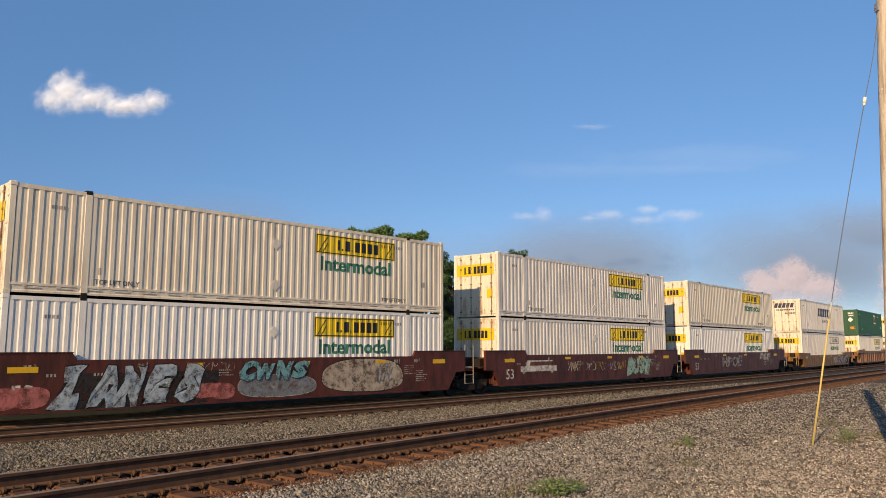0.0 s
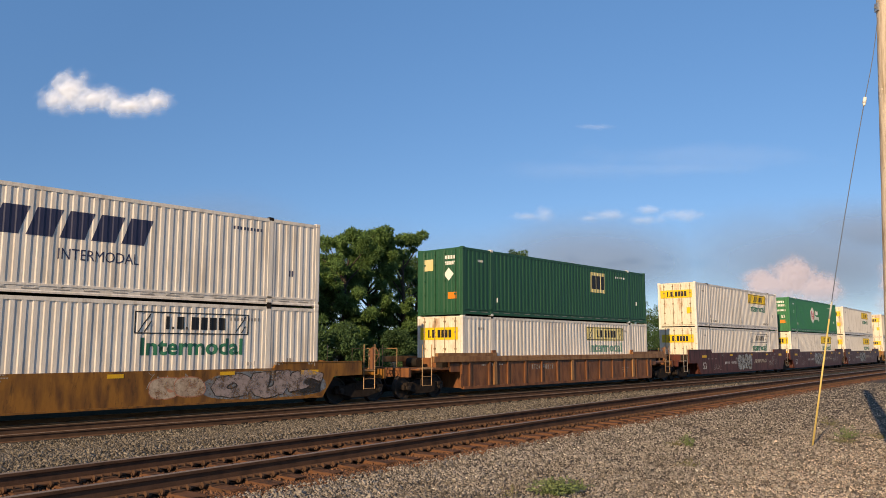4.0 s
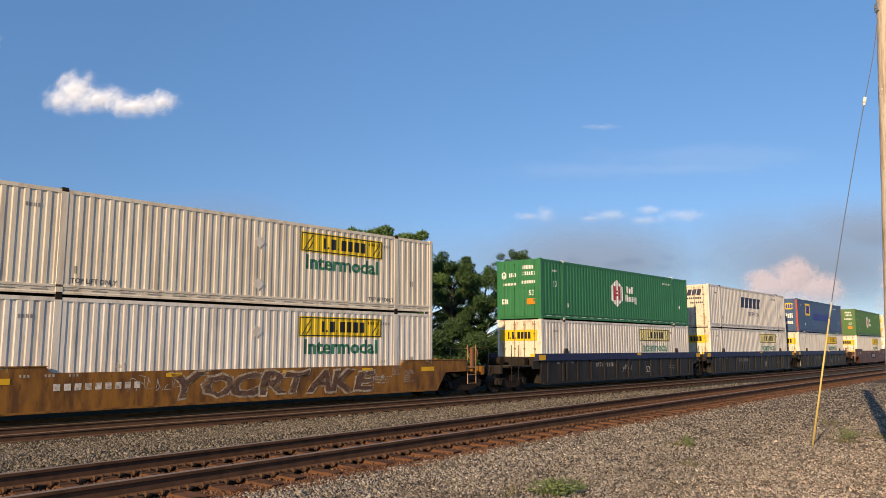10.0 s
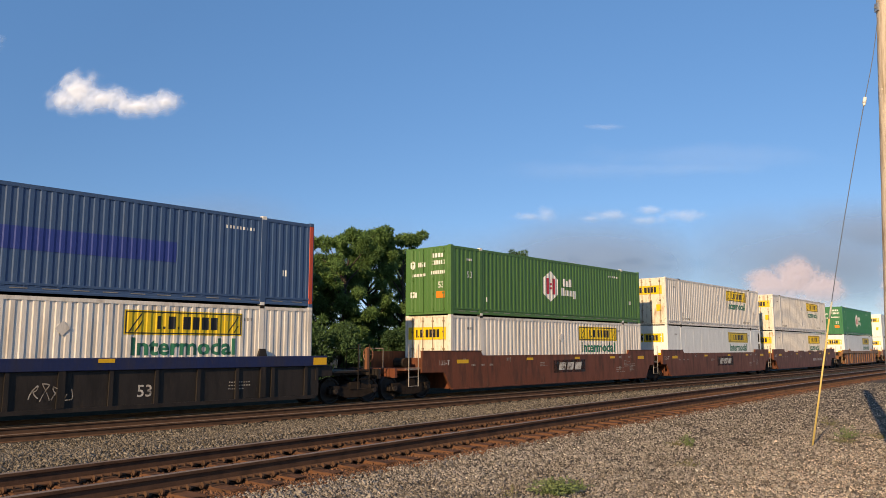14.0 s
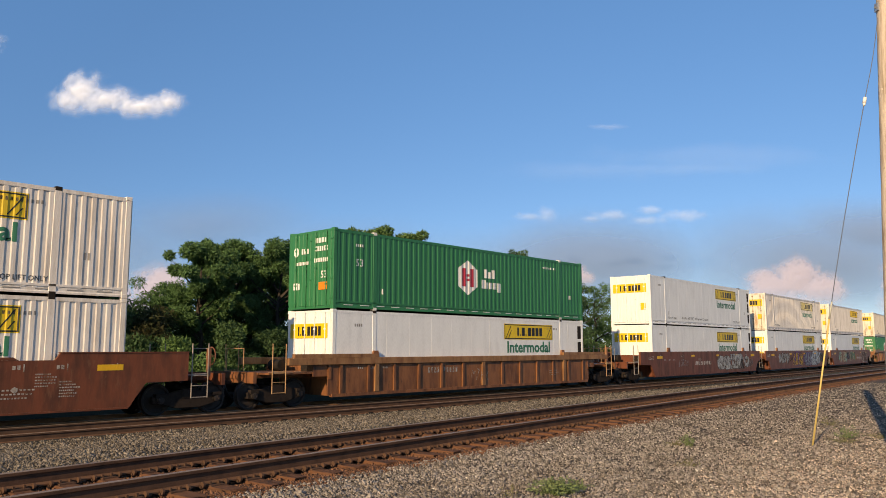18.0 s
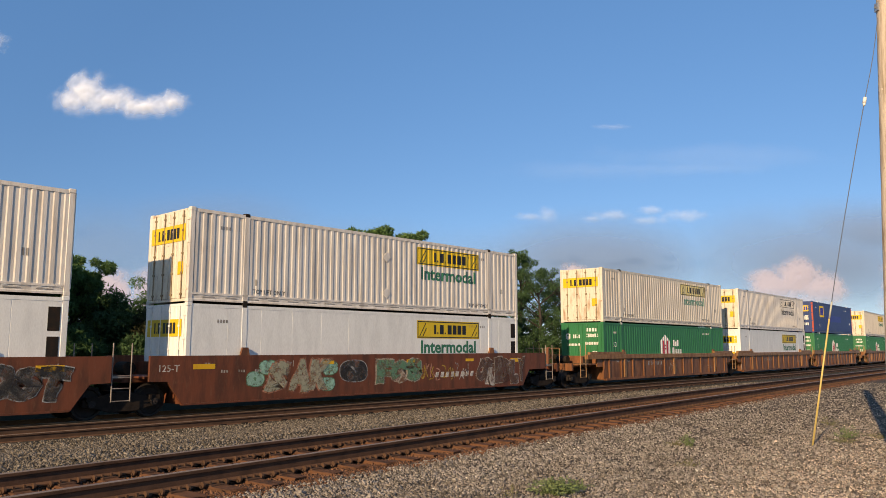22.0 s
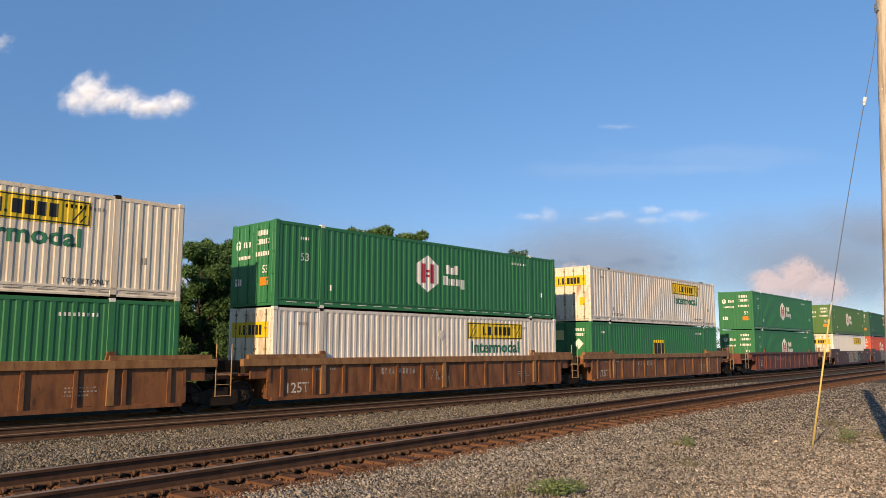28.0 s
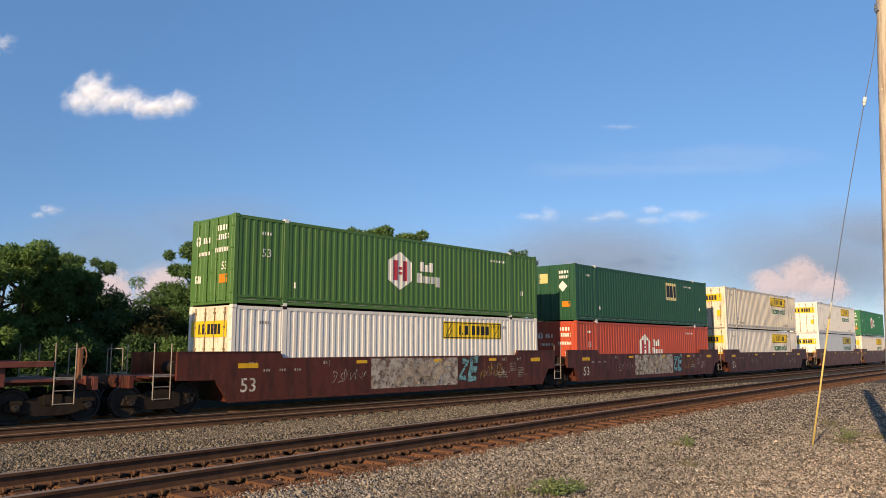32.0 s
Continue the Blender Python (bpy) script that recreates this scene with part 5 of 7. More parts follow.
            for k, (bx, bz) in enumerate(((-5.75, 1.0), (-5.3, 1.35), (-2.75, 1.3), (-2.9, 0.75))):
                bubbles(car, 80 + k, bx - 0.25, bx + 0.25, bz - 0.25, bz + 0.25, 1, "mint", "green", -SIDE_Y + 0.003)
            puffy(car, 67, "SAK", -5.5, -2.9, 0.55, 1.62, "sage", "salmon", 0.10, 0.05, 0.2)
            bubbles(car, 69, -2.15, -1.25, 0.68, 1.6, 1, "black", "silver")
            scrawl(car, 71, -2.05, -1.35, 0.85, 1.4, graf_colours["white"], 0.04)
            puffy(car, 72, "FGS", -0.75, 1.6, 0.65, 1.62, "green", "sand", 0.12, 0.045)
            for k, (wx, col) in enumerate(((1.5, "gold"), (1.9, "salmon"), (2.8, "gold"), (3.6, "white"))):
                scrawl(car, 73 + k, wx, wx + 0.9, 0.7, 1.5, graf_colours[col], 0.05)
            puffy(car, 70, "ORIBLY", 5.0, 8.3, 0.46, 1.6, "brown", "white", 0.10, 0.03)
            bar_row(car, "number_bar", 2.4, 4.8, 0.82, 1.02, 8, 0.4, worn_white, "small white bar", 0.06)
        elif i in (26, 27):
            part("painted_patch", lie(bmf(rect, -2.4, 2.3, 0.5, 1.58), -SIDE_Y - 0.006), graf_colours["white"], car, "white overpainted patch")
            puffy(car, 90 + i, "ARF", -1.2, 1.8, 0.6, 1.5, "sand", "silver", 0.06, 0.02, 0.2, -SIDE_Y - 0.004)
            puffy(car, 93 + i, "ZE", 2.3, 3.5, 0.6, 1.6, "cyan", "black", 0.05, 0.025, 0.2)
            scrawl(car, 97 + i, 3.7, 5.2, 0.7, 1.5, graf_colours["gold"], 0.03)
        elif not smooth and i % 2:
            scrawl(car, i, -0.8, 0.3, 0.6, 1.2, worn_print, 0.03)


build_cars()


# ============ tracks ============
def sweep(track, prof, s0, s1, lat, z, step=2.0):
    """A profile of (across, up) carried along a track."""
    bm = bmesh.new()
    last = None
    n = int((s1 - s0) / step)
    for i in range(n + 1):
        s = s0 + (s1 - s0) * i / n
        x, y, h = along(track, s, lat)
        ring = [bm.verts.new((x - math.sin(h) * a, y + math.cos(h) * a, z + b)) for a, b in prof]
        if last:
            for j in range(len(ring)):
                q = (j + 1) % len(ring)
                bm.faces.new((last[j], last[q], ring[q], ring[j]))
        last = ring
    return bm


RAIL_PROFILE = [(-0.075, -0.185), (0.075, -0.185), (0.075, -0.172), (0.012, -0.15), (0.009, -0.05), (0.037, -0.04), (0.037, -0.006), (-0.037, -0.006), (-0.037, -0.04), (-0.009, -0.05), (-0.012, -0.15), (-0.075, -0.172)]
BASE_PROFILE = [(-0.078, -0.187), (0.078, -0.187), (0.078, -0.170), (0.026, -0.152), (-0.026, -0.152), (-0.078, -0.170)]
HEAD_PROFILE = [(-0.036, -0.006), (0.036, -0.006), (0.03, 0.0), (-0.03, 0.0)]


def tie_mesh(seed, length, wood):
    rnd = random.Random(seed)
    bm = bmesh.new()
    box(bm, -0.115, 0.115, -length / 2, length / 2, -0.18, 0.0)
    bmesh.ops.bevel(bm, geom=bm.edges[:], offset=0.012, segments=1, affect="EDGES")
    for v in bm.verts:
        v.co += Vector((rnd.uniform(-0.008, 0.008), rnd.uniform(-0.04, 0.04), rnd.uniform(-0.006, 0.006)))
    return finish(bm, "tie", wood)


def lay_track(name, track, s0, s1, t0, t1, label, fast=False, wood=None, rust=None):
    z = track[5]
    tr = thing(name, label, "railway track", kind="structure")
    for lat in (-GAUGE / 2, GAUGE / 2):
        r = part("rail", sweep(track, RAIL_PROFILE, s0, s1, lat, z), rust or rail_rust, tr)
        part("rail_base", sweep(track, BASE_PROFILE, s0, s1, lat, z), base_rust, r)
        part("rail_head", sweep(track, HEAD_PROFILE, s0, s1, lat, z), rail_head, r)
    meshes = [tie_mesh(i, 2.6, wood or tie_wood) for i in range(6)]
    rnd = random.Random(4)
    s = t0
    while s < t1:
        part("tie", meshes[rnd.randrange(6)], tie_wood, tr, at=on_track(track, s + rnd.uniform(-0.03, 0.03), rnd.uniform(-0.05, 0.05), z - 0.197) @ pose(0, 0, 0, 0, 0, rnd.uniform(-1.2, 1.2)))
        if fast and -14 < s < 52:
            for sg in (-1, 1):
                part("rail_fastening", FASTENING, rail_rust, tr, at=on_track(track, s, sg * GAUGE / 2, z - 0.197))
        s += 0.53
    return tr


def fastening():
    """Tie plate with spikes and a rail anchor on each side of the tie."""
    bm = bmesh.new()
    box(bm, -0.1, 0.1, -0.18, 0.18, -0.002, 0.016)
    for x in (-0.06, 0.06):
        for y in (-0.1, 0.1):
            box(bm, x - 0.012, x + 0.012, y - 0.015, y + 0.015, 0.01, 0.05)
    for x in (-0.165, 0.165):
        box(bm, x - 0.03, x + 0.03, -0.1, 0.1, -0.02, 0.012)
        for y in (-0.105, 0.105):
            rod(bm, (x - 0.014, y, 0.025), (x + 0.014, y, 0.025), 0.036, 10)
    return finish(bm, "rail_fastening", anchor_rust)


FASTENING = fastening()


near_track = lay_track("near_track", NEAR, -30.0, 300.0, -14.0, 110.0, "rusty empty railway track on weathered wooden ties", True)
train_track = lay_track("train_track", TRAIN, -90.0, 330.0, -24.0, 100.0, "railway track under the moving train on ballast", False, tie_dirty_shaded, rail_lightened)


def spare_rail(lat, z, label, plates):
    """A rusty rail laid out beside the running rail, on small steel plates where it lies in the ballast. The one on the
    tie ends is added to show the running rail lit.
    """
    r = thing("spare_rail", label, "rail", "spare rails beside the track", "structure")
    part("rail_length", sweep(TRAIN, RAIL_PROFILE, -24.0, 300.0, lat, z), extra_rust, r)
    part("rail_base", sweep(TRAIN, BASE_PROFILE, -24.0, 300.0, lat, z), base_rust, r)
    part("rail_head", sweep(TRAIN, HEAD_PROFILE, -24.0, 300.0, lat, z), rail_head, r)
    if not plates:
        return
    plate = finish((lambda bm: (box(bm, -0.13, 0.13, -0.13, 0.16, -0.05, 0.012), box(bm, -0.1, 0.1, -0.16, -0.1, -0.03, 0.045), bm)[-1])(bmesh.new()), "rest_plate", dark_steel)
    s = -12.0
    while s < 70:
        part("rest_plate", plate, dark_steel, r, at=on_track(TRAIN, s, lat, z - 0.187))
        s += 0.7


# added rail, set out where sun reaches, in place of a lit running rail
spare_rail(-1.37, 0.0, "added rusty rail on the tie ends, standing in for the sunlit running rail", False)
spare_rail(-2.45, -0.06, "rusty spare rail lying on ballast beside the track", True)


# ============ ground ============
def ground_sheet():
    near = np.concatenate([np.arange(-60, -20, 2.0), np.arange(-20, 30, 0.3), np.arange(30, 120, 2.0)])
    far = np.array([200, 350, 700, 1500, 4000.0])
    xs = np.concatenate([-far[::-1], near, far])
    ys = np.concatenate([-far[::-1], np.arange(-60, 4, 4.0), np.arange(4, 45, 0.3), np.arange(45, 160, 2.0), far])
    X, Y = np.meshgrid(xs, ys)
    Z = ground_z(X, Y)
    rough = np.random.RandomState(3).uniform(-1, 1, X.shape)
    Z = Z + 0.005 * rough * (np.hypot(X, Y) < 60)
    v = np.stack([X.ravel(), Y.ravel(), Z.ravel()], 1)
    nx = len(xs)
    i = (np.arange(len(ys) - 1)[:, None] * nx + np.arange(nx - 1)[None]).ravel()
    f = np.stack([i, i + 1, i + nx + 1, i + nx], 1)
    me = bpy.data.meshes.new("ground")
    me.from_pydata(v.tolist(), [], f.tolist())
    me.shade_smooth()
    da, db = aside(NEAR, X, Y), aside(TRAIN, X, Y)
    sandy = np.clip((-da - 4.8) / 2.4, 0, 1)
    rusty = np.clip((1.9 - np.abs(da)) / 0.5, 0, 1)
    # masks for shade painted into the ground under the train and behind it
    train_shade = np.clip((1.75 - np.abs(db)) / 0.35, 0, 1)
    bank_shade = np.clip((db - 1.8) / 1.0, 0, 1)
    dirty = np.clip((da - 0.8) / 0.8, 0, 1)
    for name, val in (("sandy", sandy), ("rusty", rusty), ("bank_shade", bank_shade), ("dirty", dirty), ("train_shade", train_shade)):
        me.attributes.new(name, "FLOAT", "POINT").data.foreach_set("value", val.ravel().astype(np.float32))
    return me


def ground_material():
    m = bpy.data.materials.new("ground_gravel")
    m.use_nodes = True
    n, l = m.node_tree.nodes, m.node_tree.links
    b = n["Principled BSDF"]
    b.inputs["Roughness"].default_value = 0.95
    b.inputs["Specular IOR Level"].default_value = 0.2
    co = n.new("ShaderNodeTexCoord")

    def voronoi(scale):
        v = n.new("ShaderNodeTexVoronoi")
        v.inputs["Scale"].default_value = scale
        l.new(co.outputs["Object"], v.inputs["Vector"])
        return v

    def noise_tex(scale, detail=5):
        v = n.new("ShaderNodeTexNoise")
        v.inputs["Scale"].default_value, v.inputs["Detail"].default_value = scale, detail
        l.new(co.outputs["Object"], v.inputs["Vector"])
        return v

    def mixed(fac, a, c, scale=None):
        x = n.new("ShaderNodeMix")
        x.data_type = "RGBA"
        for sock, val in ((x.inputs[0], fac), (x.inputs[6], a), (x.inputs[7], c)):
            if isinstance(val, tuple):
                sock.default_value = (*val, 1)
            elif isinstance(val, float):
                sock.default_value = val
            else:
                l.new(val, sock)
        return x.outputs[2]

    def ranged(sock, a, c, lo, hi):
        r = n.new("ShaderNodeMapRange")
        for k, val in enumerate((a, c, lo, hi)):
            r.inputs[k + 1].default_value = val
        l.new(sock, r.inputs[0])
        return r.outputs[0]

    def attr(name):
        a = n.new("ShaderNodeAttribute")
        a.attribute_name = name
        return a.outputs["Fac"]

    def times(a, c):
        x = n.new("ShaderNodeMath")
        x.operation = "MULTIPLY"
        l.new(a, x.inputs[0])
        l.new(c, x.inputs[1])
        return x.outputs[0]
    cells, small = voronoi(26.0), voronoi(55.0)
    sep = n.new("ShaderNodeSeparateColor")
    l.new(cells.outputs["Color"], sep.inputs[0])
    sep2 = n.new("ShaderNodeSeparateColor")
    l.new(small.outputs["Color"], sep2.inputs[0])
    patch, stain = noise_tex(0.35), noise_tex(1.7)
    # sheet darker than the loose stones, painting in the shade of their gaps
    ballast = mixed(sep.outputs[0], (0.022, 0.018, 0.015), (0.115, 0.097, 0.080))
    sand = mixed(sep2.outputs[0], (0.048, 0.038, 0.030), (0.22, 0.176, 0.138))
    sand = mixed(ranged(sep2.outputs[1], 0.86, 0.92, 0.0, 1.0), sand, (0.68, 0.6, 0.52))
    sand = mixed(ranged(stain.outputs["Fac"], 0.5, 0.72, 0.0, 0.7), sand, (0.15, 0.105, 0.075))
    ballast = mixed(attr("dirty"), ballast, mixed(sep.outputs[0], (0.022, 0.02, 0.016), (0.075, 0.066, 0.052)))
    col = mixed(times(attr("sandy"), ranged(patch.outputs["Fac"], 0.35, 0.6, 0.25, 1.0)), ballast, sand)
    rust = mixed(sep.outputs[1], (0.125, 0.058, 0.035), (0.215, 0.108, 0.064))
    col = mixed(times(attr("rusty"), ranged(stain.outputs["Fac"], 0.35, 0.6, 0.35, 1.0)), col, rust)
    # near-black soil behind the train, its shade put into the colour
    col = mixed(attr("bank_shade"), col, mixed(stain.outputs["Fac"], (0.016, 0.018, 0.010), (0.035, 0.032, 0.020)))
    # shade of the cars painted into the ballast below them
    col = mixed(attr("train_shade"), col, mixed(sep.outputs[1], (0.018, 0.014, 0.011), (0.055, 0.036, 0.026)))
    l.new(col, b.inputs["Base Color"])
    add = n.new("ShaderNodeMath")
    add.operation = "ADD"
    l.new(cells.outputs["Distance"], add.inputs[0])
    l.new(ranged(small.outputs["Distance"], 0.0, 1.0, 0.0, 0.4), add.inputs[1])
    bp = n.new("ShaderNodeBump")
    bp.invert = True
    bp.inputs["Strength"].default_value, bp.inputs["Distance"].default_value = 0.5, 0.03
    l.new(add.outputs[0], bp.inputs["Height"])
    l.new(bp.outputs[0], b.inputs["Normal"])
    return m


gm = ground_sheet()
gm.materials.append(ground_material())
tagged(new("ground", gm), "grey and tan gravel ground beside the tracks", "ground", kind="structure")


def stones(name, count, seed, where, size, mat, label):
    """Loose stones, each a small rough block, joined as one heap of stuff."""
    rs = np.random.RandomState(seed)
    x, y = where(rs, count)
    z = ground_z(x, y)
    n = len(x)
    knob = np.array([(1, 0, -0.58), (-0.5, 0.87, -0.58), (-0.5, -0.87, -0.58), (-1, 0, 0.58), (0.5, -0.87, 0.58), (0.5, 0.87, 0.58)], float) * 1.15
    v = knob[None] * rs.uniform(0.45, 1.2, (n, 6, 3)) + rs.normal(0, 0.17, (n, 6, 3))
    r = size * np.exp(rs.normal(0, 0.22, n))
    v *= (r[:, None] * rs.uniform(0.5, 1.35, (n, 3)))[:, None, :]
    q = rs.normal(size=(n, 4))
    q /= np.linalg.norm(q, axis=1)[:, None]
    w, a, b, c = q.T
    R = np.stack([np.stack([1 - 2 * (b * b + c * c), 2 * (a * b - w * c), 2 * (a * c + w * b)], 1), np.stack([2 * (a * b + w * c), 1 - 2 * (a * a + c * c), 2 * (b * c - w * a)], 1), np.stack([2 * (a * c - w * b), 2 * (b * c + w * a), 1 - 2 * (a * a + b * b)], 1)], 1)
    v = np.einsum("nij,nkj->nki", R, v)
    v += np.stack([x, y, z + r * rs.uniform(-0.1, 0.55, n)], 1)[:, None, :]
    tris = np.array([(0, 2, 1), (3, 4, 5), (0, 1, 5), (1, 2, 3), (2, 0, 4), (5, 4, 0), (3, 5, 1), (4, 3, 2)])
    f = (np.arange(n)[:, None, None] * 6 + tris[None]).reshape(-1, 3)
    me = bpy.data.meshes.new(name)
    me.vertices.add(n * 6)
    me.vertices.foreach_set("co", v.reshape(-1).astype(np.float32))
    me.loops.add(len(f) * 3)
    me.loops.foreach_set("vertex_index", f.reshape(-1).astype(np.int32))
    me.polygons.add(len(f))
    me.polygons.foreach_set("loop_start", np.arange(0, len(f) * 3, 3, dtype=np.int32))
    me.update(calc_edges=True)
    me.materials.append(mat)
    return tagged(new(name, me), label, "gravel", kind="stuff")


def ring(rs, n, r0, r1, a0=50.0, a1=131.0, power=1.0):
    """Places in a fan before the camera's stand, denser close by."""
    u = rs.uniform(0, 1, n)
    r = (r0 ** (1 - power) + u * (r1 ** (1 - power) - r0 ** (1 - power))) ** (1 / (1 - power)) if power != 1 else r0 * (r1 / r0) ** u
    a = np.radians(rs.uniform(a0, a1, n))
    return r * np.cos(a), r * np.sin(a)


def between_tracks(rs, n):
    x, y = ring(rs, n * 3, 9.0, 42.0)
    da, db = aside(NEAR, x, y), aside(TRAIN, x, y)
    ok = (da > 1.35) & (db < -2.66 + rs.uniform(-0.2, 0.12, len(x)))
    return x[ok][:n], y[ok][:n]


def on_shoulder(rs, n):
    x, y = ring(rs, n * 3, 7.5, 42.0)
    da = aside(NEAR, x, y)
    ok = (da > -6.0 + rs.uniform(-2.0, 1.0, len(x))) & (da < -1.4 - rs.uniform(0, 0.25, len(x)))
    return x[ok][:n], y[ok][:n]


def on_gravel(rs, n):
    x, y = ring(rs, n * 2, 7.2, 38.0, 50.0, 105.0)
    da = aside(NEAR, x, y)
    ok = da < -4.4 - rs.uniform(0, 2.6, len(x))
    return x[ok][:n], y[ok][:n]


stone_grey = material("ballast_stone", (0.252, 0.223, 0.195), 0.9, 0.0, (0.14, 0.118, 0.098), 1.5, 0.8, 60, 0.3, island=0.65)
stone_tan = material("tan_gravel_stone", (0.43, 0.35, 0.285), 0.9, 0.0, (0.20, 0.15, 0.114), 1.2, 0.9, 60, 0.3, island=0.75)
stone_dirty = material("dirty_ballast_stone", (0.168, 0.145, 0.119), 0.95, 0.0, (0.085, 0.072, 0.059), 1.5, 0.7, 60, 0.3, island=0.7)
stones("ballast", 60000, 5, between_tracks, 0.021, stone_dirty, "dark grey-brown crushed ballast stones between the tracks")
stones("shoulder_ballast", 82000, 15, on_shoulder, 0.0165, stone_grey, "grey crushed ballast stones beside the empty track")
pale_stone = material("pale_stone", (0.58, 0.54, 0.47), 0.9, 0.0, (0.42, 0.38, 0.32), 2, 0.7, 60, 0.3, island=0.25)
stones("pale_stones", 2600, 21, on_gravel, 0.016, pale_stone, "scattered pale stones in the gravel")
stones("pale_ballast", 500, 22, on_shoulder, 0.016, pale_stone, "scattered pale stones in the ballast")
stones("gravel", 78000, 6, on_gravel, 0.0125, stone_tan, "tan and pale loose gravel in the foreground")


def in_bed(rs, n):
    x, y = ring(rs, n * 6, 7.5, 40.0)
    da = aside(NEAR, x, y)
    ok = (np.abs(da) < 1.75) & (np.abs(np.abs(da) - GAUGE / 2) > 0.1)
    return x[ok][:n], y[ok][:n]


stone_rust = material("rust_stained_stone", (0.17, 0.085, 0.051), 0.95, 0.0, (0.085, 0.044, 0.030), 2, 0.7, 60, 0.3, island=0.5)
stones("rusty_ballast", 30000, 9, in_bed, 0.015, stone_rust, "rust-stained ballast between the ties of the empty track")


# ============ pole, guy wire and weeds ============
pole_wood = material("pole_wood", (0.60, 0.50, 0.41), 0.85, 0.0, (0.22, 0.15, 0.10), 3, 0.8, 45, 0.5, stretch=(6, 6, 0.5))


def utility_pole():
    ob = thing("utility_pole", "weathered bare wooden utility pole standing in gravel", "utility pole")
    bm = bmesh.new()
    rings, n = [], 20
    rnd = random.Random(8)
    for i in range(25):
        z = -0.6 + 8.75 * i / 24
        r = 0.175 - 0.004 * z
        rings.append([bm.verts.new(((r + rnd.uniform(-0.004, 0.004)) * math.cos(t), (r + rnd.uniform(-0.004, 0.004)) * math.sin(t), z)) for t in [2 * math.pi * k / n for k in range(n)]])
    for a, b in zip(rings, rings[1:]):
        for k in range(n):
            bm.faces.new((a[k], a[(k + 1) % n], b[(k + 1) % n], b[k]))
    bm.faces.new(rings[-1])
    part("shaft", bm, pole_wood, ob, smooth=True)
    bm = bmesh.new()
    for z in (2.6, 4.7, 6.1):
        lathe_z(bm, z)
    part("knot", bm, pole_wood, ob)
    bm = bmesh.new()
    rod(bm, (-0.2, 0.0, 7.62), (0.2, 0.0, 7.62), 0.016, 8)
    box(bm, -0.17, -0.13, -0.05, 0.05, 7.55, 7.7)
    part("guy_bolt", bm, grey_steel, ob)
    ob.matrix_basis = pose(7.51, 12.8, 0.33, 0, 2.5, 0)
    return ob


def lathe_z(bm, z):
    rod(bm, (-0.155 + 0.004 * z, -0.05, z), (-0.165 + 0.004 * z, -0.06, z), 0.03, 8, 0.015)


def guy_wire():
    a, b = Vector((6.31, 13.3, 0.28)), Vector((7.72, 12.8, 7.95))
    ob = thing("guy_wire", "dark steel guy wire with white insulator and yellow guard tube", "guy wire")
    cut = a.lerp(b, 0.785)
    bm = bmesh.new()
    tube(bm, [a.lerp(cut, k / 12) - Vector((0.05, 0, 0)) * math.sin(math.pi * k / 12) for k in range(13)], 0.008)
    part("lower_wire", bm, wire_steel, ob)
    bm = bmesh.new()
    tube(bm, [cut.lerp(b, k / 6) + Vector((0.03, 0, 0)) * math.sin(math.pi * k / 6) for k in range(7)], 0.007)
    part("upper_wire", bm, wire_steel, ob)
    bm = bmesh.new()
    way = (b - a).normalized()
    rod(bm, cut - way * 0.07, cut + way * 0.04, 0.032, 12, 0.028)
    rod(bm, cut - way * 0.12, cut - way * 0.07, 0.014, 8, 0.028)
    part("insulator", bm, clean_white, ob, "white strain insulator", True)
    bm = bmesh.new()
    tube_a, tube_b = a - way * 0.1, a.lerp(b, 0.285) - Vector((0.045, 0, 0))
    rod(bm, tube_a, tube_b, 0.0165, 10, 0.014)
    part("guard_tube", bm, tube_yellow, ob, "yellow plastic guard tube", True)
    bm = bmesh.new()
    rod(bm, tube_b, tube_b + way * 0.3, 0.0155, 10)
    part("tube_cap", bm, tube_pale, ob, "pale weathered tube end", True)
    bm = bmesh.new()
    rod(bm, a - way * 0.3, a + way * 0.05, 0.015, 8)
    part("anchor_rod", bm, dark_steel, ob)
    return ob


wire_steel = material("wire_steel", (0.13, 0.16, 0.22), 0.5, 0.3)
tube_yellow = material("guard_yellow", (0.62, 0.46, 0.15), 0.55, 0.0, (0.5, 0.38, 0.16), 6, 0.5, 40, 0.05)
tube_pale = material("guard_pale", (0.42, 0.42, 0.36), 0.6)
utility_pole()
guy_wire()


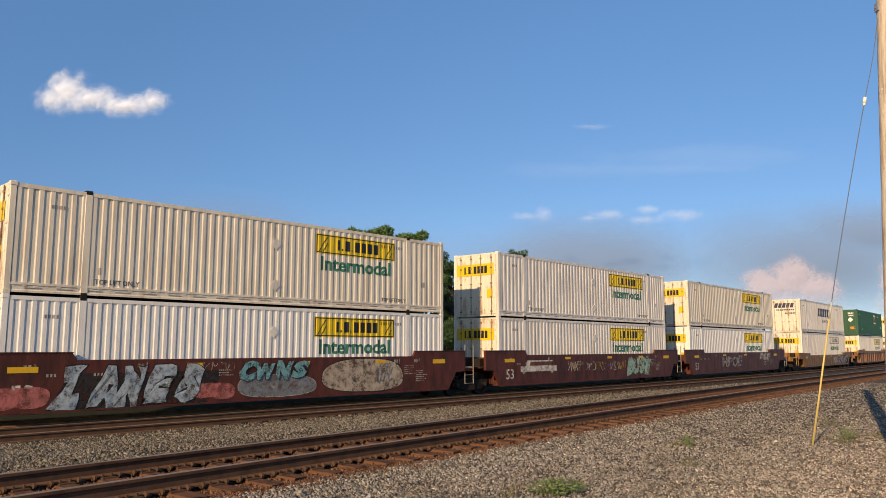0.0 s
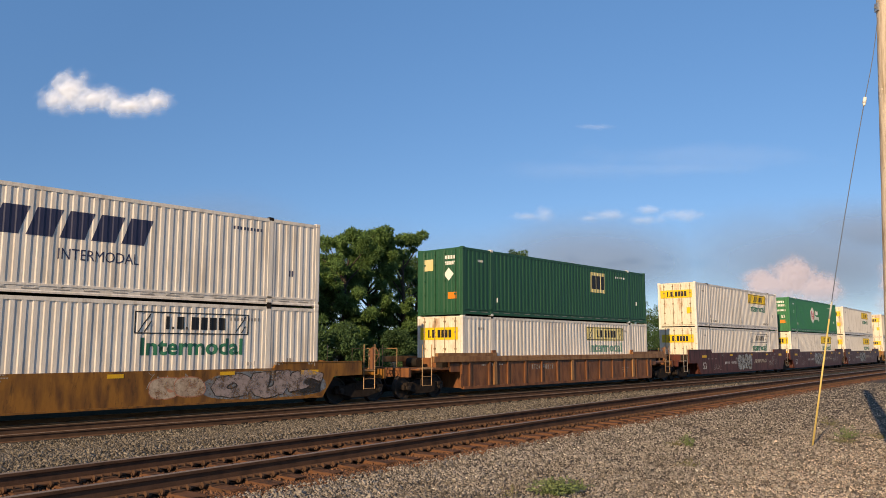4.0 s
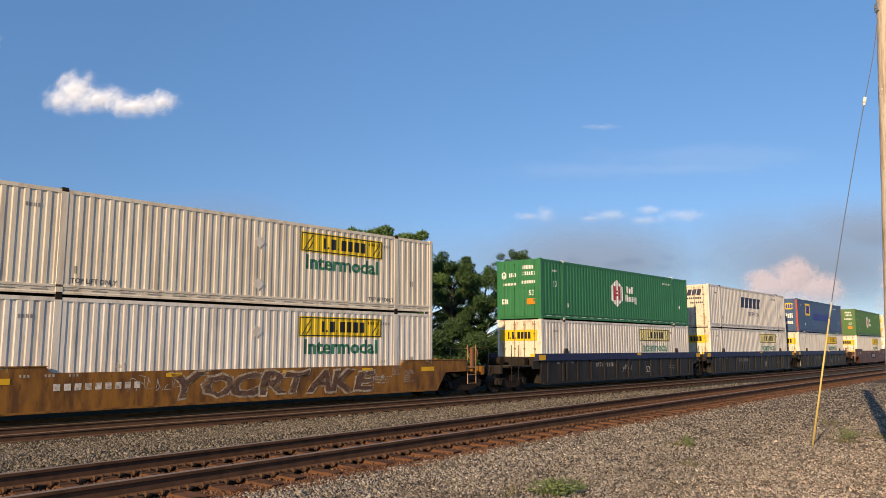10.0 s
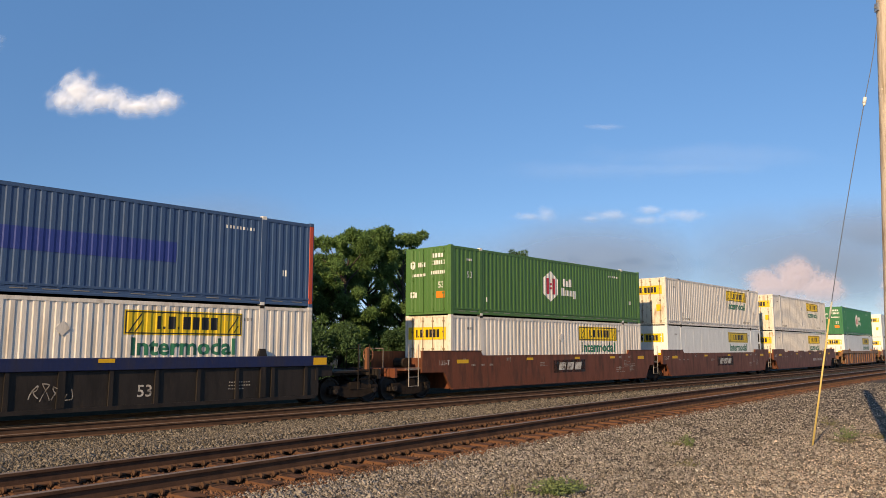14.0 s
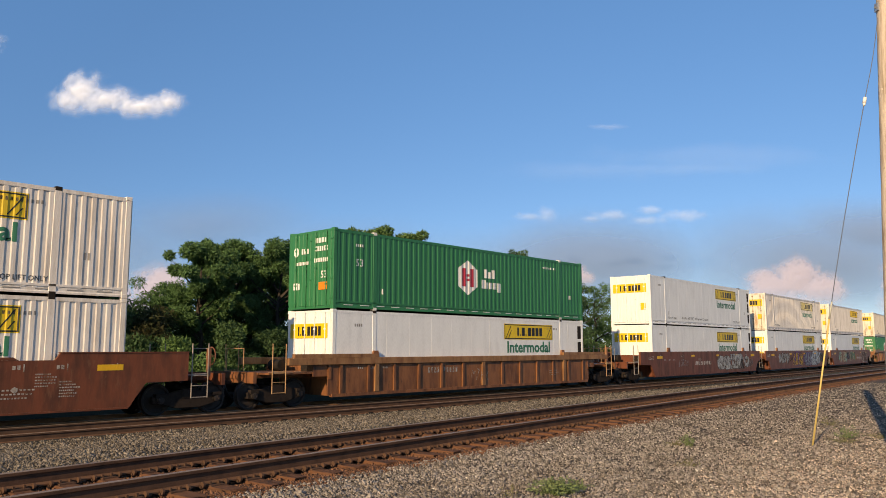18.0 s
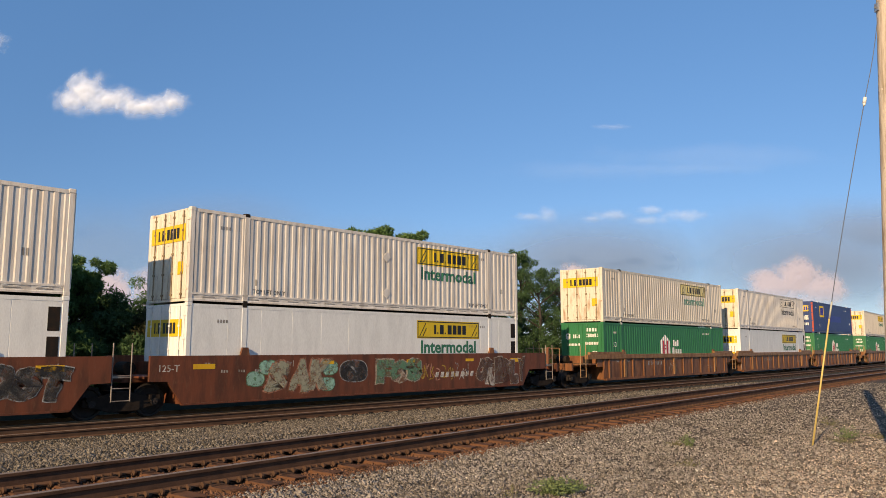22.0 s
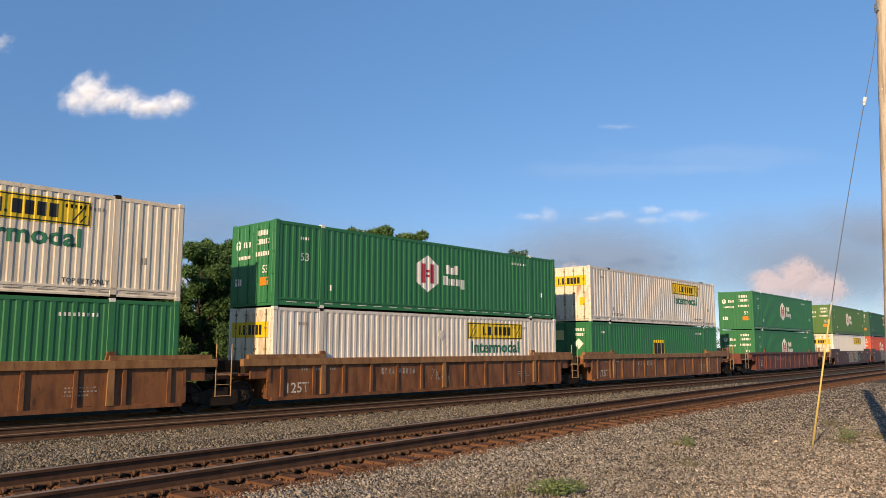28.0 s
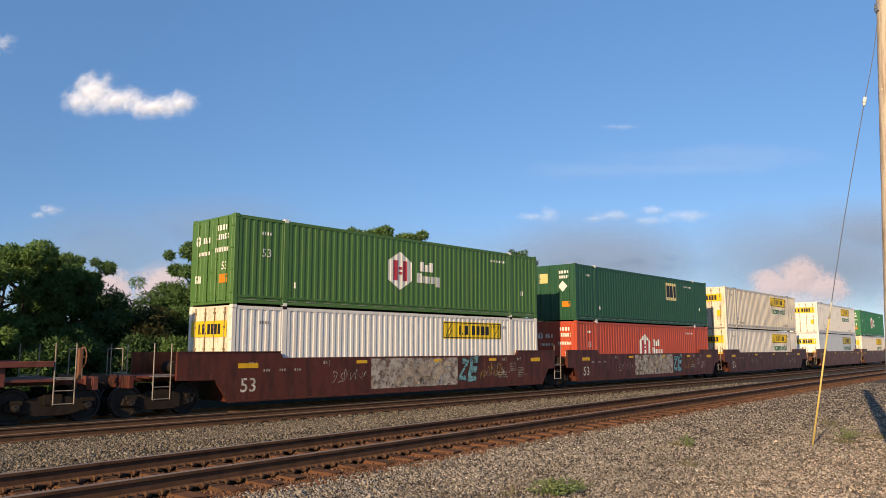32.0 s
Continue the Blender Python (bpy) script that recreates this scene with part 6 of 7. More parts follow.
def weed(x, y, radius, count, height, seed, mat, label):
    """A low sprawling weed: thin bent stems set with small leaves, thinning towards its rim."""
    rs = np.random.RandomState(seed)
    verts, faces = [], []
    for i in range(max(count // 9, 8)):
        a, reach = rs.uniform(0, 6.283), radius * math.sqrt(rs.uniform(0.05, 1.3))
        root = Vector((rs.uniform(-0.35, 0.35) * radius, rs.uniform(-0.35, 0.35) * radius, 0))
        tip = Vector((reach * math.cos(a), reach * math.sin(a), height * rs.uniform(0.3, 1.0) * (1.15 - 0.5 * reach / radius)))
        side = Vector((-math.sin(a), math.cos(a), 0)) * 0.0025
        k, bow = len(verts), Vector((0, 0, 0.35 * tip.z))
        for t in (0, 0.5, 1):
            p = root.lerp(tip, t) + bow * (1 - (2 * t - 1) ** 2)
            verts += [p - side, p + side]
        faces += [(k, k + 1, k + 3, k + 2), (k + 2, k + 3, k + 5, k + 4)]
        for j in range(11):
            t = rs.uniform(0.15, 1.0)
            p = root.lerp(tip, t) + bow * (1 - (2 * t - 1) ** 2)
            d = Vector(rs.normal(size=3) * (1, 1, 0.6) + (0, 0, 0.35)).normalized()
            w = d.cross(Vector(rs.normal(size=3))).normalized()
            ln = rs.uniform(0.016, 0.04)
            k = len(verts)
            verts += [p, p + d * ln * 0.5 + w * ln * 0.26, p + d * ln, p + d * ln * 0.5 - w * ln * 0.26]
            faces.append((k, k + 1, k + 2, k + 3))
    me = bpy.data.meshes.new("weed")
    me.from_pydata([tuple(p) for p in verts], [], faces)
    me.materials.append(mat)
    ob = tagged(new("weed", me), label, "weeds", "weeds in the gravel", kind="stuff")
    ob.matrix_basis = pose(x, y, float(ground_z(np.array(x), np.array(y))) - 0.01)
    return ob


weed_green = material("weed_green", (0.115, 0.165, 0.06), 0.7, 0.0, (0.17, 0.18, 0.09), 3, 0.6, 40, 0.0, island=0.35)
weed_dry = material("weed_dry", (0.15, 0.145, 0.075), 0.8, 0.0, (0.26, 0.2, 0.11), 3, 0.6, 40, 0.0, island=0.35)
WEEDS = [
    (1.30, 8.97, 0.33, 1500, 0.2, 975, 1),
    (4.14, 13.1, 0.15, 320, 0.26, 1215, 1),
    (3.95, 13.3, 0.2, 130, 0.14, 1216, 0),
    (3.45, 11.1, 0.24, 130, 0.10, 1225, 0),
    (8.33, 16.68, 0.32, 260, 0.2, 1470, 0),
    (7.45, 14.3, 0.32, 420, 0.24, 1490, 1),
    (7.05, 13.7, 0.3, 200, 0.14, 1491, 0),
    (8.06, 14.30, 0.25, 120, 0.12, 1560, 0),
    (1.6, 9.2, 0.2, 160, 0.14, 1010, 1),
    (0.75, 8.75, 0.16, 70, 0.16, 900, 0),
]
for spec in WEEDS:
    weed(*spec[:6], weed_green if spec[6] else weed_dry, "low leafy green weed growing in gravel" if spec[6] else "sparse dry weed growing in gravel")

# ============ trees behind the line ============
def leaf_material(name, a, b):
    m = material(name, a, 0.8, 0.0, b, 0.5, 0.9, 3.0, 0.0, island=0.5)
    n, l = m.node_tree.nodes, m.node_tree.links
    p, out = n["Principled BSDF"], n["Material Output"]
    tr = n.new("ShaderNodeBsdfTranslucent")
    tr.inputs["Color"].default_value = (a[0] * 1.6, a[1] * 1.7, a[2] * 1.1, 1)
    mx = n.new("ShaderNodeMixShader")
    mx.inputs[0].default_value = 0.22
    l.new(p.outputs[0], mx.inputs[1])
    l.new(tr.outputs[0], mx.inputs[2])
    l.new(mx.outputs[0], out.inputs["Surface"])
    return m


leaf_mats = {"light": leaf_material("leaves_light_green", (0.112, 0.195, 0.07), (0.068, 0.13, 0.05)), "mid": leaf_material("leaves_green", (0.08, 0.155, 0.062), (0.048, 0.098, 0.042)),
             "dark": leaf_material("leaves_dark_green", (0.066, 0.125, 0.056), (0.04, 0.08, 0.038)), "dull": leaf_material("leaves_dull_green", (0.05, 0.065, 0.03), (0.06, 0.045, 0.025))}
bark = material("bark", (0.065, 0.054, 0.045), 0.95, 0.0, (0.035, 0.03, 0.026), 6, 0.7, 40, 0.6)


def leaf_cloud(rs, centres, radii, count, size):
    """Slim leaflets round clump centres; returns verts and faces."""
    w = radii ** 2
    pick = rs.choice(len(centres), count, p=w / w.sum())
    d = rs.normal(size=(count, 3))
    d /= np.linalg.norm(d, axis=1)[:, None]
    rad = radii[pick] * rs.uniform(0.25, 1.0, count) ** 0.6
    p = centres[pick] + d * rad[:, None] * np.array([1.0, 1.0, 0.75])
    # leaves hang outwards and droop
    axis = d * 0.45 + rs.normal(size=(count, 3)) * 0.75 + np.array([0, 0, -0.12])
    axis /= np.linalg.norm(axis, axis=1)[:, None]
    side = np.cross(axis, rs.normal(size=(count, 3)))
    side /= np.linalg.norm(side, axis=1)[:, None] + 1e-9
    ln = size * rs.uniform(0.6, 1.5, count)[:, None]
    wd = ln * 0.22
    v = np.stack([p + side * wd, p + axis * ln, p - side * wd], 1).reshape(-1, 3)
    f = np.arange(count * 3).reshape(-1, 3)
    return v, f


def leaf_mesh(v, f, mat):
    me = bpy.data.meshes.new("crown")
    n = len(f)
    me.vertices.add(len(v))
    me.vertices.foreach_set("co", v.reshape(-1).astype(np.float32))
    me.loops.add(n * 3)
    me.loops.foreach_set("vertex_index", f.reshape(-1).astype(np.int32))
    me.polygons.add(n)
    me.polygons.foreach_set("loop_start", np.arange(0, n * 3, 3, dtype=np.int32))
    me.update(calc_edges=True)
    me.materials.append(mat)
    return me


def tree(seed, x, y, height, spread, low, leaf, size, count, label):
    """A tree: tapered trunk, limbs, twigs and a ragged crown. low: where the crown begins, as a share of the height."""
    rs = np.random.RandomState(seed)
    ob = thing("tree", label, "tree", "trees behind the line")
    bm = bmesh.new()
    z0 = float(ground_z(np.array(x), np.array(y)))
    top = Vector((rs.uniform(-0.4, 0.4), rs.uniform(-0.4, 0.4), height * 0.8))
    last, r = Vector((0, 0, -0.2)), 0.02 * height + 0.04
    pts = []
    for k in range(1, 7):
        p = top * (k / 6) + Vector((rs.uniform(-0.15, 0.15), rs.uniform(-0.15, 0.15), 0))
        r2 = (0.02 * height + 0.04) * (1 - 0.8 * k / 6)
        rod(bm, last, p, r, 8, r2)
        pts.append((p, r2))
        last, r = p, r2
    part("trunk", bm, bark, ob)
    centres, radii = [], []
    spread *= 1.3
    n_limb = int(17 + spread * 5)
    limbs = bmesh.new()
    for k in range(n_limb):
        u = rs.uniform(0.14, 0.98) if rs.rand() < 0.35 else rs.uniform(low, 0.98)
        base = top * min(u, 0.95)
        a = rs.uniform(0, 6.283)
        reach = spread * (0.35 + 0.65 * math.sin(math.pi * min(max((u - low) / (1.05 - low), 0.3), 0.95))) * rs.uniform(0.55, 1.12)
        tip = Vector((base.x + reach * math.cos(a), base.y + reach * math.sin(a), min(height * u + rs.uniform(0.15, 0.35) * reach, height * rs.uniform(0.93, 1.0))))
        mid = base.lerp(tip, 0.5) + Vector((0, 0, -0.06 * reach))
        rod(limbs, base, mid, 0.012 * height * 0.6, 5, 0.03)
        rod(limbs, mid, tip, 0.03, 5, 0.008)
        for t in (0.55, 0.8, 1.0):
            c = base.lerp(tip, t)
            centres.append(c + Vector(rs.uniform(-0.25, 0.25, 3)))
            radii.append(rs.uniform(0.3, 0.62) * (0.5 + 0.13 * spread))
    for k in range(4):
        centres.append(Vector((top.x + rs.uniform(-0.5, 0.5) * spread * 0.5, top.y + rs.uniform(-0.5, 0.5), height - rs.uniform(0.35, 0.9))))
        radii.append(rs.uniform(0.35, 0.6))
    part("branching", limbs, bark, ob)
    v, f = leaf_cloud(rs, np.array([tuple(c) for c in centres]), np.array(radii), int(count * (5.4 if low > 0.16 or leaf == "light" else 2.3)), size * 0.40)
    part("crown", leaf_mesh(v, f, leaf_mats[leaf]), leaf_mats[leaf], ob, "leafy uneven crown")
    ob.matrix_basis = pose(x, y, z0, 0, 0, float(rs.uniform(0, 360)))
    return ob


def bush(seed, x, y, height, spread, leaf, count, label="dense leafy bush behind the line"):
    rs = np.random.RandomState(seed)
    ob = thing("bush", label, "bush", "undergrowth behind the line")
    z0 = float(ground_z(np.array(x), np.array(y)))
    st = bmesh.new()
    centres, radii = [], []
    for k in range(int(9 + spread * 4)):
        a, r = rs.uniform(0, 6.283), spread * math.sqrt(rs.uniform(0, 1))
        c = Vector((r * math.cos(a), r * math.sin(a), height * rs.uniform(0.15, 0.95) * (1 - 0.35 * r / spread)))
        centres.append(c)
        radii.append(rs.uniform(0.35, 0.7) * (0.4 + 0.2 * height))
        rod(st, (c.x * 0.3, c.y * 0.3, -0.1), c, 0.02, 5, 0.006)
    part("stem_clump", st, bark, ob)
    v, f = leaf_cloud(rs, np.array([tuple(c) for c in centres]), np.array(radii), int(count * 2.0), 0.15)
    part("foliage", leaf_mesh(v, f, leaf_mats[leaf]), leaf_mats[leaf], ob)
    ob.matrix_basis = pose(x, y, z0)
    return ob


tree(100, -17.2, 27.6, 6.4, 2.3, 0.25, "light", 0.34, 9000, "light green tree with feathery drooping leaves")
tree(101, -16.5, 29.8, 6.3, 1.7, 0.3, "light", 0.36, 8500, "light green tree with feathery drooping leaves")
tree(102, -15.7, 32.0, 6.1, 1.2, 0.3, "light", 0.34, 6500, "light green tree with feathery drooping leaves")
tree(103, -11.2, 35.2, 7.3, 1.4, 0.35, "mid", 0.36, 8500, "green leafy tree with slender trunk in undergrowth")
tree(104, -11.4, 39.6, 8.0, 2.1, 0.3, "mid", 0.34, 8500, "green leafy tree with slender trunk in undergrowth")
tree(105, -8.8, 39.4, 8.1, 2.0, 0.25, "mid", 0.34, 9000, "green leafy tree with slender trunk in undergrowth")
tree(120, -10.7, 39.2, 8.1, 1.7, 0.3, "mid", 0.34, 8500, "green leafy tree with slender trunk in undergrowth")
tree(106, -5.8, 42.7, 9.3, 1.7, 0.3, "light", 0.36, 9000, "green leafy tree with slender trunk in undergrowth")
tree(107, -4.6, 47.0, 9.8, 1.9, 0.25, "light", 0.34, 8000, "green leafy tree with slender trunk in undergrowth")
tree(108, -2.8, 47.5, 9.9, 1.7, 0.25, "light", 0.36, 8500, "green leafy tree with slender trunk in undergrowth")
tree(109, 0.6, 51.3, 8.4, 2.1, 0.2, "dark", 0.3, 11200, "dark green dense tree behind the line")
tree(110, 2.6, 53.6, 8.1, 2.0, 0.2, "mid", 0.3, 9800, "green leafy tree with slender trunk in undergrowth")
tree(111, 5.8, 58.7, 10.0, 2.0, 0.15, "dark", 0.28, 11200, "dark green dense tree behind the line")
tree(112, 7.2, 57.3, 8.6, 2.1, 0.15, "dark", 0.28, 9800, "dark green dense tree behind the line")
tree(113, 10.3, 62.3, 8.7, 2.4, 0.15, "dark", 0.28, 9800, "dark green dense tree behind the line")
tree(114, 13.4, 66.0, 8.0, 2.5, 0.15, "mid", 0.28, 7000, "green leafy tree with slender trunk in undergrowth")
tree(115, 18.3, 71.7, 7.1, 3.0, 0.15, "mid", 0.28, 7699, "green leafy tree with slender trunk in undergrowth")
tree(116, 23.2, 77.6, 6.4, 2.9, 0.15, "mid", 0.28, 7000, "green leafy tree with slender trunk in undergrowth")
tree(117, -8.5, 47.2, 8.5, 2.5, 0.2, "dark", 0.32, 6500, "dark green dense tree behind the line")
tree(118, -12.1, 46.3, 8.4, 2.8, 0.2, "dark", 0.32, 6500, "dark green dense tree behind the line")
tree(119, -1.0, 58.5, 9.5, 2.6, 0.2, "dark", 0.32, 6500, "dark green dense tree behind the line")
tree(150, -21.7, 34.4, 6.9, 1.3, 0.15, "mid", 0.32, 5200, "dark green dense tree in the row behind")
tree(151, -21.5, 36.8, 7.1, 1.4, 0.15, "dark", 0.32, 5200, "dark green dense tree in the row behind")
tree(152, -21.2, 39.4, 7.1, 1.5, 0.15, "dark", 0.32, 5200, "dark green dense tree in the row behind")
tree(153, -18.6, 37.7, 6.1, 1.4, 0.15, "mid", 0.32, 5200, "dark green dense tree in the row behind")
tree(154, -18.1, 40.5, 5.1, 1.5, 0.15, "dark", 0.32, 5200, "dark green dense tree in the row behind")
tree(155, -17.4, 43.4, 4.9, 1.6, 0.15, "dark", 0.32, 5200, "dark green dense tree in the row behind")
tree(156, -14.8, 41.8, 6.2, 1.5, 0.15, "mid", 0.32, 5200, "dark green dense tree in the row behind")
tree(157, -14.0, 44.9, 7.7, 1.7, 0.15, "dark", 0.32, 5200, "dark green dense tree in the row behind")
tree(158, -12.8, 48.4, 8.2, 1.8, 0.15, "dark", 0.32, 5200, "dark green dense tree in the row behind")
tree(159, -10.2, 46.8, 8.0, 1.7, 0.15, "mid", 0.32, 5200, "dark green dense tree in the row behind")
tree(160, -8.7, 50.7, 8.3, 1.9, 0.15, "dark", 0.32, 5200, "dark green dense tree in the row behind")
tree(161, -7.0, 54.9, 10.0, 2.0, 0.15, "dark", 0.32, 5200, "dark green dense tree in the row behind")
tree(162, -4.3, 53.3, 9.7, 2.0, 0.15, "mid", 0.32, 5200, "dark green dense tree in the row behind")
tree(163, -2.1, 58.1, 9.6, 2.1, 0.15, "dark", 0.32, 5200, "dark green dense tree in the row behind")
tree(164, 0.6, 63.4, 8.5, 2.3, 0.15, "dark", 0.32, 5200, "dark green dense tree in the row behind")
tree(165, 3.5, 62.1, 8.7, 2.3, 0.15, "mid", 0.32, 5200, "dark green dense tree in the row behind")
tree(166, 7.0, 68.5, 9.6, 2.5, 0.15, "dark", 0.32, 5200, "dark green dense tree in the row behind")
tree(167, 11.2, 75.7, 8.9, 2.8, 0.15, "dark", 0.32, 5200, "dark green dense tree in the row behind")
tree(168, 14.5, 75.0, 7.3, 2.8, 0.15, "mid", 0.32, 5200, "dark green dense tree in the row behind")
tree(169, 20.1, 84.1, 6.5, 3.1, 0.15, "dark", 0.32, 5200, "dark green dense tree in the row behind")
tree(170, 27.0, 95.0, 5.9, 3.5, 0.15, "dark", 0.32, 5200, "dark green dense tree in the row behind")
tree(171, 31.8, 96.1, 5.1, 3.5, 0.15, "mid", 0.32, 5200, "dark green dense tree in the row behind")
bush(200, -14.0, 32.4, 5.4, 1.1, "dark", 5000)
bush(201, -14.2, 30.7, 4.7, 0.9, "dark", 4000)
bush(202, -12.5, 32.6, 4.7, 1.0, "dull", 4500)
bush(203, -12.6, 35.4, 4.8, 0.9, "dark", 4000)
bush(204, -10.4, 31.2, 3.2, 1.1, "light", 3500)
bush(205, -15.1, 28.3, 3.4, 1.3, "mid", 4500)
bush(206, -16.1, 27.3, 3.8, 1.4, "mid", 5000)
bush(207, -14.3, 29.2, 3.5, 1.1, "mid", 4500)
bush(208, -12.5, 31.1, 3.5, 1.2, "dark", 4500)
bush(209, -10.0, 35.2, 3.7, 1.4, "dark", 5000)
bush(210, -8.5, 36.8, 3.8, 1.5, "dark", 5000)
bush(211, -7.0, 38.5, 4.0, 1.4, "dark", 5000)
bush(212, -5.2, 40.4, 4.1, 1.5, "dark", 5000)
bush(213, -3.3, 42.5, 4.3, 1.6, "dark", 5000)
bush(214, -1.4, 44.6, 4.4, 1.7, "dark", 5000)
bush(215, 0.6, 46.8, 4.7, 1.7, "dark", 5000)
bush(216, 3.1, 49.7, 4.7, 1.8, "dark", 4500)
bush(217, 6.1, 53.0, 4.6, 2.0, "dark", 4500)
bush(218, 9.5, 56.9, 4.6, 1.9, "dark", 4000)
bush(219, 13.4, 61.4, 4.3, 2.1, "dark", 3500)
bush(220, 18.0, 66.8, 4.3, 2.2, "dark", 3500)
bush(221, -16.5, 37.0, 3.8, 3.3, "dark", 5000)
bush(222, -13.5, 40.3, 4.5, 2.7, "dark", 5000)
bush(223, -19.1, 34.3, 4.7, 2.6, "dark", 5000)


# ============ clouds ============
def cloud_material(tone=(0.62, 0.71, 0.9)):
    m = bpy.data.materials.new("cloud_vapour")
    m.use_nodes = True
    n, l = m.node_tree.nodes, m.node_tree.links
    b = n["Principled BSDF"]
    b.inputs["Base Color"].default_value = (*tone, 1)
    b.inputs["Roughness"].default_value = 1.0
    b.inputs["Specular IOR Level"].default_value = 0.0
    a = n.new("ShaderNodeAttribute")
    a.attribute_name = "vapour"
    tr = n.new("ShaderNodeBsdfTransparent")
    mx = n.new("ShaderNodeMixShader")
    l.new(a.outputs["Fac"], mx.inputs[0])
    l.new(tr.outputs[0], mx.inputs[1])
    l.new(b.outputs[0], mx.inputs[2])
    l.new(mx.outputs[0], n["Material Output"].inputs["Surface"])
    return m


cloud_mat = cloud_material()
pink_mat = cloud_material((0.43, 0.42, 0.55))
haze_mat = cloud_material((0.155, 0.225, 0.37))
CLOUD_FAR = 1800.0


drifting = []


def sky_place(az, el, beyond=1.0):
    far = CLOUD_FAR * beyond
    return pose(far * math.tan(radians(az)), far, EYE[2] + far * math.tan(radians(el)))


def cloud(seed, az, el, width, height, lumps, thick, label, az_end, el_end, beyond=1.0):
    """A far cloud of vapour, its middle at azimuth and elevation in degrees (0 azimuth is straight ahead), lumps as (x, z, radius x, radius z) in shares of its size."""
    w, h = (2 * CLOUD_FAR * math.tan(radians(a / 2)) for a in (width, height))
    nx, nz = 120, int(max(36, 120 * h / w))
    verts, dens, heaped = [], [], label.startswith("pink")
    off = Vector((seed * 13.7, seed * 5.1, seed * 2.3))
    for j in range(nz + 1):
        v = j / nz * 2 - 1
        for i in range(nx + 1):
            u = i / nx * 2 - 1
            q = Vector((u * 3.2, v * 3.2 * h / w, 0)) + off
            wob = noise.fractal(q, 1.0, 2.1, 6)
            wob2 = noise.fractal(q * 3.1, 0.9, 2.1, 5)
            d = max(1.15 - math.hypot((u - a) / rx, (v - b) / rz) for a, b, rx, rz in lumps)
            if heaped:
                d = 0.9 * d + 0.2 * wob + 0.16 * (0.4 - abs(wob2) * 1.4) - 0.2
            elif "haze" in label:
                d = d + 0.12 * wob
            else:
                d = d + 0.34 * wob + 0.2 * wob2 - 0.12
            edge = min(1 - abs(u), 1 - abs(v)) * 6
            d = min(d, edge)
            k = min(max((d + 0.13) / (0.6 if heaped else 1.2), 0), 1)
            dens.append(thick * k * k * (3 - 2 * k) * (min(max((v + 0.95) / 0.9, 0), 1) if heaped else 1))
            verts.append((u * w / 2, -h * (0.035 if heaped else 0.05) * max(d, 0) ** 0.8, v * h / 2))
    s = nx + 1
    faces = [(j * s + i, j * s + i + 1, (j + 1) * s + i + 1, (j + 1) * s + i) for j in range(nz) for i in range(nx)]
    me = bpy.data.meshes.new("cloud")
    me.from_pydata(verts, [], faces)
    me.attributes.new("vapour", "FLOAT", "POINT").data.foreach_set("value", np.array(dens, np.float32))
    me.shade_smooth()
    me.materials.append(pink_mat if label.startswith("pink") else haze_mat if "haze" in label else cloud_mat)
    ob = tagged(new("cloud", me), label, "cloud", "clouds in the sky", "structure")
    drifting.append((ob, sky_place(az, el, beyond), sky_place(az_end, el_end, beyond)))
    return ob


cloud(1, -24.82, 18.8, 12.8, 5.5, [(-0.45, 0.2, 0.3, 0.55), (-0.62, -0.1, 0.25, 0.45), (-0.15, -0.1, 0.4, 0.45), (0.3, -0.3, 0.45, 0.34), (0.62, -0.16, 0.22, 0.34)], 0.86, "small bright white fair-weather cloud", -23.04, 18.68)
cloud(2, 7.05, 10.01, 6.6, 2.8, [(0.2, 0.0, 0.3, 0.45), (-0.25, -0.1, 0.4, 0.25)], 0.24, "faint small white cloud", 7.48, 9.97)
cloud(3, 13.20, 9.84, 9.0, 2.8, [(-0.2, 0.1, 0.35, 0.3), (0.4, -0.2, 0.3, 0.25), (-0.5, -0.1, 0.2, 0.2)], 0.24, "faint thin white cloud", 13.61, 9.80)
cloud(4, 17.27, 9.92, 8.0, 3.0, [(0.1, 0.0, 0.5, 0.35), (-0.5, 0.3, 0.25, 0.25)], 0.26, "faint small white cloud", 17.58, 9.88)
cloud(5, 24.49, 4.68, 11.1, 5.5, [(0.05, 0.15, 0.4, 0.7), (-0.3, -0.1, 0.4, 0.6), (0.4, -0.15, 0.4, 0.55), (0.0, -0.6, 0.8, 0.5)], 0.85, "pinkish heaped cloud low over the horizon", 24.98, 4.68)
cloud(6, 31.00, 4.68, 6.4, 6.0, [(0.0, 0.15, 0.5, 0.65), (0.4, -0.1, 0.5, 0.6), (0, -0.5, 0.7, 0.5)], 0.85, "pinkish heaped cloud low over the horizon", 31.25, 4.68)
cloud(7, -22.05, 4.05, 11.1, 6.4, [(-0.4, 0.1, 0.4, 0.55), (0.3, 0.2, 0.45, 0.6), (0, -0.5, 0.9, 0.5)], 0.85, "pinkish heaped cloud low over the horizon", -21.83, 4.05)
cloud(8, 9.58, 5.54, 4.7, 3.0, [(0.0, 0.0, 0.5, 0.6), (0.3, -0.3, 0.5, 0.5)], 0.85, "pinkish heaped cloud low over the horizon", 9.83, 5.54)
cloud(9, -28.32, 10.22, 4.7, 2.6, [(0.1, 0.1, 0.4, 0.3), (-0.3, -0.2, 0.3, 0.25)], 0.35, "faint thin white cloud", -27.85, 10.22)
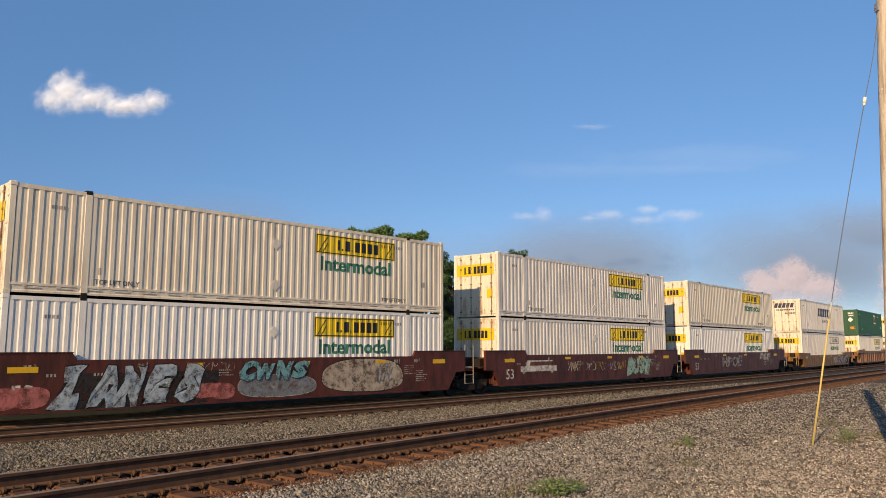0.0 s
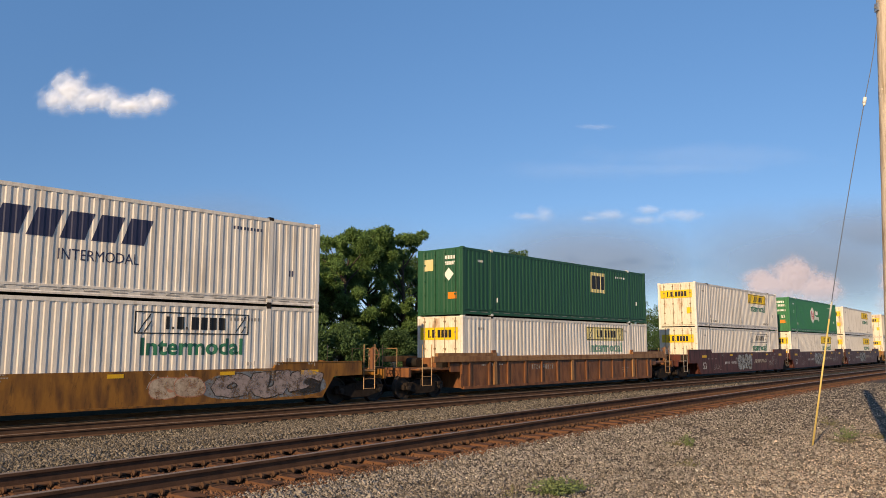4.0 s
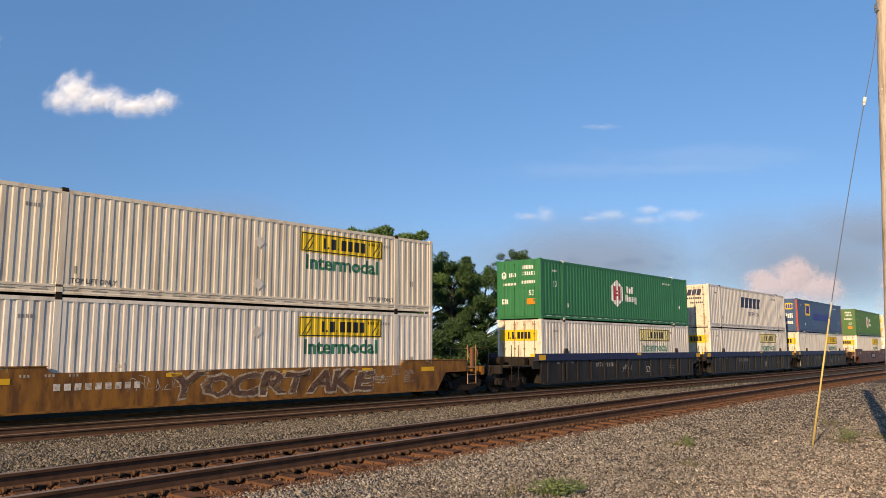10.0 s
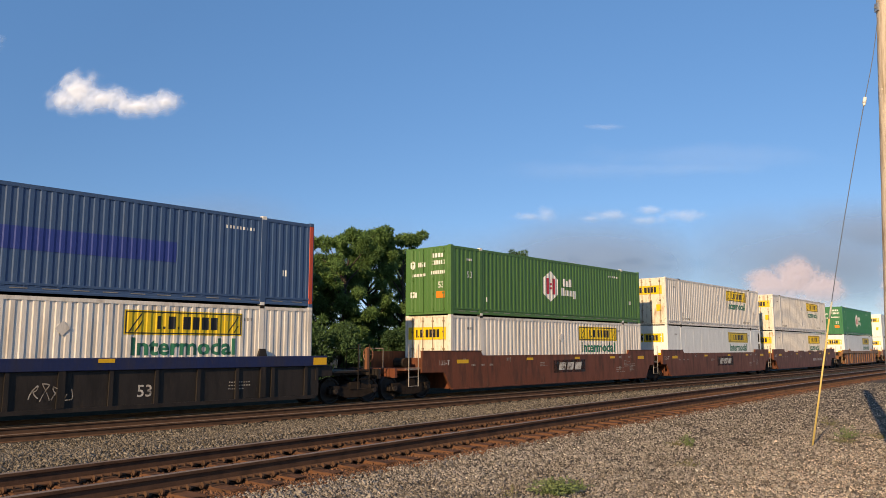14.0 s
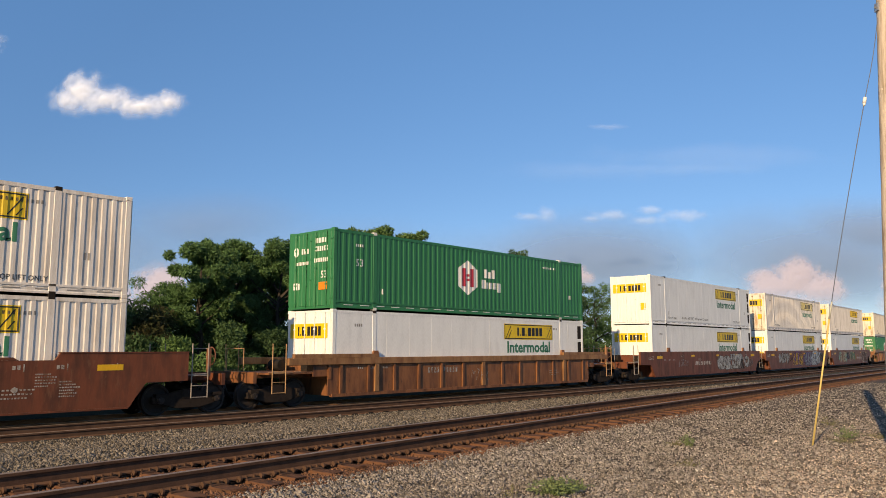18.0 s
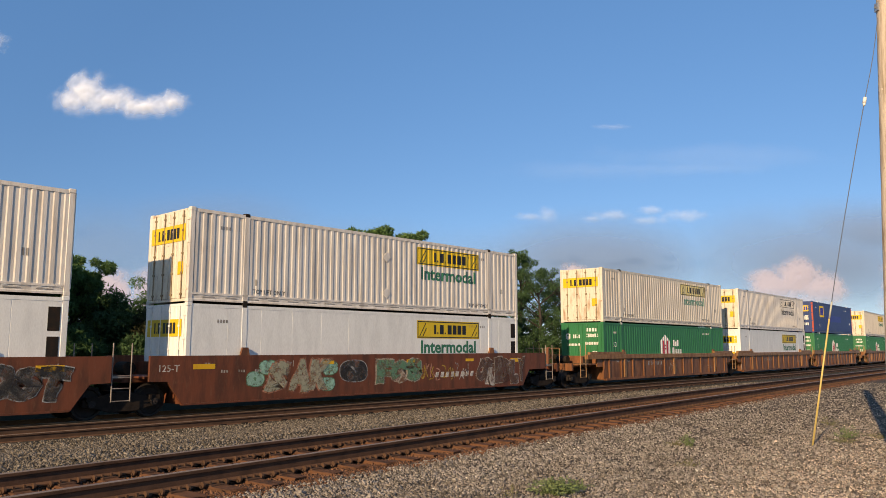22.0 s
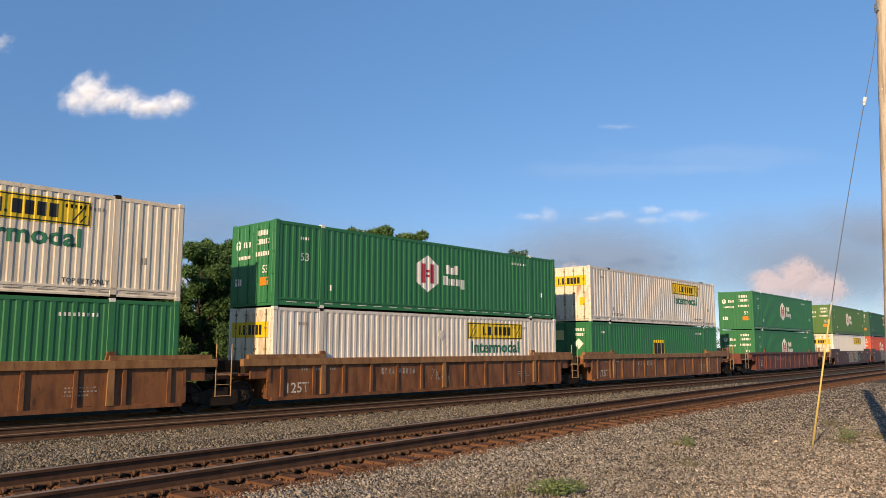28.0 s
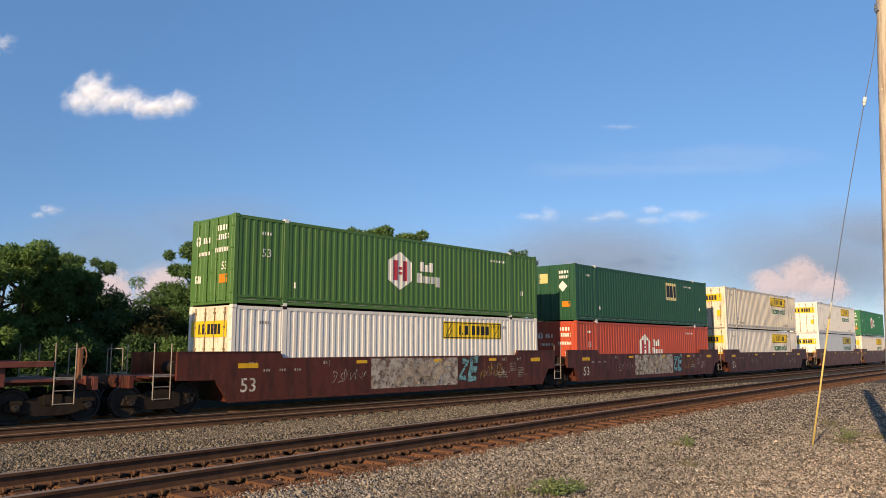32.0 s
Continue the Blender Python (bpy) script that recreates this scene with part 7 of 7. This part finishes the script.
cloud(10, 11.52, 16.54, 5.1, 1.3, [(0.0, 0.0, 0.6, 0.4)], 0.14, "faint thin white cloud", 13.61, 16.54)
cloud(11, -32.71, 22.52, 4.7, 3.8, [(0.2, 0.1, 0.4, 0.5), (-0.2, -0.2, 0.4, 0.4)], 0.3, "small bright white fair-weather cloud", -31.42, 22.44)
cloud(12, 17.55, 13.40, 17.9, 2.6, [(0.0, 0.0, 0.8, 0.4)], 0.05, "faint thin white cloud", 18.74, 13.40)

cloud(13, -16.0, 7.5, 44.0, 15.0, [(-0.4, -0.1, 0.5, 0.6), (0.3, -0.2, 0.6, 0.5), (-0.1, 0.2, 0.4, 0.4)], 0.45, "thin greyish haze low in the sky", -15.4, 7.5, 1.06)
cloud(14, 20.0, 7.0, 50.0, 16.0, [(0.3, -0.1, 0.6, 0.6), (-0.4, -0.1, 0.5, 0.5), (0.5, 0.2, 0.4, 0.4)], 0.8, "thin greyish haze low in the sky", 20.5, 7.0, 1.12)
cloud(15, 16.0, 14.0, 34.0, 6.0, [(0.2, 0.1, 0.7, 0.4), (-0.4, -0.3, 0.5, 0.35)], 0.05, "faint thin white cloud", 17.4, 14.0, 1.18)


# ============ what moves ============
def motions():
    for ob, s, z in moving:
        rows = []
        for i in range(17):
            t = i * 2.0
            rows.append((t, on_track(TRAIN, s - SPEED * t + SLOW * t * t, 0.0, z)))
        walk(ob, rows)
    for ob, a, b in drifting:
        walk(ob, [(0.0, a), (16.0, a.lerp(b, 0.5)), (32.0, b)])
    for sg, sets in wheelsets.items():
        rows = []
        for i in range(32 * FPS + 1):
            t = i / FPS
            rows.append((t, Matrix.Translation((sg * 0.89, 0, WHEEL_R)) @ Matrix.Rotation(-(SPEED * t - SLOW * t * t) / WHEEL_R, 4, "Y")))
        walk(sets[0], rows)
        keys = sets[0].animation_data
        for w in sets[1:]:          # every wheel of the train turns alike
            w.rotation_mode = "QUATERNION"
            data = w.animation_data_create()
            data.action = keys.action
            data.action_slot = keys.action_slot


motions()
